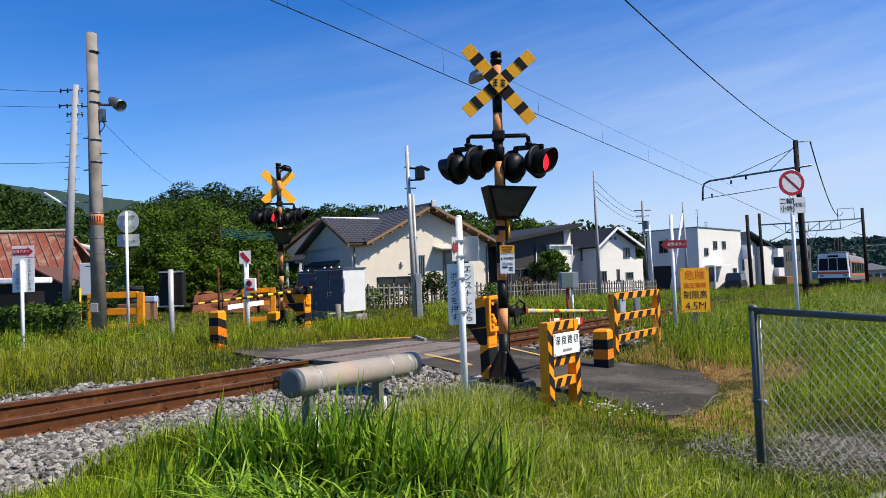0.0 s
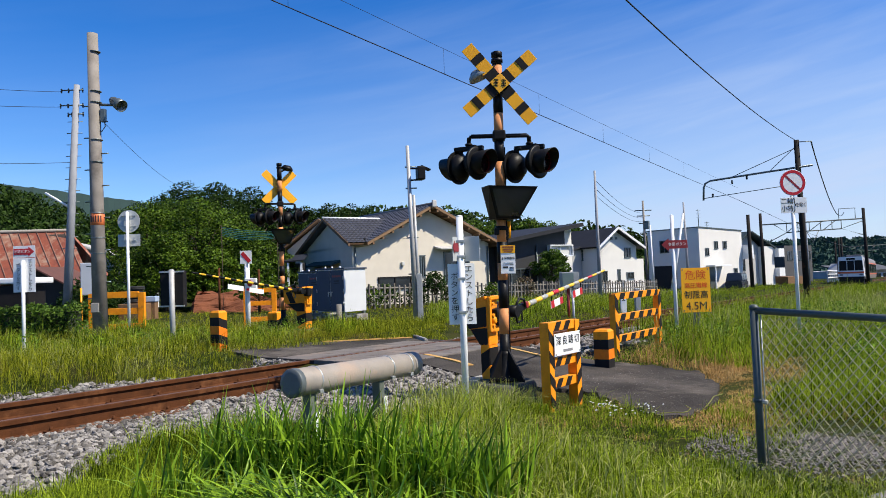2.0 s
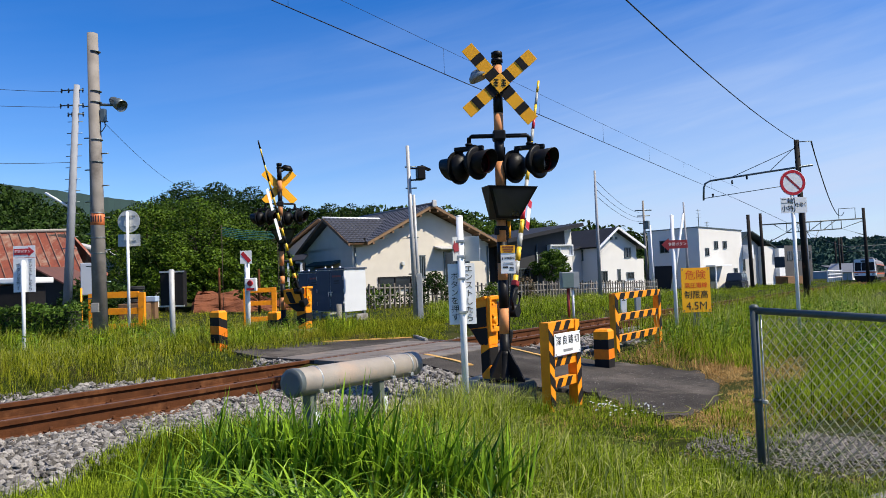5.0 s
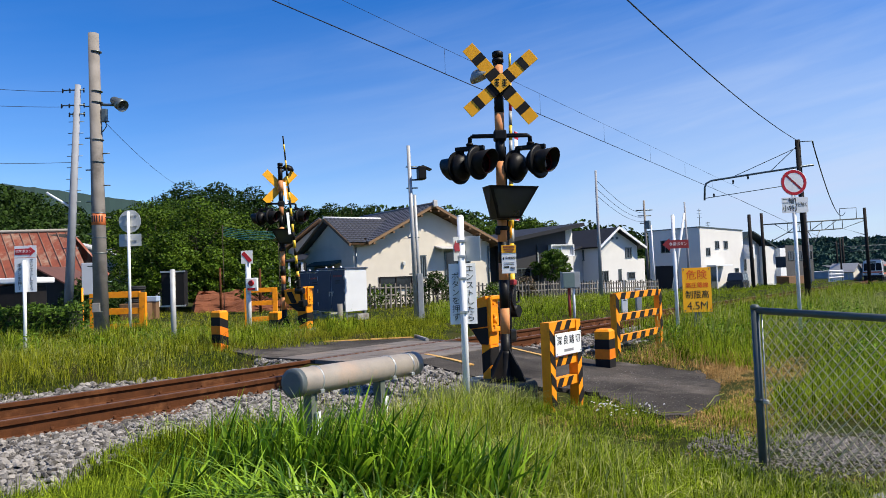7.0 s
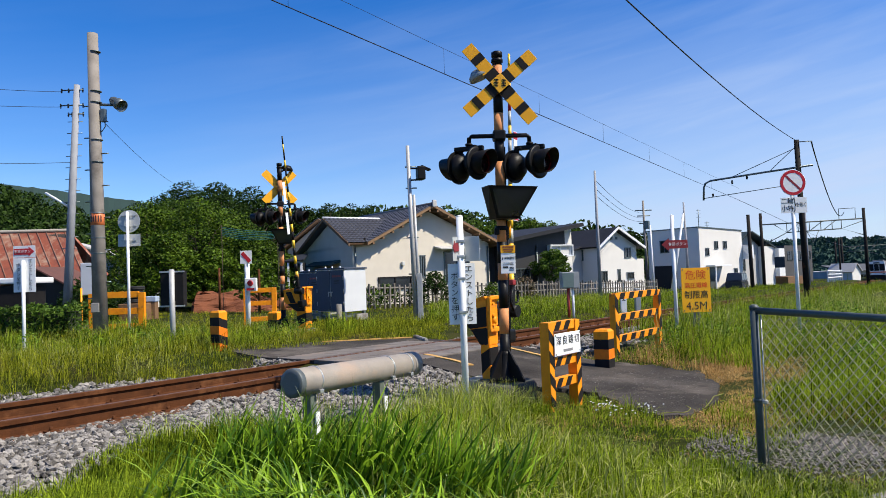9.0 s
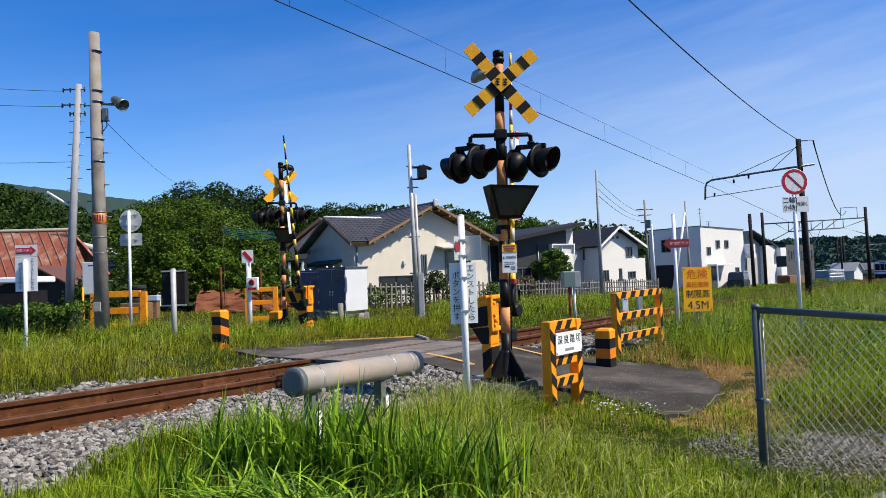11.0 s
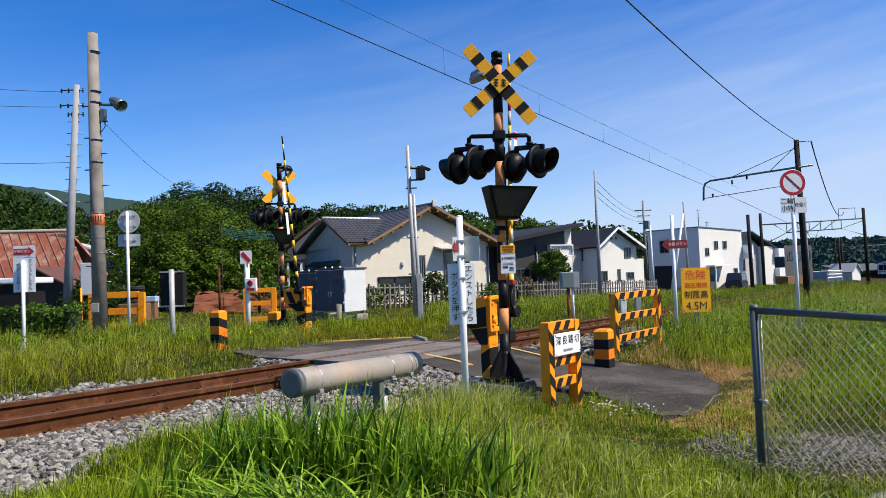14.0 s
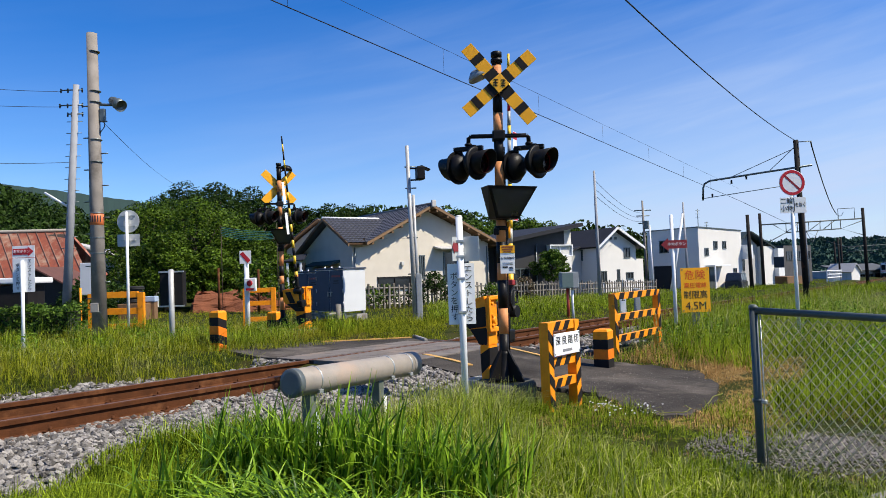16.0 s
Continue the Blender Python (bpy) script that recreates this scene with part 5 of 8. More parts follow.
# emergency button post
s8 = sign_pole(pose(11.84, 14.48, gz(11.84, 14.48), 0, 0, -55), 2.05, 0.065, "white emergency button post with red and white boxes", category="emergency button")
plate(s8, 0, -0.08, 1.93, 0.3, 0.34, SIGN_WHITE)
bm = B()
box(bm, (0, -0.088, 1.93), (0.3, 0.004, 0.1), m=Matrix.Translation((0, 0, 1.93)) @ Matrix.Rotation(radians(50), 4, "Y") @ Matrix.Translation((0, 0, -1.93)))
part("red_stripe", bm, RED, s8)
bm = B()
box(bm, (0.12, -0.1, 1.22), (0.3, 0.14, 0.34), bevel=0.02)
p = part("button_box", bm, WHITE, s8, "pale button box")
bm = B()
lathe(bm, [(0.075, 0), (0.075, 0.02), (0.05, 0.03)], 18, Matrix.Translation((0.12, -0.17, 1.26)) @ Matrix.Rotation(radians(90), 4, "X"))
box(bm, (0.12, -0.172, 1.1), (0.2, 0.006, 0.06))
part("button", bm, RED, p)

# ---- poles ----
def leaning(name, label, category, p0, p1, r0, r1, material, seg=20):
    g = thing(name, label, category)
    bm = B()
    tube(bm, p0, p1, r0, r1, seg)
    part("pole", bm, material, g)
    return g


cp = leaning("concrete_pole", "stained concrete pole with step bolts and a floodlight", "utility pole", (8.31, 15.15, -0.2), (8.27, 15.21, 7.17), 0.165, 0.112, POLE_CONCRETE, 28)
RT = Vector((0.574, -0.819, 0))
for z in (0.9, 2.2, 2.55, 3.1, 4.25, 4.75, 5.6, 5.85, 6.75):
    bm = B()
    r = 0.165 - 0.053 * (z + 0.2) / 7.4
    lathe(bm, [(r, -0.012), (r + 0.008, -0.009), (r + 0.008, 0.009), (r, 0.012)], 28, Matrix.Translation((8.295, 15.17, z)))
    part("band", bm, STEEL_DARK, cp)
for k in range(13):
    z = 1.2 + k * 0.36
    bm = B()
    c = Vector((8.295, 15.17, z))
    e = 1 if k % 2 else -1
    tube(bm, c + RT * e * 0.1, c + RT * e * 0.27, 0.014, seg=8)
    part("step_bolt", bm, STEEL_DARK, cp)
bm = B()
lathe(bm, [(0.142, -0.14), (0.146, -0.138), (0.144, 0.138), (0.14, 0.14)], 28, Matrix.Translation((8.295, 15.175, 2.97)))
p = part("orange_band", bm, mat("orange_plastic_band", (0.75, 0.2, 0.06), (0.6, 0.15, 0.05), rough=0.5), cp, "orange band with bars of writing")
for k in range(6):
    bm = B()
    a_ = radians(-52 + 21 * k)
    c = Vector((8.295, 15.175, 2.97)) + (RT * math.sin(a_) - Vector((0.819, 0.574, 0)) * math.cos(a_)) * 0.1445
    box(bm, tuple(c), (0.026, 0.006, 0.14), rz=-55 + math.degrees(a_))
    part("writing", bm, INK, p)
bm = B()
c = Vector((8.303, 15.16, 1.0)) - Vector((0.819, 0.574, 0)) * 0.155 - RT * 0.03
box(bm, tuple(c), (0.17, 0.03, 0.2), rz=-55, bevel=0.008)
part("pale_label", bm, CONCRETE, cp)
c = Vector((8.28, 15.2, 5.55))
bm = B()
pipe(bm, [c + RT * 0.12, c + RT * 0.42 + Vector((0, 0, -0.02))], 0.03)
box(bm, tuple(c + RT * 0.2 + Vector((0, 0, -0.25))), (0.12, 0.1, 0.3), rz=-55, bevel=0.02)
pipe(bm, [c + RT * 0.22 + Vector((0, 0, -0.3)), c + RT * 0.24 + Vector((0, 0, -0.5)), c + RT * 0.15 + Vector((0, 0, -0.62))], 0.012, 6)
part("lamp_bracket", bm, STEEL_DARK, cp)
bm = B()
lathe(bm, [(0.03, -0.18), (0.08, -0.16), (0.1, -0.1), (0.1, 0.02), (0.13, 0.05), (0.14, 0.2), (0.13, 0.2), (0.1, 0.08)], 20, Matrix.Translation(c + RT * 0.5 + Vector((0, 0, 0.03))) @ (RT * 0.8 - Vector((0.3, 0.25, 0)) + Vector((0, 0, -0.55))).to_track_quat("Z", "Y").to_matrix().to_4x4())
part("floodlight", bm, STEEL_DARK, cp)

up = leaning("utility_pole", "slim pale concrete utility pole with three insulator arms", "utility pole", (13.72, 27.5, -0.1), (14.04, 27.02, 9.4), 0.175, 0.11, PALE_POLE)
for z, w in ((9.2, 0.55), (8.6, 0.6), (8.25, 0.3)):
    c = Vector((14.0, 27.05, z))
    bm = B()
    pipe(bm, [c + RT * 0.3, c - RT * w], 0.028)
    part("cross_arm", bm, STEEL_DARK, up)
    for q in (-w, -w * 0.5, 0.28):
        bm = B()
        lathe(bm, [(0.015, -0.11), (0.035, -0.09), (0.02, -0.06), (0.04, -0.04), (0.02, 0.0), (0.035, 0.04), (0.015, 0.07)], 10, Matrix.Translation(c + RT * q))
        part("insulator", bm, BLACK, up)
for z in np.arange(3, 8, 0.45):
    f = (z + 0.1) / 9.5
    c = Vector((13.72 + 0.32 * f, 27.5 - 0.48 * f, z))
    bm = B()
    tube(bm, c - RT * 0.3, c + RT * 0.3, 0.015, seg=6)
    part("step_bolt", bm, STEEL_DARK, up)
bm = B()
pipe(bm, [(13.9, 27.3, 4.55), (13.3, 28.1, 5.2)], 0.05)
part("street_light", bm, WHITE, up, "pale street light arm")

sp = leaning("signal_mast", "galvanised steel mast with a hooded lamp and cable box", "mast", (16.71, 12.75, 0.0), (16.66, 12.82, 5.4), 0.075, 0.055, MAST_STEEL)
bm = B()
tube(bm, (16.79, 12.66, 0.0), (16.75, 12.71, 3.9), 0.045, seg=12)
part("second_pole", bm, MAST_STEEL, sp)
bm = B()
box(bm, (16.78, 12.63, 0.75), (0.17, 0.14, 1.5), rz=-55, bevel=0.02)
part("cable_cover", bm, MAST_STEEL, sp)
bm = B()
box(bm, (16.88, 12.52, 4.55), (0.24, 0.34, 0.4), rz=-40, bevel=0.03)
hexa(bm, [(16.98, 12.2, 4.62), (17.12, 12.4, 4.62), (16.95, 12.6, 4.72), (16.8, 12.4, 4.72)], [(16.98, 12.2, 4.66), (17.12, 12.4, 4.66), (16.95, 12.6, 4.78), (16.8, 12.4, 4.78)])
pipe(bm, [(16.68, 12.8, 4.7), (16.9, 12.5, 4.7)], 0.025)
pipe(bm, [(16.68, 12.8, 4.35), (16.9, 12.5, 4.35)], 0.025)
part("hooded_lamp", bm, BLACK, sp)
bm = B()
for z in (4.1, 4.75, 2.6, 1.5):
    pipe(bm, [Vector((16.68, 12.78, z)) - RT * 0.14, Vector((16.68, 12.78, z)) + RT * 0.2], 0.02)
part("clamp", bm, STEEL_DARK, sp)

leaning("steel_pole", "thin grey steel pole beyond the crossing", "utility pole", (37.95, 15.58, -0.5), (37.92, 15.6, 7.13), 0.12, 0.06, PALE_POLE)
leaning("steel_pole", "thin grey steel pole before the white house", "utility pole", (61.3, 17.1, -1), (61.2, 17.2, 6.94), 0.13, 0.07, PALE_POLE)
leaning("steel_pole", "thin grey stay pole leaning before the white house", "utility pole", (60.2, 18.3, -1), (61.2, 17.25, 6.0), 0.13, 0.1, WHITE)
u2 = leaning("utility_pole", "grey utility pole with cross arms behind the houses", "utility pole", (74.1, 25.0, -1), (74.0, 25.1, 8.66), 0.17, 0.1, POLE_CONCRETE)
bm = B()
for z, w in ((7.6, 0.9), (7.0, 0.7), (6.2, 0.5)):
    c = Vector((74.0, 25.1, z))
    tube(bm, c - RT * w, c + RT * w, 0.06, seg=8)
box(bm, (74.1, 24.8, 6.0), (0.5, 0.5, 0.9), bevel=0.05)
part("cross_arms", bm, STEEL_DARK, u2)

# ---- railway overhead line ----
pole1 = leaning("catenary_pole", "dark catenary pole with a bracket over the track", "catenary pole", (36.9, 4.82, -1.0), (36.84, 4.92, 7.25), 0.14, 0.115, DARK_POLE)
bm = B()
pipe(bm, [(36.8, 4.28, 5.97), (36.8, 6.5, 5.86), (36.8, 8.95, 5.72), (36.8, 9.2, 5.6), (36.8, 9.28, 5.4), (36.8, 9.32, 4.75)], 0.05, 10)
pipe(bm, [(36.8, 4.9, 6.9), (36.8, 7.9, 5.8)], 0.018, 6)
pipe(bm, [(36.8, 4.9, 7.0), (36.8, 6.2, 5.85)], 0.018, 6)
pipe(bm, [(36.8, 9.3, 4.85), (36.8, 5.0, 5.15)], 0.02, 6)
pipe(bm, [(36.8, 4.9, 7.15), (36.8, 4.25, 7.1), (36.8, 4.25, 6.9)], 0.025, 6)
part("bracket", bm, STEEL_DARK, pole1)
for y, z in ((7.9, 5.45), (8.85, 4.86), (7.2, 5.6)):
    bm = B()
    lathe(bm, [(0.02, 0), (0.06, 0.03), (0.03, 0.06), (0.06, 0.09), (0.03, 0.12), (0.06, 0.15), (0.02, 0.2)], 10, Matrix.Translation((36.8, y, z)))
    part("insulator", bm, BLACK, pole1)

portal = thing("catenary_portal", "dark steel lattice portal across the tracks", "catenary portal")
for p0, p1 in (((81.3, 14.7, -2), (81.2, 14.75, 6.8)), ((87.7, 5.5, -2), (87.6, 5.6, 7.0))):
    bm = B()
    tube(bm, p0, p1, 0.18, 0.15, 14)
    part("leg", bm, DARK_POLE, portal)
A, Bv = Vector((81.2, 14.75, 5.55)), Vector((87.6, 5.6, 5.85))
bm = B()
pipe(bm, [A, Bv], 0.07)
pipe(bm, [A.lerp(Bv, 0.25) - Vector((0, 0, 1.0)), A.lerp(Bv, 0.78) - Vector((0, 0, 0.95))], 0.06)
pipe(bm, [A - Vector((0, 0, 2.3)), A.lerp(Bv, 0.25) - Vector((0, 0, 1.0)), A.lerp(Bv, 0.12), A.lerp(Bv, 0.02)], 0.05)
pipe(bm, [Bv - Vector((0, 0, 1.8)), A.lerp(Bv, 0.78) - Vector((0, 0, 0.95)), Bv - Vector((0, 0, 0.2))], 0.05)
for u in (0.25, 0.36, 0.47, 0.58, 0.69, 0.78):
    pipe(bm, [A.lerp(Bv, u), A.lerp(Bv, u) - Vector((0, 0, 0.98))], 0.04)
for u in (0.25, 0.47, 0.6):
    pipe(bm, [A.lerp(Bv, u) - Vector((0, 0, 0.98)), A.lerp(Bv, u + 0.13)], 0.04)
for u, w in ((0.5, 0.06), (0.84, 0.08)):
    c = A.lerp(Bv, u)
    d = (Bv - A) * w
    zz = Vector((0, 0, 1.2))
    pipe(bm, [c - d, c - d + zz, c + d + zz, c + d], 0.04) if u > 0.8 else pipe(bm, [c - d - zz * 0.8, c - zz * 1.9, c + d - zz * 0.8], 0.04)
part("lattice_beam", bm, FENCE_PAINT, portal)
copy_thing(portal, pose(78, 0.6, -1.6))
leaning("steel_pole", "thin grey steel mast beyond the flat-roofed house", "utility pole", (85.8, 10.9, -2), (85.8, 11.0, 7.4), 0.1, 0.06, PALE_POLE)
leaning("catenary_pole", "dark wooden pole beside the white houses", "catenary pole", (64.5, 12.6, -2), (64.37, 12.68, 5.66), 0.17, 0.14, DARK_POLE)
for x, y, h, r in ((140, 12.5, 5.5, 0.2), (150, 3.0, 5.6, 0.2), (118, 3.2, 6.5, 0.12), (95, 13.5, 5.0, 0.1), (128, 11.8, 5.0, 0.16)):
    leaning("catenary_pole", "distant dark railway pole along the line", "catenary pole", (x, y, -3.5), (x, y, h), r, r * 0.8, DARK_POLE, 10)


def cable(name, label, a, b, sag, r, n=18):
    a, b = Vector(a), Vector(b)
    bm = B()
    pipe(bm, [a.lerp(b, i / n) - Vector((0, 0, sag * 4 * (i / n) * (1 - i / n))) for i in range(n + 1)], r, 5)
    return tagged(mesh_ob(name, bm, WIRE), label, "cable")


cable("contact_wire", "overhead contact wire above the track", (-30, 7.6, 6.62), (36.8, 7.6, 4.6), 0.0, 0.009)
cable("messenger_wire", "thin messenger wire above the contact wire", (-30, 7.6, 7.02), (36.8, 7.6, 5.2), 0.02, 0.004)
cable("contact_wire", "overhead contact wire running on along the line", (36.8, 7.6, 4.6), (84.4, 9.0, 3.6), 0.0, 0.012)
cable("contact_wire", "overhead contact wire far down the line", (84.4, 9.0, 3.6), (190, 7.6, 2.2), 0.3, 0.02)
for k in range(8):
    x = 3.05 + k * 4.05
    z = 6.62 - (x + 30) * 0.03024
    cable("dropper", "short dropper between overhead wires", (x, 7.6, z), (x, 7.6, z + 0.49), 0, 0.003, 2)
cable("feeder_wire", "black feeder cable to the catenary pole top", (2.0, 4.55, 7.2), (36.84, 4.9, 7.2), 0.5, 0.016, 24)
cable("feeder_wire", "black cable falling from the pole to the portal", (36.84, 4.3, 7.1), (86.2, 7.3, 6.6), 1.6, 0.03, 20)
cable("power_line", "thin power line at the utility pole", (13.7, 27.5, 9.15), (9.52, 26.11, 8.26), 0.03, 0.009)
cable("power_line", "thin power line at the utility pole", (13.7, 27.5, 8.55), (9.53, 26.14, 7.68), 0.03, 0.009)
cable("power_line", "thin power line low on the utility pole", (13.85, 27.2, 6.35), (9.54, 26.24, 5.72), 0.03, 0.009)
cable("power_line", "thin wire from the concrete pole to the trees", (8.4, 15.1, 5.2), (24.4, 34.8, 6.9), 0.3, 0.006)
for z in (6.6, 6.1, 5.7):
    cable("power_line", "thin house line between two poles", (37.92, 15.6, z), (74.0, 25.1, z + 0.7), 0.5, 0.014)


# ---- cabinets beside the track ----
def cabinet(m, w, d, h, label, legs=0.35):
    c = thing("relay_cabinet", label, "cabinet", m, "trackside cabinets")
    bm = B()
    box(bm, (w / 2, d / 2, legs + h / 2), (w, d, h), bevel=0.01)
    body = part("body", bm, CABINET_LIGHT, c)
    bm = B()
    box(bm, (w / 2, d / 2, legs + h + 0.025), (w + 0.08, d + 0.08, 0.05), bevel=0.012)
    part("roof_cap", bm, CABINET, c)
    for k in range(2 if d > 0.9 else 1):
        n = 2 if d > 0.9 else 1
        y0 = d * (k + 0.5) / n
        bm = B()
        box(bm, (-0.012, y0, legs + h / 2), (0.025, d / n - 0.03, h - 0.05), bevel=0.006)
        door = part("door", bm, CABINET, c)
        bm = B()
        box(bm, (-0.04, y0 + (d / n) * (0.4 if k == 0 else -0.4), legs + h * 0.42), (0.03, 0.03, 0.14), bevel=0.006)
        box(bm, (-0.045, y0 + (d / n) * (0.4 if k == 0 else -0.4) - 0.03, legs + h * 0.47), (0.02, 0.09, 0.03), bevel=0.006)
        part("handle", bm, STEEL, door)
        for q in (0.2, 0.5, 0.8):
            bm = B()
            tube(bm, (-0.03, y0 - (d / n) * (0.48 if k == 0 else -0.48), legs + h * q - 0.06), (-0.03, y0 - (d / n) * (0.48 if k == 0 else -0.48), legs + h * q + 0.06), 0.014, seg=8)
            part("hinge", bm, STEEL, door)
        if k == 0:
            bm = B()
            for i in range(5):
                box(bm, (-0.028, y0 - 0.16 + i * 0.08, legs + h * 0.84), (0.004, 0.055, 0.06))
            part("red_writing", bm, mat("worn_red_ink", (0.3, 0.06, 0.05), rough=0.6, bump=0), door)
            bm = B()
            box(bm, (-0.028, y0, legs + h * 0.73), (0.004, 0.2, 0.035))
            box(bm, (-0.028, y0, legs + h * 0.68), (0.004, 0.26, 0.025))
            part("black_writing", bm, INK, door)
    bm = B()
    box(bm, (w / 2, d / 2, legs / 2 + 0.02), (w * 0.92, d * 0.92, 0.08), bevel=0.01)
    for x in (0.07, w - 0.07):
        for y in (0.07, d - 0.07):
            box(bm, (x, y, legs / 2), (0.09, 0.09, legs), bevel=0.006)
    part("stand", bm, STEEL_DARK, c)
    bm = B()
    box(bm, (w * 0.75, -0.02 + d * 0.1, legs * 0.35), (w * 0.5, 0.3, legs * 0.7), bevel=0.01)
    part("plinth", bm, CONCRETE, c)
    bm = B()
    for y in (0.25, 0.6, 0.9):
        tube(bm, (0.1, min(y, d - 0.1), legs + h + 0.04), (0.1, min(y, d - 0.1), legs + h + 0.1), 0.035, 0.025, 10)
    part("roof_bolts", bm, WHITE, c)
    return c


cabinet(pose(16.22, 15.19, gz(16.2, 15.2) - 0.02, 0, 0, 0), 1.03, 1.19, 1.36, "trackside relay cabinet, doors coloured navy for shade, sunlit side white", legs=0.33)
cabinet(pose(16.75, 16.8, gz(16.6, 16.8) - 0.02, 0, 0, 0), 0.7, 1.0, 1.3, "second relay cabinet close behind, doors coloured navy for shade", legs=0.33)
bm = B()
tube(bm, (14.6, 13.9, -0.1), (14.6, 13.9, 0.72), 0.08, seg=10)
tagged(mesh_ob("timber_post", bm, GREY_WOOD), "short grey timber post before the cabinet", "post")

rb = thing("relay_box", "small grey relay box on red and white posts", "relay box", pose(21.50, 9.91, gz(21.4, 10.0) - 0.13, 0, 0, -52))
bm = B()
box(bm, (0, 0, 1.36), (0.6, 0.34, 0.54), bevel=0.02)
body = part("box_body", bm, PLASTIC_GREY, rb)
bm = B()
box(bm, (-0.08, -0.175, 1.36), (0.38, 0.014, 0.48), bevel=0.004)
part("door", bm, mat("green_grey_enamel", (0.14, 0.2, 0.19), rough=0.5), body)
bm = B()
tube(bm, (-0.06, 0, -0.2), (-0.05, 0, 1.2), 0.05, seg=12)
part("red_conduit", bm, mat("red_conduit_plastic", (0.4, 0.04, 0.02), rough=0.5), rb)
bm = B()
tube(bm, (0.1, 0, -0.2), (0.1, 0, 1.2), 0.045, seg=12)
part("white_post", bm, WHITE, rb)

for x, y, num in ((25.3, 9.5, True),):
    kp = thing("distance_post", "small white numbered trackside post", "marker post", pose(x, y, gz(x, y), 0, 0, -55))
    bm = B()
    box(bm, (0, 0, 0.35), (0.22, 0.12, 0.9), bevel=0.015)
    post = part("post", bm, WHITE, kp)
    lettering(post, "2", 0.3, Matrix.Translation((0, -0.066, 0.6)), INK)
bm = B()
box(bm, (26.0, 9.2, 0.0), (0.2, 0.2, 1.3), rz=-55, bevel=0.02)
tagged(mesh_ob("trackside_marker", bm, PLASTIC_GREY), "small grey trackside marker in the grass", "marker post")

# ---- chain-link fence ----
fence = thing("wire_fence", "galvanised chain-link fence with pipe posts", "fence")
P0, P1 = Vector((5.70, 1.115, 0)), Vector((5.19, -0.57, 0))
fd = (P1 - P0).normalized()
FL = (P1 - P0).length
zt0, zt1 = 1.10, 1.03
bm = B()
tube(bm, (P0.x, P0.y, -0.4), (P0.x, P0.y, zt0), 0.03, seg=16)
tube(bm, (P0.x, P0.y, 0.4), (P0.x, P0.y, 0.425), 0.036, seg=16)
lathe(bm, [(0.034, 0), (0.034, 0.02), (0.02, 0.035)], 14, Matrix.Translation((P0.x, P0.y, zt0)))
part("post", bm, FENCE_PAINT, fence)
bm = B()
tube(bm, (P1.x, P1.y, -0.4), (P1.x, P1.y, zt1), 0.03, seg=16)
part("post", bm, FENCE_PAINT, fence)
bm = B()
tube(bm, (P0.x, P0.y, zt0 - 0.01), (P1.x, P1.y, zt1 - 0.01), 0.026, seg=16)
part("top_rail", bm, FENCE_PAINT, fence)
bm = B()
tube(bm, P0 + fd * 0.05 + Vector((0, 0, -0.1)), P0 + fd * 0.05 + Vector((0, 0, 1.06)), 0.005, seg=6)
for z in (0.4, 0.41):
    tube(bm, P0 + Vector((0, 0, z)) - fd * 0.04, P0 + Vector((0, 0, z)) + fd * 0.07, 0.012, seg=8)
part("tension_bar", bm, STEEL, fence)
bm = B()
side = fd.cross(Vector((0, 0, 1))) * 0.0022
pitch, z0, z1 = 0.070, 0.0, 1.05
rise = pitch * 0.62
for s_ in (-1, 1):
    k = -30
    while k * pitch < FL + 2.4:
        pts = []
        for j in range(80):
            z = z0 + j * rise
            u = k * pitch + s_ * j * pitch / 2 + 0.05
            if z <= z1 and 0.05 <= u <= FL - 0.03:
                zz = z - 0.05 * u / FL
                pts.append(P0 + fd * u + Vector((0, 0, zz)) + side * s_ * (1 if j % 2 else -1))
        if len(pts) > 1:
            for p, q in zip(pts, pts[1:]):
                tube(bm, p, q, 0.0031, seg=4, caps=False)
        k += 1
part("chain_link_mesh", bm, mat("weathered_mesh_wire", (0.46, 0.43, 0.27), (0.28, 0.26, 0.15), 8, 0.7, 0.0, bump=0), fence)
bm = B()
box(bm, (5.3, 0.08, -0.13), (1.3, 0.5, 0.14), rz=-28, bevel=0.02)
tagged(mesh_ob("concrete_slab", bm, CONCRETE), "grey concrete slab at the foot of the wire fence", "slab")

for pts in (((7.35, 2.42), (7.5, 2.3), (7.52, 2.22), (7.62, 2.2)), ((7.62, 2.2), (7.8, 2.22), (7.95, 2.32)), ((7.9, 2.1), (8.3, 2.14), (8.7, 2.2), (8.95, 2.15))):
    bm = B()
    pipe(bm, [(x, y, zroad(x, y) + 0.012) for x, y in pts], 0.004, 5)
    tagged(mesh_ob("dry_stem", bm, SEED), "pale dry grass stem lying on the asphalt", "stem")

# ---- timber fence before the houses ----
tf = thing("timber_fence", "weathered timber picket fence with two rails before the houses", "fence")
fa, fb = Vector((24.84, 22.05, 0.2)), Vector((55.7, 18.05, -0.5))
bm = B()
box(bm, (0, 0, 0.3), (0.11, 0.07, 1.2), bevel=0.012)
first_post = part("fence_post", bm, GREY_WOOD, tf)
n = 92
for k in range(n):
    u = k / (n - 1)
    p = fa.lerp(fb, u)
    o = first_post if k == 0 else first_post.copy()
    if k:
        scene.collection.objects.link(o)
    o.matrix_basis = pose(p.x, p.y, p.z + 0.06 * math.sin(k * 2.3), 2 * math.sin(k * 1.7), 2 * math.sin(k * 3.1), 10 * math.sin(k))
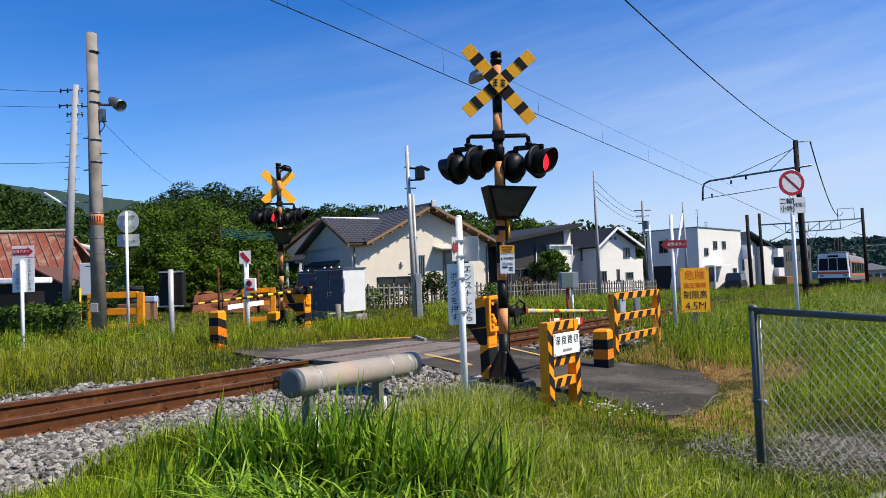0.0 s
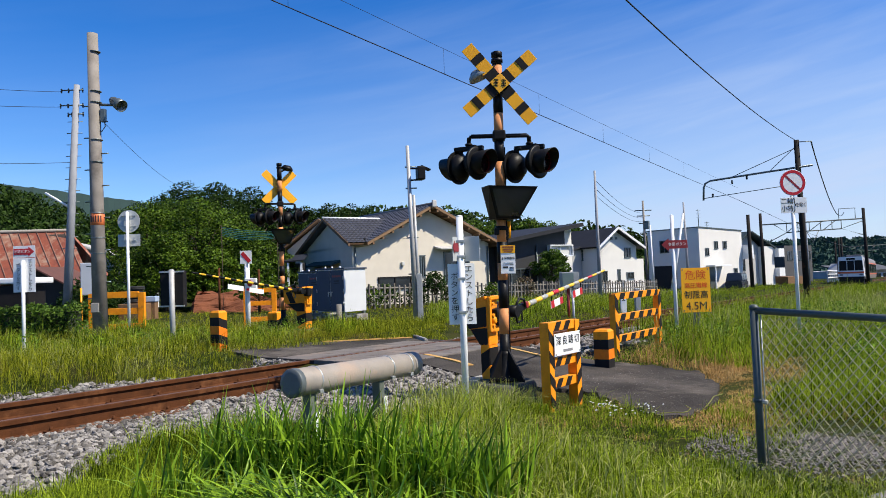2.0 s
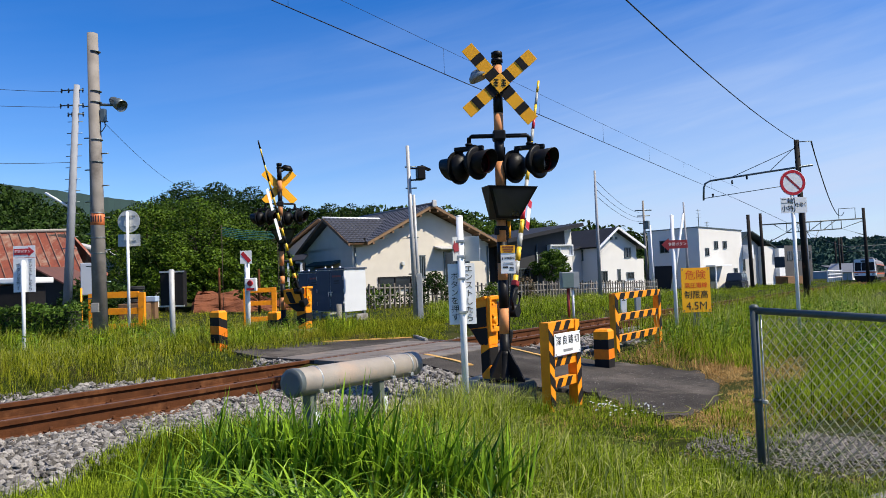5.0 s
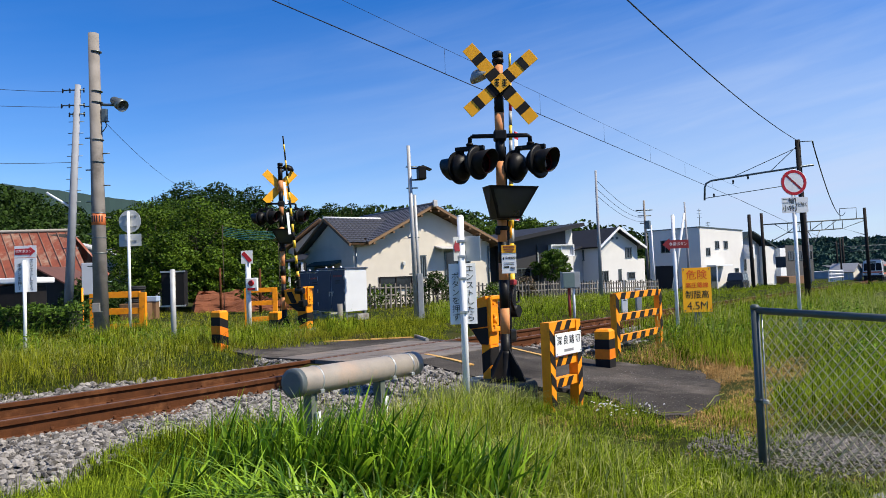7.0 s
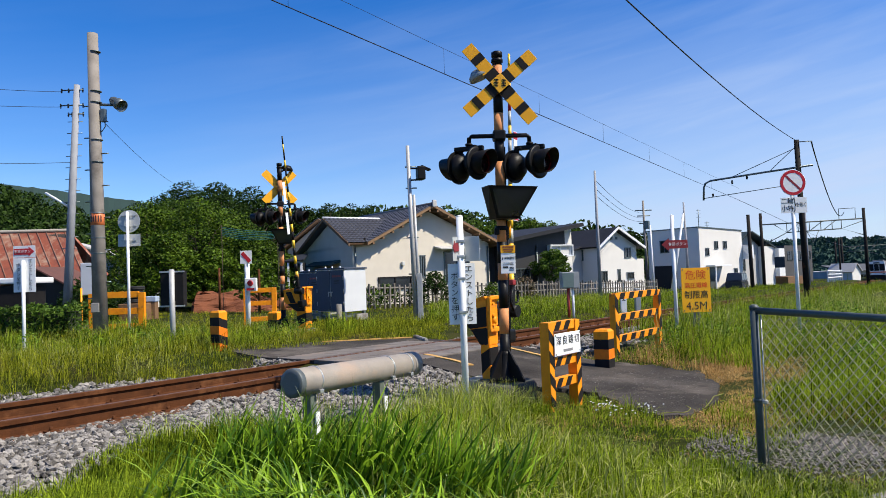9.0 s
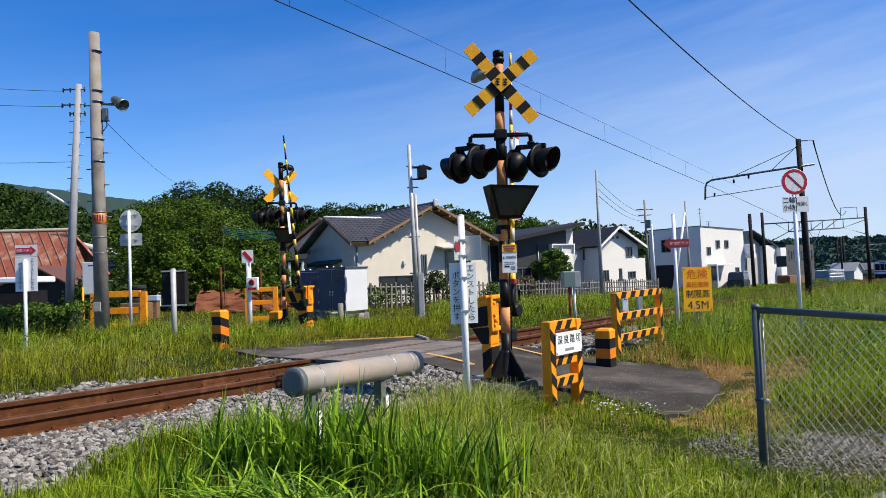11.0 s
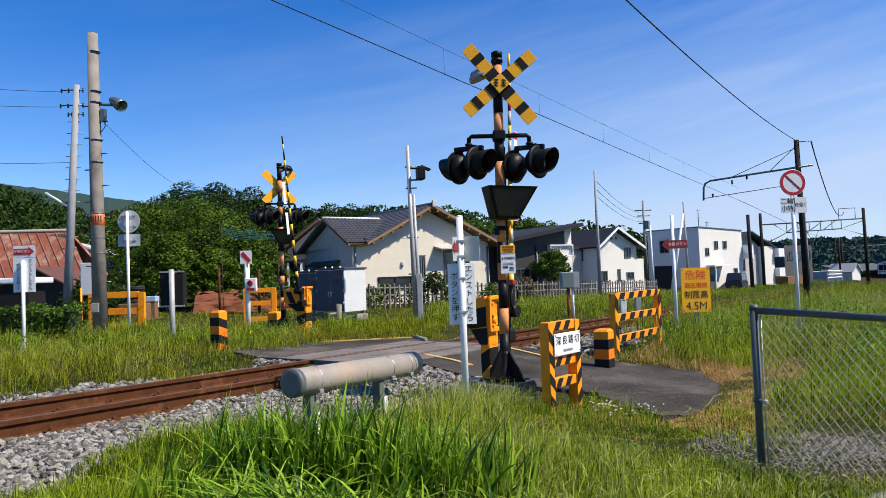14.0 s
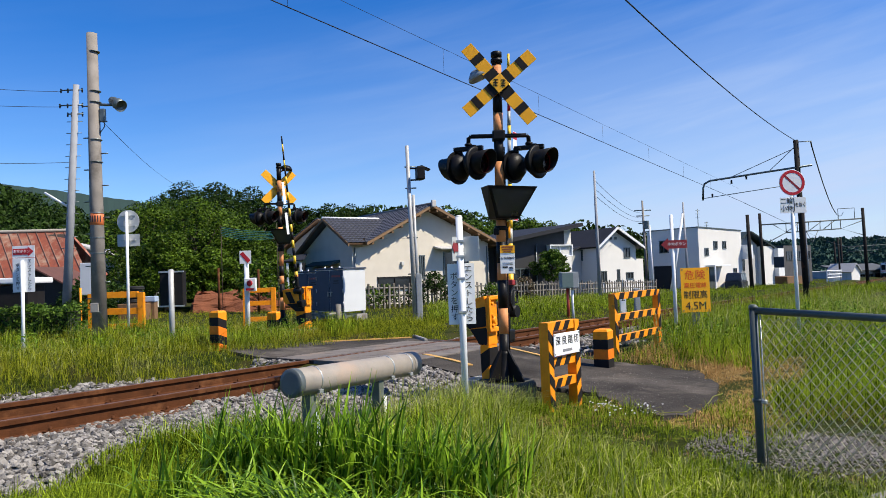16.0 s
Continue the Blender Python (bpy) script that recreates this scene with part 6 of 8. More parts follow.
for z in (0.35, 0.72):
    bm = B()
    pipe(bm, [fa.lerp(fb, k / 14) + Vector((0, 0.02, z + 0.02 * math.sin(k * 2))) for k in range(15)], 0.045, 6)
    part("fence_rail", bm, GREY_WOOD, tf)

# ---- houses ----
def window(parent, x, z, w, h, y=0.0, frame_mat=STEEL_DARK, face_x=False, curtain=False):
    """A framed window on the wall y = const, or on x = const with face_x."""
    t = Matrix.Translation((x, y, z)) if not face_x else Matrix.Translation((y, x, z)) @ Matrix.Rotation(radians(-90), 4, "Z")
    bm = B()
    for a, b, c, d in ((0, h / 2, w + 0.12, 0.07), (0, -h / 2, w + 0.12, 0.07), (-w / 2, 0, 0.07, h), (w / 2, 0, 0.07, h), (0, 0, 0.05, h)):
        box(bm, (a, -0.03, b), (c, 0.09, d), m=t)
    wd = part("window", bm, frame_mat, parent)
    bm = B()
    box(bm, (0, -0.012, 0), (w, 0.02, h), m=t)
    part("pane", bm, CURTAIN if curtain else PANE, wd)
    return wd


def wall_block(parent, pts, y0, y1, material, name="wall"):
    """A prism whose outline (x, z) runs from y0 to y1."""
    bm = B()
    a, b = [bm.verts.new((x, y0, z)) for x, z in pts], [bm.verts.new((x, y1, z)) for x, z in pts]
    bm.faces.new(a), bm.faces.new(b)
    for i in range(len(pts)):
        j = (i + 1) % len(pts)
        bm.faces.new((a[i], a[j], b[j], b[i]))
    return part(name, bm, material, parent)


def tiled(parent, o, u, v, nu, nv, material, name="roof", wave=0.055, step=0.045):
    """A roof sheet of rolled tiles: o a corner, u along the eaves, v up the slope."""
    o, u, v = Vector(o), Vector(u), Vector(v)
    nrm = u.cross(v).normalized()
    if nrm.z < 0:
        nrm = -nrm
    V, Fc = [], []
    cu, cv = nu * 4, nv * 2
    for j in range(cv + 1):
        for i in range(cu + 1):
            row = j // 2
            h = wave * math.sin(math.pi * ((i / 4) % 1)) + (step if j % 2 == 0 else 0) - 0.0
            w = (row + (0 if j % 2 == 0 else 0.96)) / nv
            V.append(tuple(o + u * (i / cu) + v * min(w, 1) + nrm * h))
    for j in range(cv):
        for i in range(cu):
            a = j * (cu + 1) + i
            Fc.append((a, a + 1, a + cu + 2, a + cu + 1))
    ob = soup(name, V, Fc, material, parent)
    return ob


def slab(parent, o, u, v, t, material, name="roof"):
    o, u, v = Vector(o), Vector(u), Vector(v)
    nrm = u.cross(v).normalized() * t
    if nrm.z < 0:
        nrm = -nrm
    bm = B()
    lo = [o, o + u, o + u + v, o + v]
    hexa(bm, [p - nrm for p in lo], lo)
    return part(name, bm, material, parent)


# cream house with grey tiles; local x along the sunlit gable wall, y away
h1 = thing("cream_house", "cream rendered house with a grey tiled gable roof", "house", pose(29.8, 27.18, 0, 0, 0, -21))
RX, RZ, EZ = 5.2, 5.72, 3.45
wall_block(h1, [(0, -0.6), (9.9, -0.6), (9.9, EZ - 0.05), (RX, RZ - 0.3), (0.7, EZ + 0.05), (0, EZ - 0.15)], 0.0, 9.0, CREAM)
bm = B()
a = [(0.0, 0.004, 3.3), (0.0, 7.2, 3.1), (0.0, 3.0, 4.85)]
b = [(1.6, 0.004, 3.3), (1.6, 7.2, 3.1), (1.6, 3.0, 4.85)]
av, bv = [bm.verts.new(p) for p in a], [bm.verts.new(p) for p in b]
bm.faces.new(av), bm.faces.new(bv)
for i in range(3):
    bm.faces.new((av[i], av[(i + 1) % 3], bv[(i + 1) % 3], bv[i]))
part("gable_wall", bm, CREAM, h1)
for e, x0 in ((-1, 0.6), (1, 10.65)):
    zE = EZ - 0.03 if e < 0 else EZ - 0.2
    uvec, vvec = (0, 9.8, 0), (RX - x0, 0, RZ - zE)
    slab(h1, (x0, -0.75, zE), uvec, vvec, 0.12, WOOD, "roof_deck")
    tiled(h1, (x0, -0.75, zE + 0.02), uvec, vvec, 34, 18, TILE)
    bm = B()
    hexa(bm, [(x0, -0.78, zE - 0.14), (RX, -0.78, RZ - 0.14), (RX, -0.68, RZ - 0.14), (x0, -0.68, zE - 0.14)], [(x0, -0.78, zE + 0.03), (RX, -0.78, RZ + 0.03), (RX, -0.68, RZ + 0.03), (x0, -0.68, zE + 0.03)])
    part("verge_board", bm, mat("light_brown_timber", (0.25, 0.145, 0.068), rough=0.7), h1)
    for k in range(7):
        f = (k + 0.6) / 7
        bm = B()
        box(bm, (x0 + (RX - x0) * f, -0.36, zE + (RZ - zE) * f - 0.22), (0.12, 0.8, 0.13))
        part("rafter_end", bm, WOOD, h1)
bm = B()
pipe(bm, [(RX, -0.8, RZ + 0.06), (RX, 9.1, RZ + 0.06)], 0.12, 10)
part("ridge", bm, TILE, h1)
bm = B()
box(bm, (RX, -0.85, RZ + 0.08), (0.3, 0.14, 0.42), bevel=0.05)
part("ridge_end_tile", bm, GREY_WALL, h1)
# wing roof
WE, WR, WL = 3.40, 5.12, -0.42
WS = (WR - WE) / 3.45
slab(h1, (WL, 0.02, WE + 0.47 * WS), (4.3, 0, 0), (0, 2.98, 2.98 * WS), 0.1, WOOD, "roof_deck")
tiled(h1, (WL, 0.02, WE + 0.02 + 0.47 * WS), (4.3, 0, 0), (0, 2.98, 2.98 * WS), 16, 11, TILE)
slab(h1, (WL, -0.45, WE), (1.15, 0, 0), (0, 0.46, 0.46 * WS), 0.1, WOOD, "roof_deck")
tiled(h1, (WL, -0.45, WE + 0.02), (1.15, 0, 0), (0, 0.46, 0.46 * WS), 4, 2, TILE)
slab(h1, (WL, 7.6, 3.1), (4.3, 0, 0), (0, -4.6, WR - 3.15), 0.1, TILE, "roof_deck")
bm = B()
pipe(bm, [(WL - 0.05, 3.0, WR + 0.05), (3.5, 3.0, WR + 0.05)], 0.07, 8)
part("ridge", bm, WHITE, h1, "pale ridge capping")
for y0, y1, z0 in ((-0.45, 3.0, WE), (7.6, 3.0, 3.1)):
    bm = B()
    hexa(bm, [(WL - 0.04, y0, z0 - 0.16), (WL - 0.04, y1, WR - 0.16), (WL + 0.04, y1, WR - 0.16), (WL + 0.04, y0, z0 - 0.16)], [(WL - 0.04, y0, z0 + 0.02), (WL - 0.04, y1, WR + 0.02), (WL + 0.04, y1, WR + 0.02), (WL + 0.04, y0, z0 + 0.02)])
    part("verge_board", bm, WOOD, h1)
bm = B()
pipe(bm, [(0.15, -0.06, 3.2), (0.15, -0.06, 0)], 0.05, 8)
pipe(bm, [(9.75, -0.06, 3.2), (9.75, -0.06, 0)], 0.05, 8)
part("downpipe", bm, STEEL_DARK, h1)
window(h1, 2.75, 1.05, 2.2, 0.7, frame_mat=BLACK_DULL)
window(h1, 7.3, 1.9, 1.9, 1.9)
window(h1, 4.75, 2.0, 0.28, 1.3)
bm = B()
hexa(bm, [(5.6, -0.85, 3.0), (8.6, -0.85, 3.0), (8.6, 0, 3.12), (5.6, 0, 3.12)], [(5.6, -0.85, 3.06), (8.6, -0.85, 3.06), (8.6, 0, 3.24), (5.6, 0, 3.24)])
part("awning", bm, GREY_WALL, h1)
bm = B()
hexa(bm, [(-0.7, 1.6, 2.2), (-0.7, 5.6, 2.2), (0, 5.6, 2.4), (0, 1.6, 2.4)], [(-0.7, 1.6, 2.3), (-0.7, 5.6, 2.3), (0, 5.6, 2.55), (0, 1.6, 2.55)])
part("awning", bm, mat("dark_green_awning", (0.03, 0.06, 0.055), rough=0.7), h1)
window(h1, 3.8, 1.2, 2.6, 1.5, y=0.0, face_x=True)
bm = B()
box(bm, (3.3, -0.08, 2.2), (0.18, 0.16, 0.24), bevel=0.03)
part("vent_hood", bm, CURTAIN, h1)

# tiled annex behind the wing, with a low dark lean-to
an = thing("tiled_annex", "low annex with a grey tiled roof beside the cream house", "house", pose(31.7, 34.9, 0, 0, 0, -55))
wall_block(an, [(0.1, -0.6), (5.0, -0.6), (5.0, 5.3), (2.4, 5.3), (0.1, 3.45)], 0.3, 5.0, CREAM)
slab(an, (-0.5, -0.3, 3.28), (0, 6, 0), (2.8, 0, 2.15), 0.1, WOOD, "roof_deck")
tiled(an, (-0.5, -0.3, 3.3), (0, 6, 0), (2.8, 0, 2.15), 20, 10, TILE)
lr = thing("garden_lean_to", "low dark lean-to roof on pale posts by the cream house", "shed", pose(27.0, 31.15, 0, 0, 0, -50))
slab(lr, (0, 0, 2.5), (2.0, 0, 0.12), (0, 2.4, 0.4), 0.08, SLATE)
wall_block(lr, [(0.1, -0.3), (1.9, -0.3), (1.9, 2.45), (0.1, 2.4)], 1.4, 2.3, DARK_WALL)
for x in (0.15, 1.1, 1.85):
    bm = B()
    box(bm, (x, 0.15, 1.1), (0.12, 0.12, 2.7))
    part("post", bm, WHITE, lr)
bm = B()
box(bm, (1.5, 1.2, 0.6), (0.6, 0.3, 1.5), bevel=0.02)
part("white_panel", bm, WHITE_WALL, lr)

# charcoal house with a single-pitch roof
h2 = thing("dark_house", "charcoal-clad house with a single-pitch metal roof", "house", pose(40.03, 22.93, -0.36, 0, 0, -21))
wall_block(h2, [(0, -1.0), (5.4, -1.0), (5.4, 4.75), (0, 3.85)], 0, 6.5, DARK_WALL)
wall_block(h2, [(-4.5, -1.0), (0.003, -1.0), (0.003, 3.6), (-4.5, 3.3)], 1.2, 6.5, DARK_WALL)
slab(h2, (-0.6, -0.9, 3.95), (7.0, 0, 1.15), (0, 8, 0), 0.26, SLATE)
slab(h2, (-5.2, 0.6, 3.5), (5.0, 0, 0.35), (0, 6.5, 0.5), 0.15, SLATE)
window(h2, 4.78, 3.18, 1.85, 0.66, y=-0.15, frame_mat=WHITE, curtain=True)
for a, b, c, d in ((4.78, 3.56, 2.16, 0.07), (4.78, 2.80, 2.16, 0.07), (3.735, 3.18, 0.07, 0.69), (5.825, 3.18, 0.07, 0.69)):
    bm = B()
    box(bm, (a, -0.16, b), (c, 0.4, d))
    part("white_surround", bm, WHITE, h2)
wall_block(h2, [(5.403, -1.0), (6.3, -1.0), (6.3, 4.75), (5.403, 4.7)], 0.25, 5, WHITE_WALL)
window(h2, 1.2, 1.2, 1.6, 1.6)
for x in (0.02, 2.6):
    bm = B()
    pipe(bm, [(x + 0.08, -0.06, 3.6), (x + 0.08, -0.06, -0.8)], 0.05, 8)
    part("downpipe", bm, STEEL_DARK, h2)

# white gabled house
h3 = thing("white_house", "white rendered house with a dark gable roof", "house", pose(56.84, 23.43, 0, 0, 0, -21))
PX, PZ = 2.05, 5.05
wall_block(h3, [(0, -1.5), (4.95, -1.5), (4.95, 3.42), (PX, PZ - 0.22), (0, 3.45)], 0, 7.5, WHITE_WALL)
for x0, z0 in ((-0.42, 3.36), (5.5, 3.28)):
    slab(h3, (x0, -0.6, z0), (0, 8.5, 0), (PX - x0, 0, PZ - z0), 0.16, SLATE)
    bm = B()
    hexa(bm, [(x0, -0.66, z0 - 0.18), (PX, -0.66, PZ - 0.18), (PX, -0.56, PZ - 0.18), (x0, -0.56, z0 - 0.18)], [(x0, -0.66, z0 + 0.03), (PX, -0.66, PZ + 0.03), (PX, -0.56, PZ + 0.03), (x0, -0.56, z0 + 0.03)])
    part("verge_board", bm, WHITE, h3)
for x, z, w, h in ((0.7, 0.75, 0.62, 0.95), (2.55, 0.8, 0.26, 1.05), (4.0, 0.75, 0.85, 0.55), (3.75, 2.8, 0.72, 0.85), (1.75, 4.1, 0.14, 0.16), (2.35, 4.1, 0.14, 0.16)):
    window(h3, x, z, w, h)
window(h3, 2.2, 2.7, 0.9, 0.9, y=0.0, face_x=True)
wall_block(h3, [(4.953, -1.5), (6.6, -1.5), (6.6, 2.25), (4.953, 2.25)], 0.6, 6, WHITE_WALL)
wall_block(h3, [(-3.4, -1.5), (-0.003, -1.5), (-0.003, 3.3), (-3.4, 2.4)], 1.9, 7, GREY_WALL)
slab(h3, (-3.9, 1.5, 2.4), (3.45, 0, 1.1), (0, 5.8, 0), 0.14, SLATE)
leaning("steel_pole", "slim white pole before the white gabled house", "utility pole", (58.7, 19.3, -1), (58.65, 19.35, 5.0), 0.1, 0.06, WHITE)

# white flat-roofed house
h4 = thing("flat_roofed_house", "white flat-roofed two-storey house, one side in shade", "house", pose(68.07, 17.85, 0, 0, 0, -21))
wall_block(h4, [(0, -2), (6.9, -2), (6.9, 4.75), (0, 5.05)], 0, 6.05, WHITE_WALL)
slab(h4, (-0.06, -0.06, 5.14), (7.0, 0, -0.3), (0, 6.2, 0), 0.1, STEEL_DARK)
for x, z in ((1.15, 2.7), (2.6, 3.35), (4.0, 3.35)):
    window(h4, x, z, 0.5, 0.7, frame_mat=STEEL_DARK)
window(h4, 5.6, 0.5, 0.5, 1.0)
window(h4, 4.0, 3.4, 1.0, 1.2, face_x=True)
bm = B()
box(bm, (2.2, -0.5, 1.35), (2.6, 1.0, 0.16), bevel=0.02)
box(bm, (1.0, -0.95, 0.2), (0.1, 0.1, 2.3))
part("porch_canopy", bm, WHITE, h4)
bm = B()
box(bm, (1.9, -0.02, 0.1), (1.0, 0.1, 2.2))
part("door", bm, STEEL_DARK, h4)
# Solid dark panel on the wall stands in for a carport's inner shade.
bm = B()
box(bm, (-0.02, 4.0, 0.3), (0.1, 2.6, 2.4))
part("carport_shade_panel", bm, INTERIOR_SHADE, h4)
bm = B()
box(bm, (7.2, -0.3, 2.6), (0.5, 1.2, 1.4), bevel=0.02)
part("balcony", bm, WHITE, h4)

for x, y, z, h in ((1.2, 0.8, 5.0, 1.9), (4.2, 2.0, 4.9, 0.9)):
    bm = B()
    tube(bm, (x, y, z - 0.2), (x, y, z + h), 0.035, seg=6)
    for q in (0.55, 0.75, 0.92):
        box(bm, (x, y, z + h * q), (0.7, 0.03, 0.03))
    part("aerial", bm, STEEL_DARK, h4)

GREEN_ROOF = mat("dark_green_roof", (0.035, 0.05, 0.045), (0.022, 0.033, 0.03), 2, 0.5, bump=0.1)
h5 = thing("grey_house", "grey and white house with a tiled roof behind", "house", pose(84.3, 18.4, 0, 0, 0, -21))
wall_block(h5, [(0, -2.5), (5.0, -2.5), (5.0, 3.6), (2.5, 5.0), (0, 3.6)], 0, 7, GREY_WALL)
wall_block(h5, [(5.003, -2.5), (7.0, -2.5), (7.0, 3.4), (5.003, 3.4)], -0.8, 5, WHITE_WALL)
slab(h5, (-0.5, -0.6, 3.4), (0, 8, 0), (3.0, 0, 1.75), 0.15, GREEN_ROOF)
slab(h5, (7.4, -1.0, 3.2), (0, 8, 0), (-4.9, 0, 1.95), 0.15, GREEN_ROOF)
for z in (0.3, 2.6):
    bm = B()
    box(bm, (7.6, -0.6, z), (1.2, 1.6, 1.0), bevel=0.02)
    part("balcony", bm, WHITE, h5)
window(h5, 1.6, 1.4, 1.2, 1.6)
h6 = thing("grey_apartment", "low grey flat building beyond the houses", "house", pose(118, 18.3, 0, 0, 0, -21))
wall_block(h6, [(0, -3), (8, -3), (8, 4.0), (0, 4.0)], 0, 8, mat("dark_grey_render", (0.075, 0.073, 0.075), (0.055, 0.054, 0.056), 1.2, 0.8))
for x, z in ((1.5, 2.4), (4.5, 2.4), (6.8, 2.4)):
    window(h6, x, z, 1.4, 1.4)
h7 = thing("storage_shed", "long low grey shed by the railway", "shed", pose(170, 15.5, -1.5, 0, 0, -18))
wall_block(h7, [(0, -4), (26, -4), (26, 0.6), (0, 0.6)], 0, 8, GREY_WALL)
slab(h7, (-0.5, -1, 0.5), (27, 0, 0), (0, 5, 1.4), 0.2, mat("grey_roof_sheet", (0.06, 0.063, 0.066), rough=0.7))
for k in range(6):
    window(h7, 2.5 + 4 * k, -1.2, 2.6, 1.6)
hut = thing("white_hut", "small white gabled hut by the railway", "hut", pose(138.5, 10.4, -2.4, 0, 0, -24))
wall_block(hut, [(-1.3, -1), (1.3, -1), (1.3, 1.9), (0, 3.1), (-1.3, 1.9)], 0, 4, WHITE_WALL)
for e in (-1, 1):
    slab(hut, (e * 1.6, -0.3, 1.75), (0, 4.6, 0), (-e * 1.6, 0, 1.5), 0.1, mat("pale_hut_roof", (0.42, 0.42, 0.42), rough=0.6) if e < 0 else bpy.data.materials["pale_hut_roof"])
wf = thing("white_rail_fence", "white railing beside the far track", "fence")
for k in range(8):
    bm = B()
    x = 105 + k * 2.6
    box(bm, (x, 11.2, -1.2), (0.15, 0.15, 2.4))
    part("post", bm, WHITE, wf)
for z in (-0.9, -0.45, 0.0):
    bm = B()
    tube(bm, (105, 11.2, z + 0.05), (123.2, 11.2, z - 0.25), 0.09, seg=6)
    part("rail", bm, WHITE, wf)
bm = B()
hexa(bm, [(91.3, 13.9, -2.5), (94.6, 12.3, -2.5), (96, 14, -2.5), (92.7, 15.6, -2.5)], [(91.3, 13.9, -0.3), (94.6, 12.3, -0.3), (96, 14, -0.3), (92.7, 15.6, -0.3)])
tagged(mesh_ob("timber_screen", bm, WOOD), "brown timber shed beside the railway", "shed")

# parked van before the white house
van = thing("parked_van", "dark blue box-shaped van parked by the white house", "van", pose(70.4, 15.15, -1.2, 0, 0, 2))
bm = B()
hexa(bm, [(-1.7, -0.75, 0.3), (1.7, -0.75, 0.3), (1.7, 0.75, 0.3), (-1.7, 0.75, 0.3)], [(-1.7, -0.75, 1.05), (1.7, -0.75, 1.05), (1.7, 0.75, 1.05), (-1.7, 0.75, 1.05)])
bmesh.ops.bevel(bm, geom=bm.edges[:], offset=0.08, segments=2, affect="EDGES")
part("body", bm, CAR_PAINT, van)
bm = B()
hexa(bm, [(-1.6, -0.72, 1.02), (1.6, -0.72, 1.02), (1.6, 0.72, 1.02), (-1.6, 0.72, 1.02)], [(-1.2, -0.62, 1.8), (1.5, -0.62, 1.8), (1.5, 0.62, 1.8), (-1.2, 0.62, 1.8)])
bmesh.ops.bevel(bm, geom=bm.edges[:], offset=0.06, segments=2, affect="EDGES")
part("cabin", bm, CAR_PAINT, van)
for x0, x1 in ((-1.35, -0.5), (-0.4, 0.5), (0.6, 1.4)):
    bm = B()
    hexa(bm, [(x0, -0.74, 1.1), (x1, -0.74, 1.1), (x1, -0.7, 1.1), (x0, -0.7, 1.1)], [(x0 + 0.1, -0.66, 1.65), (x1, -0.66, 1.65), (x1, -0.62, 1.65), (x0 + 0.1, -0.62, 1.65)])
    part("side_window", bm, PANE, van)
bm = B()
hexa(bm, [(-1.62, -0.62, 1.1), (-1.62, 0.62, 1.1), (-1.57, 0.62, 1.1), (-1.57, -0.62, 1.1)], [(-1.28, -0.55, 1.7), (-1.28, 0.55, 1.7), (-1.23, 0.55, 1.7), (-1.23, -0.55, 1.7)])
part("windscreen", bm, PANE, van)
for x in (-1.1, 1.1):
    for y in (-0.72, 0.72):
        bm = B()
        tube(bm, (x, y - 0.09, 0.3), (x, y + 0.09, 0.3), 0.3, seg=18)
        wheel = part("wheel", bm, RUBBER, van)
        bm = B()
        tube(bm, (x, y - 0.1, 0.3), (x, y + 0.1, 0.3), 0.17, seg=14)
        part("rim", bm, STEEL, wheel)

# shed with a rusty tin roof, and low buildings behind it
sh = thing("rusty_shed", "old shed with a rusty red tin roof and dark walls", "shed")
ra, ea, eb = Vector((17.4, 34.5, 4.25)), Vector((16.9, 31.6, 1.75)), Vector((8.0, 44.0, 1.9))
rb_ = ra + eb - ea
slab(sh, ea, eb - ea, ra - ea, 0.06, RUSTY_TIN)
for k in range(34):
    u = (k + 0.5) / 34
    bm = B()
    pipe(bm, [ea.lerp(eb, u) + Vector((0, 0, 0.03)), ra.lerp(rb_, u) + Vector((0, 0, 0.02))], 0.024, 6)
    part("roof_seam", bm, mat("grey_roof_seam", (0.24, 0.13, 0.09), (0.16, 0.08, 0.055), rough=0.75) if k == 0 else bpy.data.materials["grey_roof_seam"], sh)
bm = B()
pipe(bm, [ra + Vector((0, 0, 0.05)), rb_ + Vector((0, 0, 0.03))], 0.08, 8)
part("ridge", bm, mat("ash_ridge", (0.3, 0.27, 0.24), rough=0.8), sh)
bm = B()
hexa(bm, [(16.7, 32.2, -0.4), (8.2, 44.3, -0.4), (8.7, 46.6, -0.4), (17.3, 34.4, -0.4)], [(16.7, 32.2, 1.85), (8.2, 44.3, 2.0), (8.7, 46.6, 4.2), (17.3, 34.4, 4.1)])
part("wall", bm, mat("dark_shed_boards", (0.05, 0.038, 0.03), rough=0.85), sh)
bm = B()
hexa(bm, [(17.4, 34.5, 4.2), (18.6, 33.2, 2.0), (18.2, 35.2, 2.0), (17.4, 34.7, 4.2)], [(17.5, 34.6, 4.3), (18.7, 33.3, 2.1), (18.3, 35.3, 2.1), (17.5, 34.8, 4.3)])
part("hip", bm, RUSTY_TIN, sh)
lt = thing("lean_to", "lean-to with a low gabled rusty roof", "shed", pose(14.2, 31.0, -0.3, 0, 0, -55))
# Dark block below the roof gives the lean-to's shaded interior as colour.
wall_block(lt, [(-2.0, 0), (2.0, 0), (2.0, 1.5), (0.1, 2.55), (-2.0, 1.5)], 0, 3, mat("lean_to_inner_shade", (0.035, 0.028, 0.024), rough=0.85))
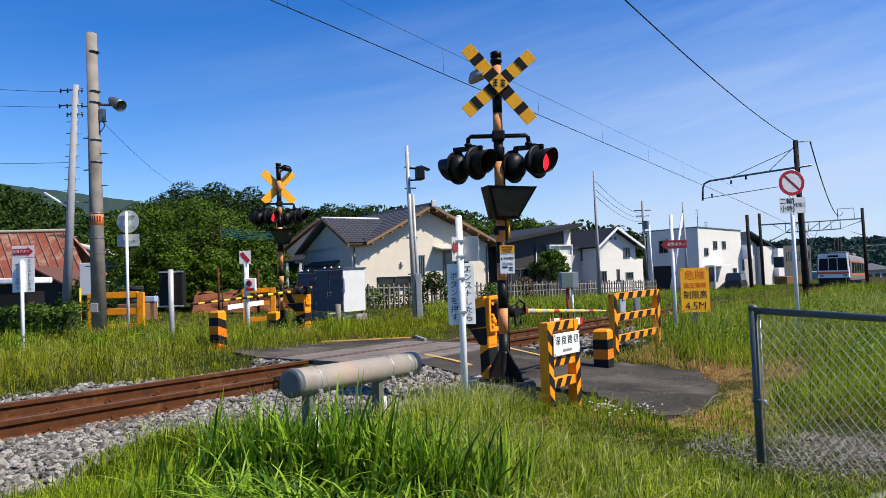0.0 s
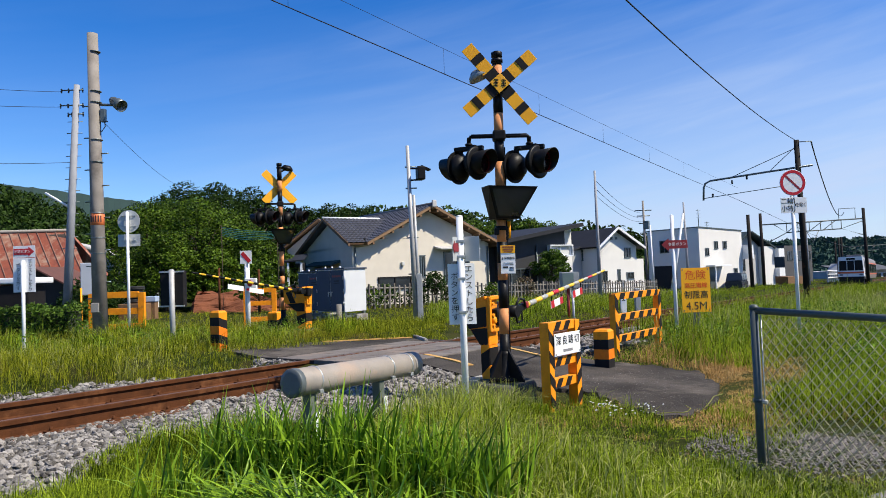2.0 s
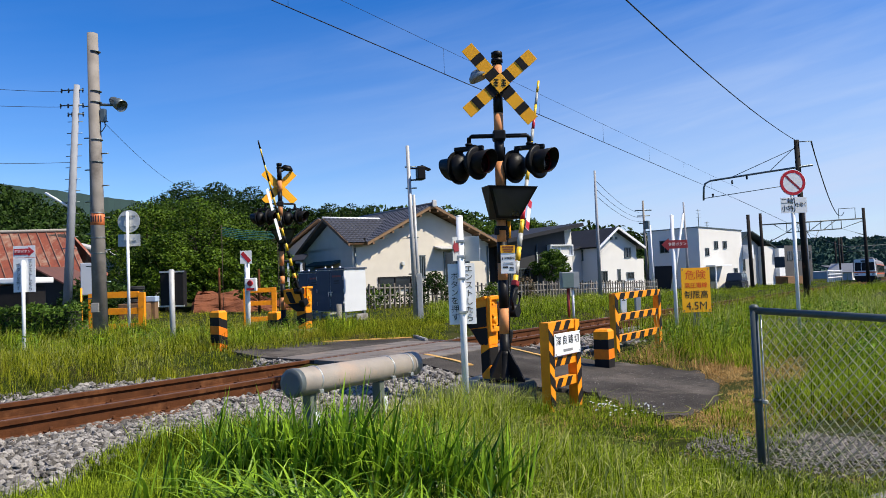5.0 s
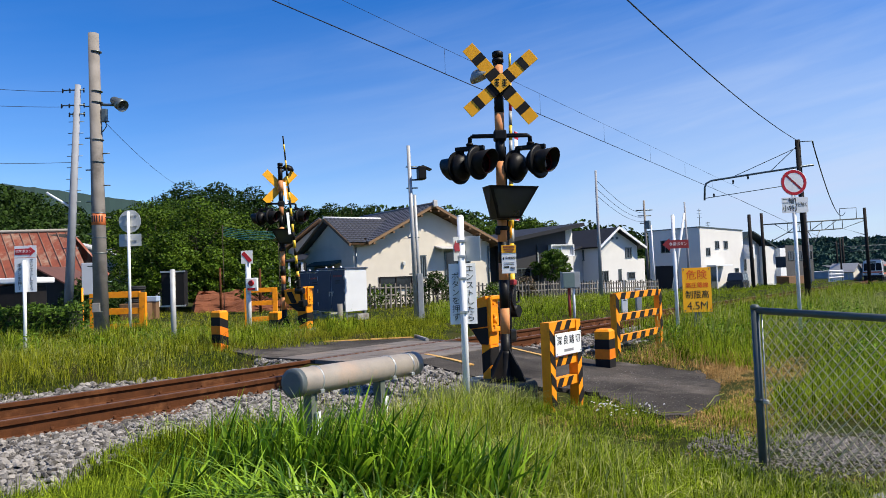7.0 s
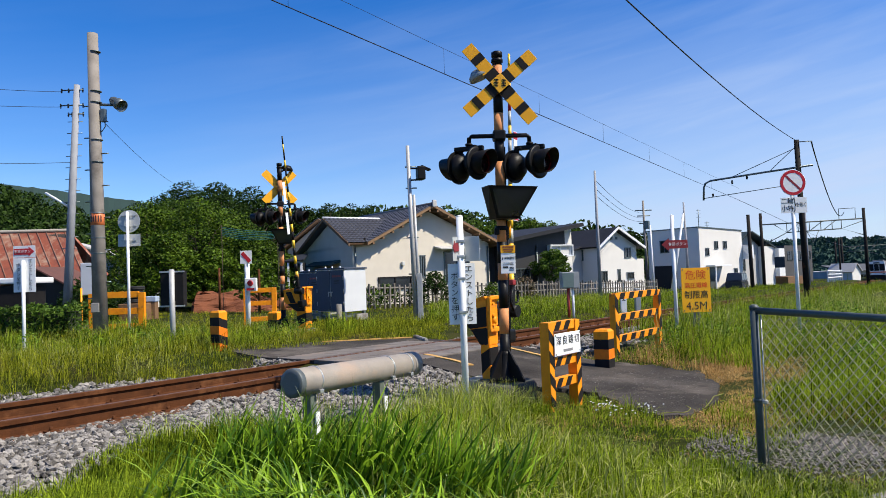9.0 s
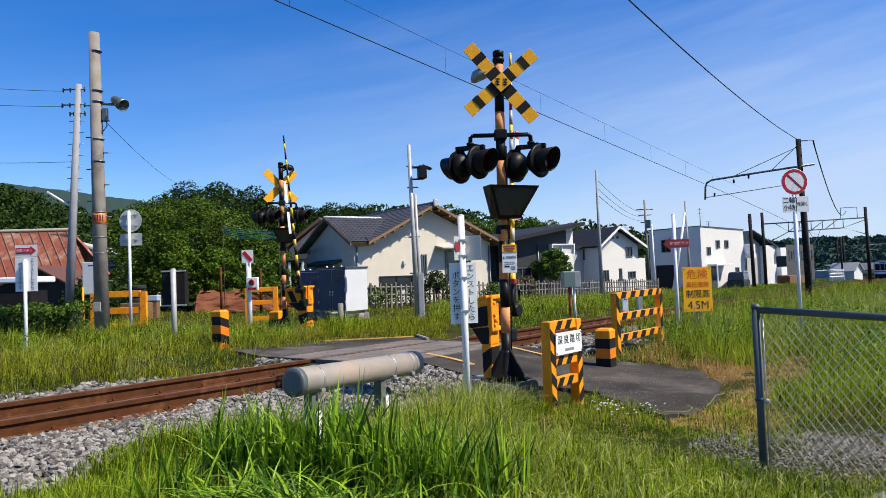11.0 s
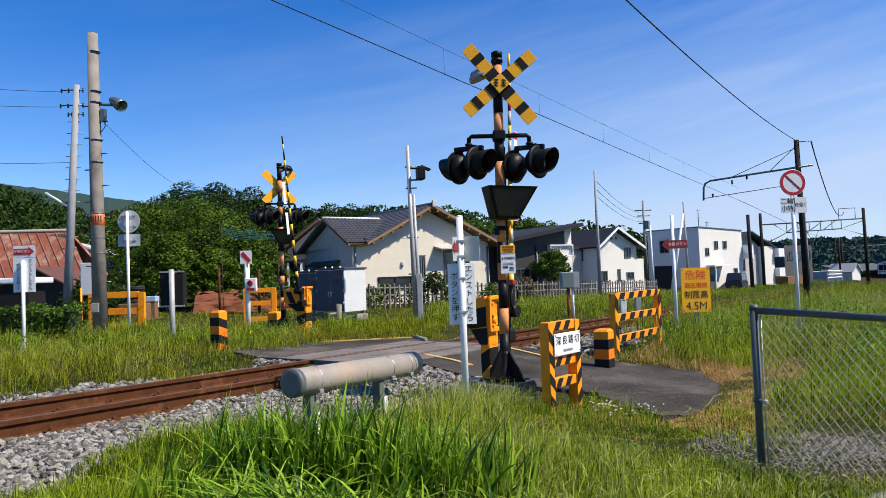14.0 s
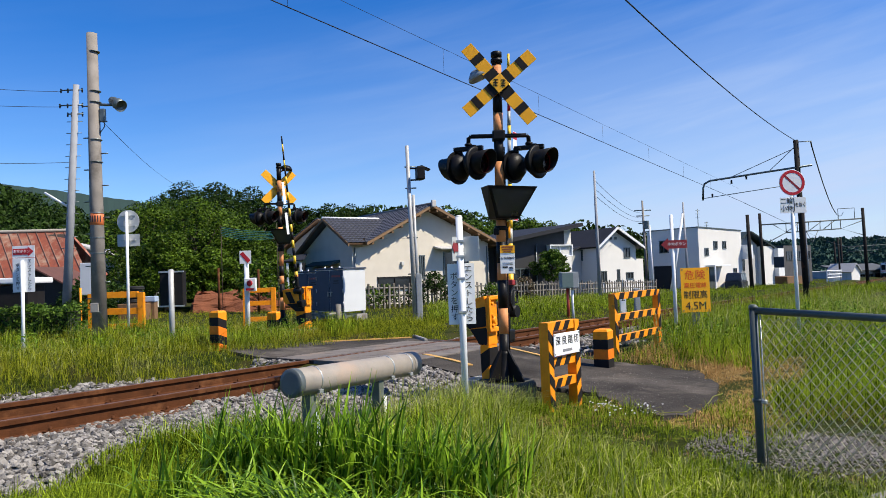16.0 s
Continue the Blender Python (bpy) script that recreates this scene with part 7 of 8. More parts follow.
slab(lt, (-2.4, -0.4, 1.42), (0, 3, 0), (2.5, 0, 1.3), 0.06, mat("brown_roof_sheet", (0.13, 0.05, 0.035), (0.08, 0.035, 0.028), 3, 0.8) if "brown_roof_sheet" not in bpy.data.materials else bpy.data.materials["brown_roof_sheet"])
slab(lt, (2.6, -0.4, 1.35), (0, 3, 0), (-2.5, 0, 1.37), 0.06, mat("brown_roof_sheet", (0.13, 0.05, 0.035), (0.08, 0.035, 0.028), 3, 0.8) if "brown_roof_sheet" not in bpy.data.materials else bpy.data.materials["brown_roof_sheet"])
kt = thing("white_truck", "small white truck partly hidden by the hedge", "truck", pose(10.95, 25.10, 0.38, 0, 0, -55))
bm = B()
box(bm, (0, 0, 1.38), (1.75, 1.2, 0.2), bevel=0.05)
part("bed", bm, WHITE, kt)
bm = B()
box(bm, (-0.1, 0, 0.6), (1.5, 1.0, 1.24), bevel=0.05)
part("chassis", bm, BLACK_DULL, kt)

wb = thing("white_building", "small white building with a grey roof behind the pole", "house", pose(19.5, 45.0, 0, 0, 0, -40))
wall_block(wb, [(-2, -1), (7, -1), (7, 2.9), (2.5, 4.3), (-2, 2.9)], 0, 8, WHITE_WALL)
slab(wb, (-2.8, -0.6, 2.6), (0, 9, 0), (5.3, 0, 1.9), 0.12, GREY_WALL)
slab(wb, (7.8, -0.6, 2.6), (0, 9, 0), (-5.3, 0, 1.9), 0.12, GREY_WALL)
window(wb, 1.0, 1.2, 1.6, 1.2)
ac = thing("meter_box", "pale grey meter box on a stand near the pole", "box", pose(11.5, 21.5, gz(11.5, 21.5) + 0.22, 0, 0, -55))
bm = B()
box(bm, (0, 0, 1.35), (0.5, 0.3, 1.0), bevel=0.02)
part("box_body", bm, CABINET_LIGHT, ac)
bm = B()
box(bm, (0, 0, 0.3), (0.1, 0.1, 1.2))
part("stand", bm, STEEL_DARK, ac)
bm = B()
tube(bm, (10.2, 19.6, 0), (10.2, 19.6, 1.45), 0.03, seg=8)
tagged(mesh_ob("yellow_stake", bm, YELLOW), "thin yellow stake by the guard frame", "stake")


# ---- trees ----
def leaf_cloud(rng, lobes, n, size):
    """Leaf quads scattered in the outer part of several lobes (centre, radii)."""
    w = np.array([r[0] * r[1] + r[1] * r[2] for _, r in lobes])
    pick = rng.choice(len(lobes), n, p=w / w.sum())
    C, R = np.array([c for c, _ in lobes])[pick], np.array([r for _, r in lobes])[pick]
    d = rng.normal(size=(n, 3))
    d /= np.linalg.norm(d, axis=1)[:, None]
    p = C + d * R * (rng.uniform(0.45, 1, (n, 1)) ** 0.4) * (1 + 0.06 * rng.normal(size=(n, 1)))
    t = rng.normal(size=(n, 3))
    t[:, 2] *= 0.6
    t /= np.linalg.norm(t, axis=1)[:, None]
    b = np.cross(t, d + 0.7 * rng.normal(size=(n, 3)))
    b /= np.linalg.norm(b, axis=1)[:, None] + 1e-9
    s = size * rng.uniform(0.6, 1.3, (n, 1))
    V = np.stack([p - t * s, p - b * s * 0.45, p + t * s, p + b * s * 0.45], 1).reshape(-1, 3)
    F_ = (np.arange(n) * 4)[:, None] + np.arange(4)
    return V, F_


def tree(x, y, h, spread, n, size, material, seed, label, z=None, trunk=0.3, clumps=34):
    """A tapered trunk with limbs, each limb ending in a clump of leaves; a looser inner mass closes the crown."""
    rng = np.random.default_rng(seed)
    t = thing("tree", label, "tree", pose(x, y, (gz(x, y) if z is None else z)), "trees")
    bm = B()
    top = h * 0.6
    tube(bm, (0, 0, -0.3), (0, 0, h * 0.3), 0.045 * h * 0.6, 0.03 * h * 0.6, 10)
    tube(bm, (0, 0, h * 0.3), (0.1, 0.05, top), 0.03 * h * 0.6, 0.01 * h, 8)
    lobes = [((0, 0, h * 0.6), (spread * 0.62, spread * 0.62, h * 0.3))]
    for k in range(clumps):
        a = k * 2.4 + rng.uniform(-0.3, 0.3)
        q = (k + 0.5) / clumps
        zz = h * (trunk + (0.9 - trunk) * q)
        rr = spread * (1 - 0.82 * q ** 2.4) * rng.uniform(0.62, 0.95)
        p = (math.cos(a) * rr, math.sin(a) * rr, zz)
        tube(bm, (0, 0, max(0.15 * h, zz * 0.6)), p, 0.010 * h, 0.003 * h, 5)
        e = spread * rng.uniform(0.20, 0.33)
        lobes.append((p, (e, e, e * rng.uniform(0.6, 0.85))))
    part("trunk", bm, BARK, t)
    V, F_ = leaf_cloud(rng, lobes, n, size)
    soup("crown", V.tolist(), F_.tolist(), material, t)
    return t


for k, (x, y, h) in enumerate(((24.2, 38.6, 6.6), (27.6, 40.8, 7.4), (25.4, 35.3, 6.7), (22.0, 33.5, 4.4), (28.2, 36.4, 6.3), (27.7, 33.7, 4.7), (27.9, 31.9, 3.8), (24.0, 32.2, 3.5), (30.2, 37.5, 5.2))):
    tree(x, y, h, h * 0.5, 19000, 0.085, LEAF, 100 + k, "broad green leafy tree in the grove behind the track", trunk=0.2)
for k, (x, y, h) in enumerate(((45.8, 65.3, 12.7), (45.9, 60.0, 12.3), (49.7, 59.8, 11.9), (41.2, 63.2, 10.6), (36.0, 62.0, 8.8), (52.5, 62, 10.4), (58.6, 64.4, 11.0), (63.8, 65.8, 11.8), (65.5, 63.4, 11.6), (70.9, 64.4, 12.4), (76.0, 65.8, 12.4), (55.5, 66, 10.8))):
    tree(x, y, h * 1.04, h * 0.42, 14000, 0.155, LEAF_DARK, 140 + k, "dark green tree on the wooded rise", trunk=0.2)
for k, (x, y, h) in enumerate(((76.0, 48.4, 9.9), (77.8, 45.7, 9.2), (75.7, 40.1, 9.2), (77.0, 38.2, 8.7), (79, 36.3, 8.2))):
    tree(x, y, h, h * 0.4, 7000, 0.17, LEAF, 160 + k, "green tree above the dark house roof", trunk=0.2)
tree(42.28, 20.7, 3.35, 1.35, 4500, 0.09, HEDGE, 180, "pruned garden tree before the charcoal house", trunk=0.5, clumps=16)
tree(29.2, 21.0, 1.9, 0.7, 1300, 0.07, LEAF_DARK, 181, "small clipped garden pine by the fence", trunk=0.45)
tree(27.0, 22.4, 1.2, 0.7, 1000, 0.07, LEAF, 182, "low garden shrub by the fence", trunk=0.2)
tree(38.4, 20.75, 1.5, 0.9, 1200, 0.08, mat("reddish_shrub", (0.12, 0.07, 0.03), (0.05, 0.06, 0.02), 1, 0.6, bump=0, island=1.0), 183, "reddish garden shrub by the fence", trunk=0.15)
tree(21.5, 25.5, 2.6, 1.1, 1800, 0.1, LEAF, 184, "young leafy tree beside the cream house", trunk=0.3)
for k, (x, y) in enumerate(((28.3, 21.6), (25.6, 22.3), (30.6, 20.8), (33, 19.8))):
    tree(x, y, 1.1, 0.8, 900, 0.07, LEAF if k % 2 else LEAF_DARK, 190 + k, "low garden bush along the timber fence", trunk=0.15)


def weeds(n, area, keep, tall, leaves, size, seed, label):
    """Leafy weeds, each a loose mound of small leaves."""
    rng = np.random.default_rng(seed)
    xs, ys = area(n, rng)
    ok = keep(xs, ys)
    lobes = [((x, y, float(ground_z(x, y)) + 0.4 * q), (0.5 * q, 0.5 * q, 0.6 * q)) for x, y, q in zip(xs[ok], ys[ok], rng.uniform(0.5, 1.0, int(ok.sum())) * tall)]
    V, F_ = leaf_cloud(rng, lobes, leaves * len(lobes), size)
    return tagged(soup("weeds", V.tolist(), F_.tolist(), WEED), label, "weeds", kind="stuff")


weeds(150, lambda n, r: view_xy(n, r, 12, 26, 0.28, 0.72), lambda x, y: clear(x, y) & ~bare(x, y) & (y < 5.0) & (x > 14), 0.75, 110, 0.035, 401, "leafy green weeds among the tall grass")
weeds(70, lambda n, r: view_xy(n, r, 12.6, 17, -0.62, -0.1), lambda x, y: clear(x, y) & (y > 11.2), 0.45, 90, 0.026, 402, "leafy weeds round the posts behind the track")
weeds(60, lambda n, r: (r.uniform(10.5, 15.5, n), r.uniform(-0.6, 1.1, n)), lambda x, y: ~bare(x, y), 0.6, 110, 0.03, 403, "leafy weeds behind the wire fence")


def hedge(a, b, h, d, n, seed, label):
    rng = np.random.default_rng(seed)
    a, b = np.array(a), np.array(b)
    t = thing("hedge", label, "hedge")
    u = rng.uniform(0, 1, n)
    base = a + (b - a) * u[:, None]
    side_ = np.array([-(b - a)[1], (b - a)[0]]) / np.linalg.norm(b - a)
    v = rng.uniform(-1, 1, n)
    zz = rng.uniform(0, 1, n)
    face_ = rng.integers(0, 3, n)
    v = np.where(face_ == 0, -1 + 0.15 * rng.normal(size=n), v)
    zz = np.where(face_ == 1, 1 + 0.06 * rng.normal(size=n), zz)
    p = np.stack([base[:, 0] + side_[0] * v * d / 2, base[:, 1] + side_[1] * v * d / 2, ground_z(base[:, 0], base[:, 1]) + zz * h * (1 + 0.08 * np.sin(u * 40))], -1)
    tt = rng.normal(size=(n, 3))
    tt /= np.linalg.norm(tt, axis=1)[:, None]
    bb = np.cross(tt, rng.normal(size=(n, 3)))
    bb /= np.linalg.norm(bb, axis=1)[:, None] + 1e-9
    s = 0.045 * rng.uniform(0.6, 1.3, (n, 1))
    V = np.stack([p - tt * s, p - bb * s * 0.5, p + tt * s, p + bb * s * 0.5], 1).reshape(-1, 3)
    soup("leaves", V.tolist(), ((np.arange(n) * 4)[:, None] + np.arange(4)).tolist(), HEDGE, t)
    bm = B()
    c = (a + b) / 2
    box(bm, (c[0], c[1], gz(c[0], c[1]) + h * 0.42), (float(np.linalg.norm(b - a)) * 0.93, d * 0.7, h * 0.85), rz=math.degrees(math.atan2((b - a)[1], (b - a)[0])))
    part("core", bm, mat("hedge_twigs", (0.02, 0.028, 0.01), rough=0.9), t)
    return t


hedge((4.6, 23.0), (8.9, 16.9), 0.76, 0.9, 14000, 201, "clipped green hedge beside the track")

for x, y, h in ((19.4, 25.6, 2.1), (20.6, 24.4, 2.0)):
    bm = B()
    tube(bm, (x, y, -0.1), (x, y, h), 0.05, seg=8)
    tagged(mesh_ob("rusty_post", bm, RUST), "thin rusty steel post before the trees", "post")

for k, (x, y, h) in enumerate(((15.9, 28.0, 1.6), (14.6, 27.6, 1.7), (14.3, 26.2, 1.0))):
    tree(x, y, h, h * 0.75, 2200, 0.075, LEAF_DARK, 210 + k, "dense dark shrub before the red earth bank", trunk=0.12)
for k in range(4):
    bm = B()
    rng_ = [(0.25 + 0.085 * math.cos(a), 0.09 * math.sin(a)) for a in np.linspace(0, 2 * math.pi, 9)]
    lathe(bm, rng_, 18, Matrix.Translation((15.69 + 0.05 * math.sin(k * 2), 25.95 + 0.05 * math.cos(k), gz(15.69, 25.95) + 0.75 + 0.17 * k)))
    tagged(mesh_ob("tyre", bm, RUBBER), "old black tyre in a stack before the trees", "tyre", group="stacked tyres")

bm = B()
box(bm, (16.27, 25.82, gz(16.3, 25.8) + 0.82), (0.5, 0.4, 0.22), rz=-55, bevel=0.03)
bs = B()
box(bs, (16.27, 25.82, gz(16.3, 25.8) + 0.31), (0.42, 0.35, 0.84), rz=-55, bevel=0.02)
tagged(mesh_ob("timber_crate", bs, WOOD), "brown timber crate with a pale sheet on it", "crate")
tagged(mesh_ob("folded_sheet", bm, mat("pale_blue_sheet", (0.4, 0.48, 0.6), (0.3, 0.37, 0.5), 4, 0.6)), "folded pale blue sheet on a crate beside the tyres", "sheet")

bm = B()
box(bm, (15.69, 25.95, gz(15.69, 25.95) + 0.3), (1.0, 1.0, 0.72), rz=-55, bevel=0.03)
tagged(mesh_ob("timber_crate", bm, WOOD), "brown timber crate under the stacked tyres", "crate")

for x, y in ((19.7, 25.75), (21.15, 23.75)):
    bm = B()
    tube(bm, (x, y, -0.1), (x, y, 4.0), 0.014, seg=8)
    tagged(mesh_ob("net_pole", bm, BARK), "thin dark pole holding a garden net", "pole")
for k in range(6):
    cable("garden_net_line", "teal line of a garden net before the trees", (19.7, 25.75, 3.92 - 0.07 * k), (21.15, 23.75, 3.62 - 0.05 * k), 0.06 + 0.02 * k, 0.011, 10).data.materials[0] = bpy.data.materials.get("teal_net") or mat("teal_net", (0.03, 0.16, 0.17), rough=0.4, bump=0)
bm = B()
hexa(bm, [(12.2, 9.42, 0.06), (11.42, 8.52, 0.07), (11.48, 8.47, 0.07), (12.26, 9.37, 0.06)], [(12.2, 9.42, 0.15), (11.42, 8.52, 0.16), (11.48, 8.47, 0.16), (12.26, 9.37, 0.15)])
bmesh.ops.bevel(bm, geom=bm.edges[:], offset=0.015, segments=2, affect="EDGES")
tagged(mesh_ob("concrete_kerb", bm, CONCRETE), "white concrete kerb post lying beside the crossing", "kerb")

# red earth bank under the grove
bm = B()
hexa(bm, [(20.6, 29.3, -0.3), (25.0, 25.0, -0.3), (27.0, 28.0, -0.3), (22.4, 32.3, -0.3)], [(21.4, 30.2, 0.85), (25.2, 26.2, 0.7), (26.4, 27.4, 0.9), (22.4, 31.4, 1.0)])
bmesh.ops.subdivide_edges(bm, edges=bm.edges[:], cuts=14, use_grid_fill=True)
for v in bm.verts:
    v.co += Vector((0, 0, 1)) * (0.4 * noise.noise(v.co * 0.9) + 0.16 * noise.noise(v.co * 3.1)) + Vector((1, 1, 0)) * (0.2 * noise.noise(v.co * 1.7) + 0.12 * noise.noise(v.co * 4.3))
tagged(mesh_ob("earth_bank", bm, RED_SOIL), "bare red earth bank below the trees", "earth bank", kind="structure")


# ---- distance ----
def wooded_ridge(name, crest, depth, n, crown, seed, material, leaf_size, label, m=80):
    """A ridge with a crest line of (x, y, z) and crowns scattered down its near slope."""
    rng = np.random.default_rng(seed)
    cr = np.array(crest, float)
    u = np.linspace(0, 1, len(cr))
    back = np.array([0.819, 0.574, 0])
    bm = B()
    rows = []
    for f, dz in ((0, 0.97), (-0.35, 0.7), (-0.7, 0.35), (-1.0, -0.05)):
        rows.append([bm.verts.new((p[0] + back[0] * depth * f, p[1] + back[1] * depth * f, -3.5 + (p[2] + 3.5) * dz - crown * 0.5)) for p in cr])
    rows.insert(0, [bm.verts.new((p[0] + back[0] * depth, p[1] + back[1] * depth, -6)) for p in cr])
    for a, b in zip(rows, rows[1:]):
        for i in range(len(cr) - 1):
            bm.faces.new((a[i], a[i + 1], b[i + 1], b[i]))
    ob = mesh_ob(name, bm, material)
    tagged(ob, label, "hill", kind="structure")
    q = rng.uniform(0, 1, n)
    f = rng.uniform(0, 1, n) ** 1.3
    C = np.stack([np.interp(q, u, cr[:, k]) for k in range(3)], -1)
    top = C[:, 2].copy()
    C -= back * depth * f[:, None]
    C[:, 2] = -3.5 + (top + 3.5) * (1 - f) - crown * 0.35 + rng.normal(0, crown * 0.12, n)
    d = rng.normal(size=(n, m, 3))
    d /= np.linalg.norm(d, axis=2)[..., None]
    d[..., 2] = np.abs(d[..., 2])
    R = crown * rng.uniform(0.5, 1.0, (n, 1, 1)) * np.array((1, 1, 0.9))
    p = (C[:, None] + d * R).reshape(-1, 3)
    k = len(p)
    t = rng.normal(size=(k, 3))
    t /= np.linalg.norm(t, axis=1)[:, None]
    b = np.cross(t, d.reshape(-1, 3) + 0.5 * rng.normal(size=(k, 3)))
    b /= np.linalg.norm(b, axis=1)[:, None] + 1e-9
    s = leaf_size * rng.uniform(0.6, 1.4, (k, 1))
    V = np.stack([p - t * s, p - b * s * 0.6, p + t * s, p + b * s * 0.6], 1).reshape(-1, 3)
    w = soup("woodland", V.tolist(), ((np.arange(k) * 4)[:, None] + np.arange(4)).tolist(), material)
    tagged(w, label + ", crowns of many trees", "woodland", kind="stuff")


wooded_ridge("wooded_hill", ((45, 205, 29), (60, 172, 26.5), (68, 164, 23.5), (74, 156, 20), (80, 147, 16), (92, 140, 12), (108, 130, 12), (125, 120, 12)), 70, 1200, 3.8, 301, LEAF_DARK, 0.36, "dark wooded hillside behind the shed")
wooded_ridge("wooded_hill", ((70, 78, 9), (80, 72, 11), (92, 68, 11.5), (105, 66, 11.5), (118, 62, 11), (135, 56, 10), (150, 50, 8)), 14, 420, 3.0, 302, LEAF_DARK, 0.4, "wooded rise behind the houses")
wooded_ridge("wooded_hill", ((300, 95, 5), (318, 70, 8), (328, 55, 9), (340, 37, 9.6), (350, 22, 9.0), (360, 8, 8.2), (372, -15, 6), (385, -45, 4)), 60, 1500, 2.4, 303, FOREST, 1.5, "low wooded hill beyond the station", 40)


def far_range(name, crest, material, label):
    bm = B()
    n = 60
    xs = np.linspace(0, 1, n)
    u = np.linspace(0, 1, len(crest))
    pts = [tuple(np.interp(v, u, [c[k] for c in crest]) for k in range(3)) for v in xs]
    top = [bm.verts.new((p[0], p[1], p[2] + 3 * noise.noise(Vector((i * 0.6, 0, 0))))) for i, p in enumerate(pts)]
    mid = [bm.verts.new((p[0] * 0.85, p[1] * 0.85, p[2] * 0.45)) for p in pts]
    low = [bm.verts.new((p[0] * 0.7, p[1] * 0.7, -8)) for p in pts]
    for a, b in ((top, mid), (mid, low)):
        for i in range(n - 1):
            bm.faces.new((a[i], a[i + 1], b[i + 1], b[i]))
    tagged(mesh_ob(name, bm, material), label, "mountain", kind="structure")


far_range("backdrop_mountain", ((380, 1500, 205), (545, 1314, 187), (600, 1234, 172), (674, 1130, 150), (760, 1040, 120), (860, 960, 80)), MOUNTAIN, "hazy green mountain in the distance")
far_range("backdrop_mountain", ((2480, 330, 20), (2540, 180, 45), (2570, 60, 60), (2600, -60, 66), (2620, -200, 50)), FAR_BLUE, "far mountain coloured pale blue for haze")


# ---- train ----
def train_car(m, parent, cab):
    car = new("train_car")
    car.parent = parent
    car.matrix_basis = m
    bm = B()
    sec = [(-1.4, 1.0), (-1.44, 1.3), (-1.44, 2.9), (-1.32, 3.35), (-0.9, 3.6), (0.9, 3.6), (1.32, 3.35), (1.44, 2.9), (1.44, 1.3), (1.4, 1.0)]
    a, b = [bm.verts.new((0, y, z)) for y, z in sec], [bm.verts.new((19.6, y, z)) for y, z in sec]
    bm.faces.new(a), bm.faces.new(b)
    for i in range(len(sec)):
        j = (i + 1) % len(sec)
        bm.faces.new((a[i], a[j], b[j], b[i]))
    mesh_ob("body", bm, TRAIN_BODY, car)
    for y in (-1.452, 1.452):
        bm = B()
        box(bm, (9.8, y, 1.55), (19.5, 0.02, 0.16))
        box(bm, (9.8, y, 2.85), (19.5, 0.02, 0.12))
        mesh_ob("side_stripe", bm, TRAIN_ORANGE, car)
        for k in range(6):
            bm = B()
            box(bm, (2.6 + k * 3.0, y * 1.003, 2.22), (2.4, 0.02, 1.06), bevel=0.008)
            mesh_ob("side_window", bm, PANE, car)
    bm = B()
    for x in (2.8, 16.8):
        box(bm, (x, 0, 0.55), (3.2, 2.0, 0.7), bevel=0.05)
    box(bm, (9.8, 0, 0.75), (8, 2.2, 0.5), bevel=0.05)
    mesh_ob("underframe", bm, BLACK_DULL, car)
    bm = B()
    box(bm, (6, 0, 3.75), (3.5, 1.6, 0.34), bevel=0.08)
    box(bm, (14, 0, 3.75), (3.5, 1.6, 0.34), bevel=0.08)
    mesh_ob("roof_unit", bm, TRAIN_BODY, car)
    if cab:
        bm = B()
        hexa(bm, [(-0.3, -1.32, 1.28), (0.02, -1.42, 1.28), (0.02, 1.42, 1.28), (-0.3, 1.32, 1.28)], [(-0.08, -1.15, 3.62), (0.02, -1.3, 3.58), (0.02, 1.3, 3.58), (-0.08, 1.15, 3.62)])
        front = mesh_ob("cab_front", bm, TRAIN_WHITE, car)
        for y0, y1 in ((-1.22, -0.4), (-0.33, 0.37), (0.44, 1.22)):
            bm = B()
            hexa(bm, [(-0.248, y0, 2.0), (-0.2, y0, 2.0), (-0.2, y1, 2.0), (-0.248, y1, 2.0)], [(-0.139, y0 * 0.96, 3.17), (-0.09, y0 * 0.96, 3.17), (-0.09, y1 * 0.96, 3.17), (-0.139, y1 * 0.96, 3.17)])
            mesh_ob("windscreen", bm, BLACK_DULL, front)
        bm = B()
        box(bm, (-0.262, 0, 1.75), (0.05, 2.66, 0.2))
        mesh_ob("front_stripe", bm, TRAIN_ORANGE, front)
        bm = B()
        box(bm, (-0.13, 0, 3.36), (0.06, 0.9, 0.2))
        mesh_ob("destination_panel", bm, BLACK_DULL, front)
        for y in (-1.0, 1.0):
            bm = B()
            box(bm, (-0.28, y, 1.5), (0.06, 0.34, 0.16), bevel=0.02)
            mesh_ob("headlight", bm, STEEL_DARK, front)
        bm = B()
        box(bm, (-0.14, 0, 0.78), (0.3, 2.5, 0.98), bevel=0.05)
        mesh_ob("skirt", bm, BLACK_DULL, front)
    return car


train = thing("train", "silver commuter train with orange stripes moving away", "train")
train_car(Matrix(), train, True)

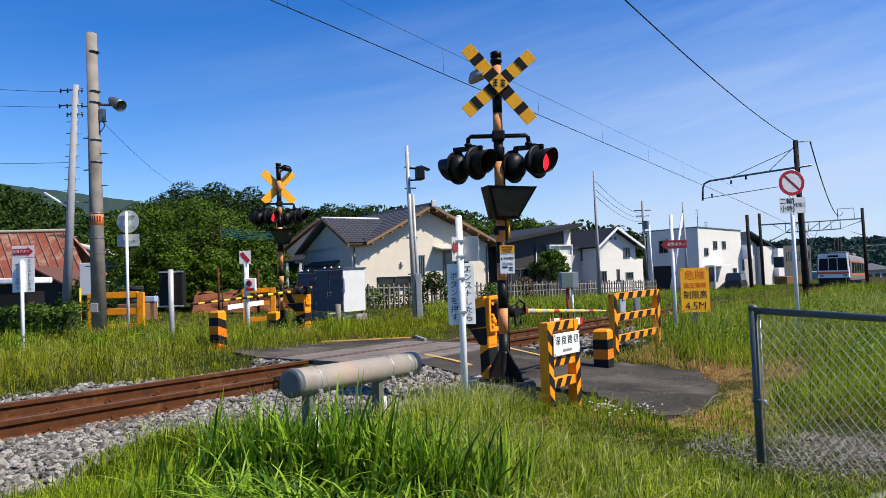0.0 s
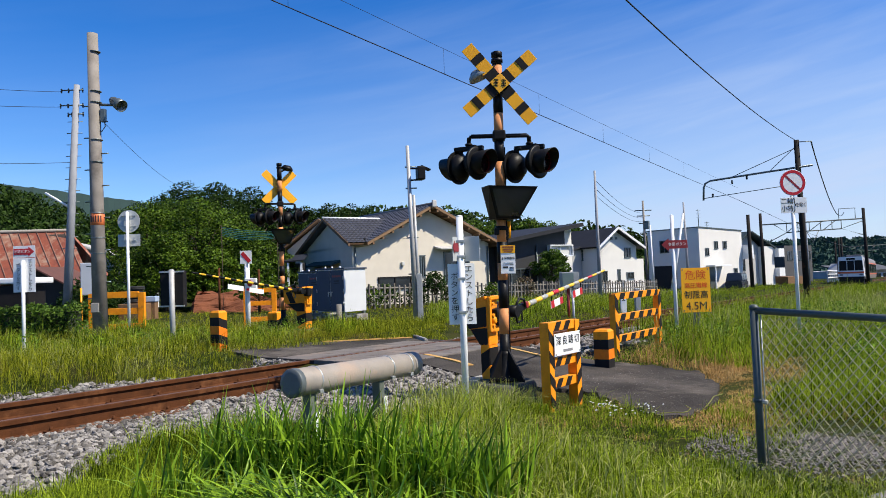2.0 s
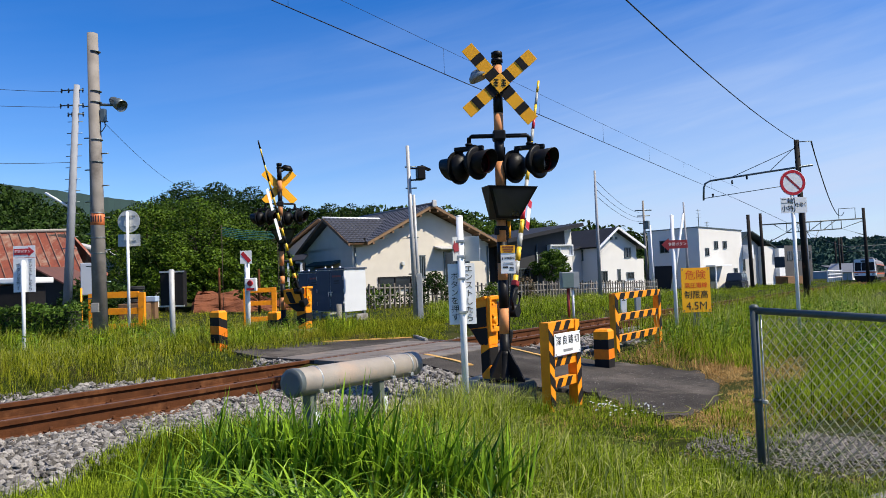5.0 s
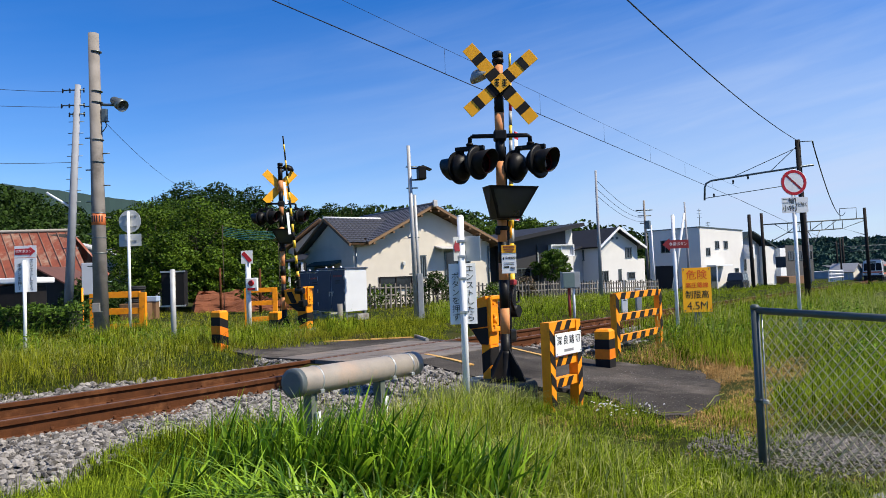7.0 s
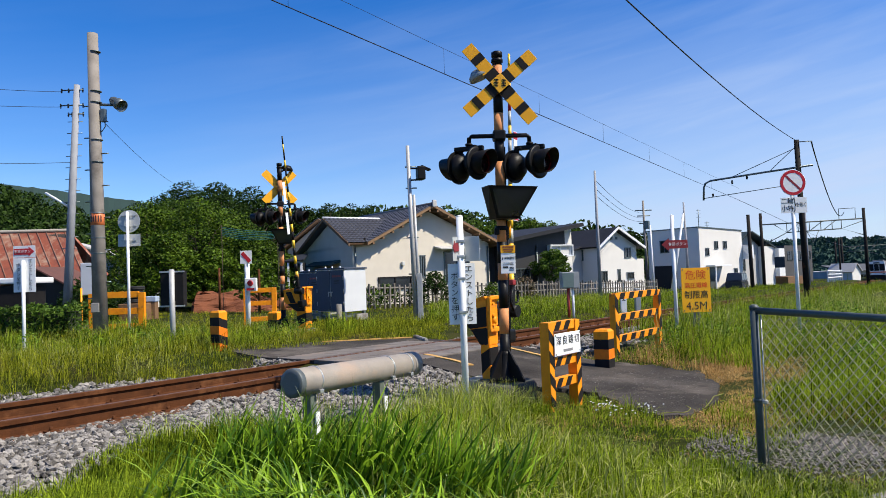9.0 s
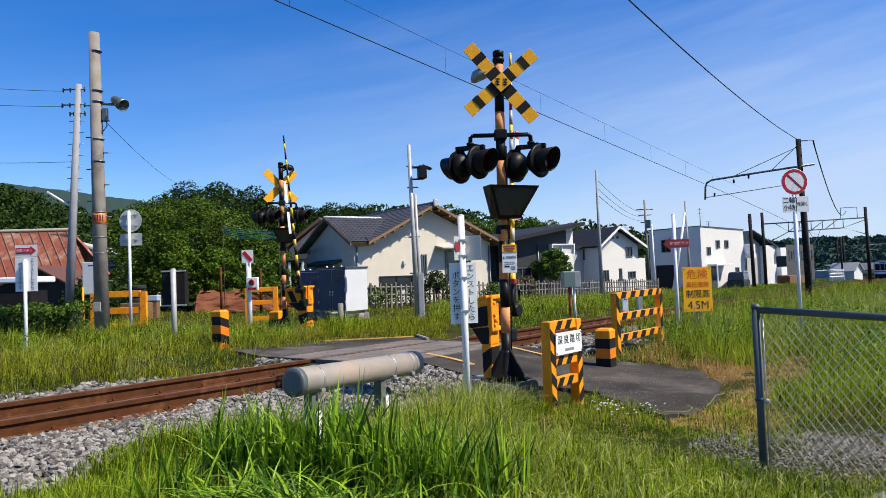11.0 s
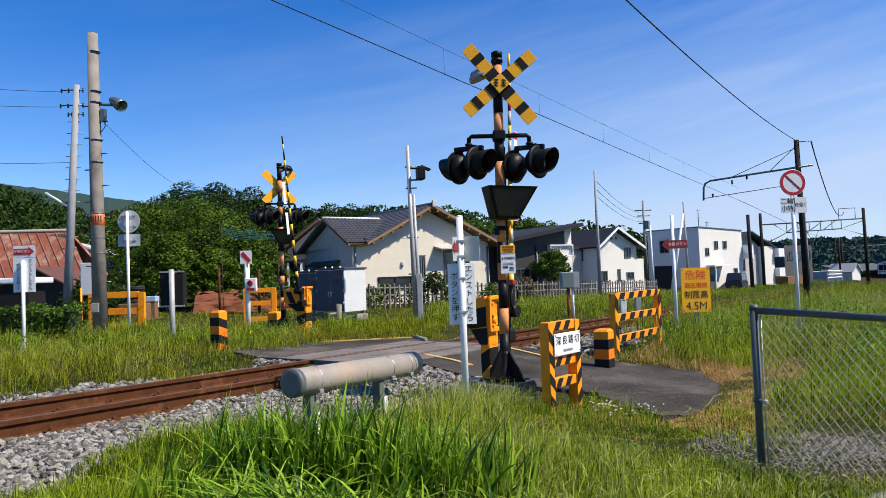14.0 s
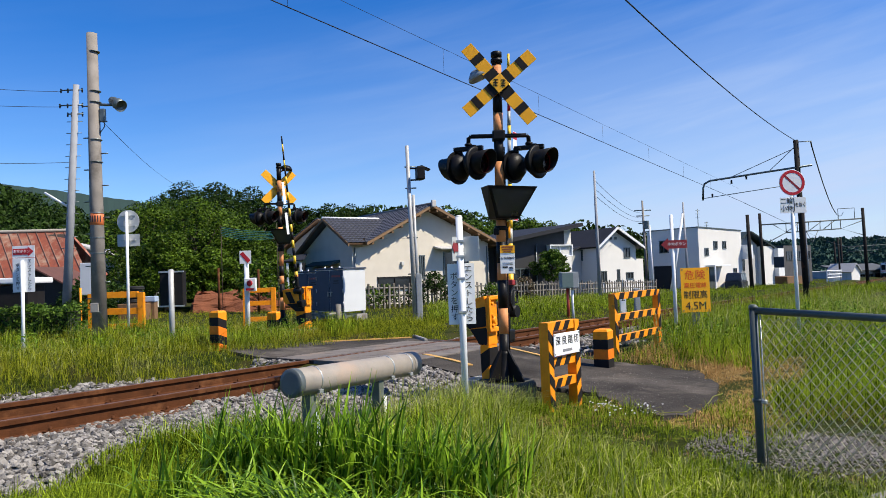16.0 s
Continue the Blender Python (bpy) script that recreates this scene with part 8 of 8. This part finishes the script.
# ---- tall broad-bladed grass in the foreground, in tufts that sway ----
def blade_mesh(rng, arch):
    """One long arching blade, a metre tall, bending along +x, with a shallow fold along its middle."""
    seg = 7
    bend = abs(rng.normal(arch, 0.22))
    w = rng.uniform(0.022, 0.046)
    twist = rng.normal(0, 0.5)
    drop = min(0.6, bend * 0.55)
    V, Fc = [], []
    for i in range(seg):
        u = i / seg
        c = Vector((bend * u ** 1.8, 0.12 * twist * u * u, u - drop * u ** 3.2))
        ww = w * (0.55 + 1.1 * u if u < 0.35 else 0.94 * (1 - (u - 0.35) / 0.65) ** 0.75)
        side = Vector((math.sin(twist * u), math.cos(twist * u), 0)) * ww / 2
        V += [tuple(c - side), tuple(c + Vector((0.12 * ww, 0, -0.12 * ww))), tuple(c + side)]
    V.append((bend, 0.12 * twist, 1 - drop))
    for i in range(seg - 1):
        a = 3 * i
        Fc += [(a, a + 1, a + 4, a + 3), (a + 1, a + 2, a + 5, a + 4)]
    a = 3 * (seg - 1)
    Fc += [(a, a + 1, a + 3), (a + 1, a + 2, a + 3)]
    me = bpy.data.meshes.new("blade")
    me.from_pydata(V, [], Fc)
    me.materials.append(REED)
    me.shade_smooth()
    return me


tufts = []
rng = np.random.default_rng(77)
FWD, RGT = np.array((0.819, 0.574)), np.array((0.574, -0.819))
UPRIGHT, SPREADING = [blade_mesh(rng, 0.42) for _ in range(20)], [blade_mesh(rng, 0.8) for _ in range(20)]
for k in range(46):
    front = k >= 28
    across = -1.75 + 2.1 * ((k * 0.618) % 1) + (0.15 if front else 0.0)
    ahead = 4.3 + 0.7 * ((k * 0.381) % 1) - (0.75 if front else 0.0)
    tall = (0.56 if front else 0.75) - 0.16 * abs(across + 0.8) + 0.06 * math.sin(k * 2.1)
    c = FWD * ahead + RGT * across
    ob = thing("grass_tuft", "tuft of tall broad green grass blades beside the meadow", "grass tuft", None, "tall grass tufts")
    for q in range(52):
        blade = new("blade", (SPREADING if front else UPRIGHT)[int(rng.integers(20))])
        blade.parent = ob
        h = tall * rng.uniform(0.5, 1.28)
        lean = Matrix.Rotation(radians(rng.uniform(2, 9)), 4, Vector((0.85, 0.53, 0)))
        blade.matrix_basis = Matrix.Translation((rng.normal(0, 0.09), rng.normal(0, 0.09), -0.03)) @ lean @ Matrix.Rotation(rng.uniform(0, 2 * math.pi), 4, "Z") @ Matrix.Diagonal((h, h ** 0.5, h, 1))
    tufts.append((ob, float(c[0]), float(c[1]), gz(c[0], c[1])))


# ---- movement ----
def motions():
    near = [(0, -3.5), (1.35, -3.5), (1.5, -1.7), (1.75, 3), (2.0, 8), (2.5, 19), (3.0, 29.3), (3.5, 40), (4.0, 50.6), (4.2, 54.3), (4.8, 67), (5.4, 79), (5.8, 84.8), (6.2, 86.5), (16, 86.5)]
    walk(near_arm, [(t, pose(7.593 - 7.24, 4.295 - 4.59, 0.962 - 0.22, 0, 0, 1.5) @ pose(0, 0, 0, 0, -a, 0)) for t, a in near])
    far = [(0, -2), (1.4, -2), (1.6, 1), (1.8, 4), (2.0, 7.5), (2.2, 11.5), (2.5, 17.5), (2.8, 23.5), (3.1, 29.5), (3.4, 35.5), (3.7, 41.5), (4.0, 47.5), (4.2, 51), (4.8, 63), (5.4, 74), (5.8, 80), (6.2, 82), (16, 82)]
    walk(far_arm, [(t, pose(11.72, 12.42, 0.33, 0, 0, 14).inverted() @ pose(11.40, 12.13, 1.19, 0, 0, 194) @ pose(0, 0, 0, 0, -a, 0)) for t, a in far])
    run = [(0, 77.0), (1, 85.5), (2, 94.5), (3, 101.5), (4, 108), (6.5, 126), (7.5, 132.5), (9, 142), (12, 160), (16, 184)]
    walk(train, [(t, pose(x, TRACK_Y, float(base_z(min(x, 170))) + RAIL_Z - 0.5, 0, math.degrees(math.atan(GRADE)), 0)) for t, x in run])
    # lamps wink in turn, then rest dark
    flips = {"left": [(0, 180), (0.38, 180), (0.42, 91), (0.46, 2), (0.80, 2), (0.84, 91), (0.88, 180), (16, 180)], "right": [(0, 0), (0.36, 0), (0.40, 89), (0.44, 178), (16, 178)]}
    for discs, names in ((near_discs, ("left", "left", "right", "right")), (far_discs, ("right", "right", "left", "left"))):
        for (disc, home), name in zip(discs, names):
            walk(disc, [(t, home @ pose(0, 0, 0, 0, a, 0)) for t, a in flips[name]])
    # the wind leans the tall grass: seconds and degrees
    wind = [(0, 2), (3.5, 3), (4.2, 4), (6.5, 8), (7, 14), (8, 17), (8.5, 17), (9, 19), (10, 8), (11.5, -6), (12.5, -9), (13.5, 2), (14.5, 6), (16, 3)]
    for k, (ob, x, y, z) in enumerate(tufts):
        rows = []
        for i in range(0, 33):
            t = i * 0.5
            gust = float(np.interp(t, [q[0] for q in wind], [q[1] for q in wind]))
            s1 = gust + (1.6 + 0.12 * abs(gust)) * math.sin(t * 2.6 - x * 1.5 + k * 0.7) + 1.2 * math.sin(t * 4.1 + k)
            s2 = 1.6 * math.sin(t * 2.1 + k * 1.3)
            rows.append((t, pose(x, y, z) @ Matrix.Rotation(radians(s1), 4, Vector((0.819, 0.574, 0))) @ Matrix.Rotation(radians(s2), 4, Vector((0.574, -0.819, 0))) @ pose(0, 0, 0, 0, 0, k * 14 % 40)))
        walk(ob, rows)


motions()
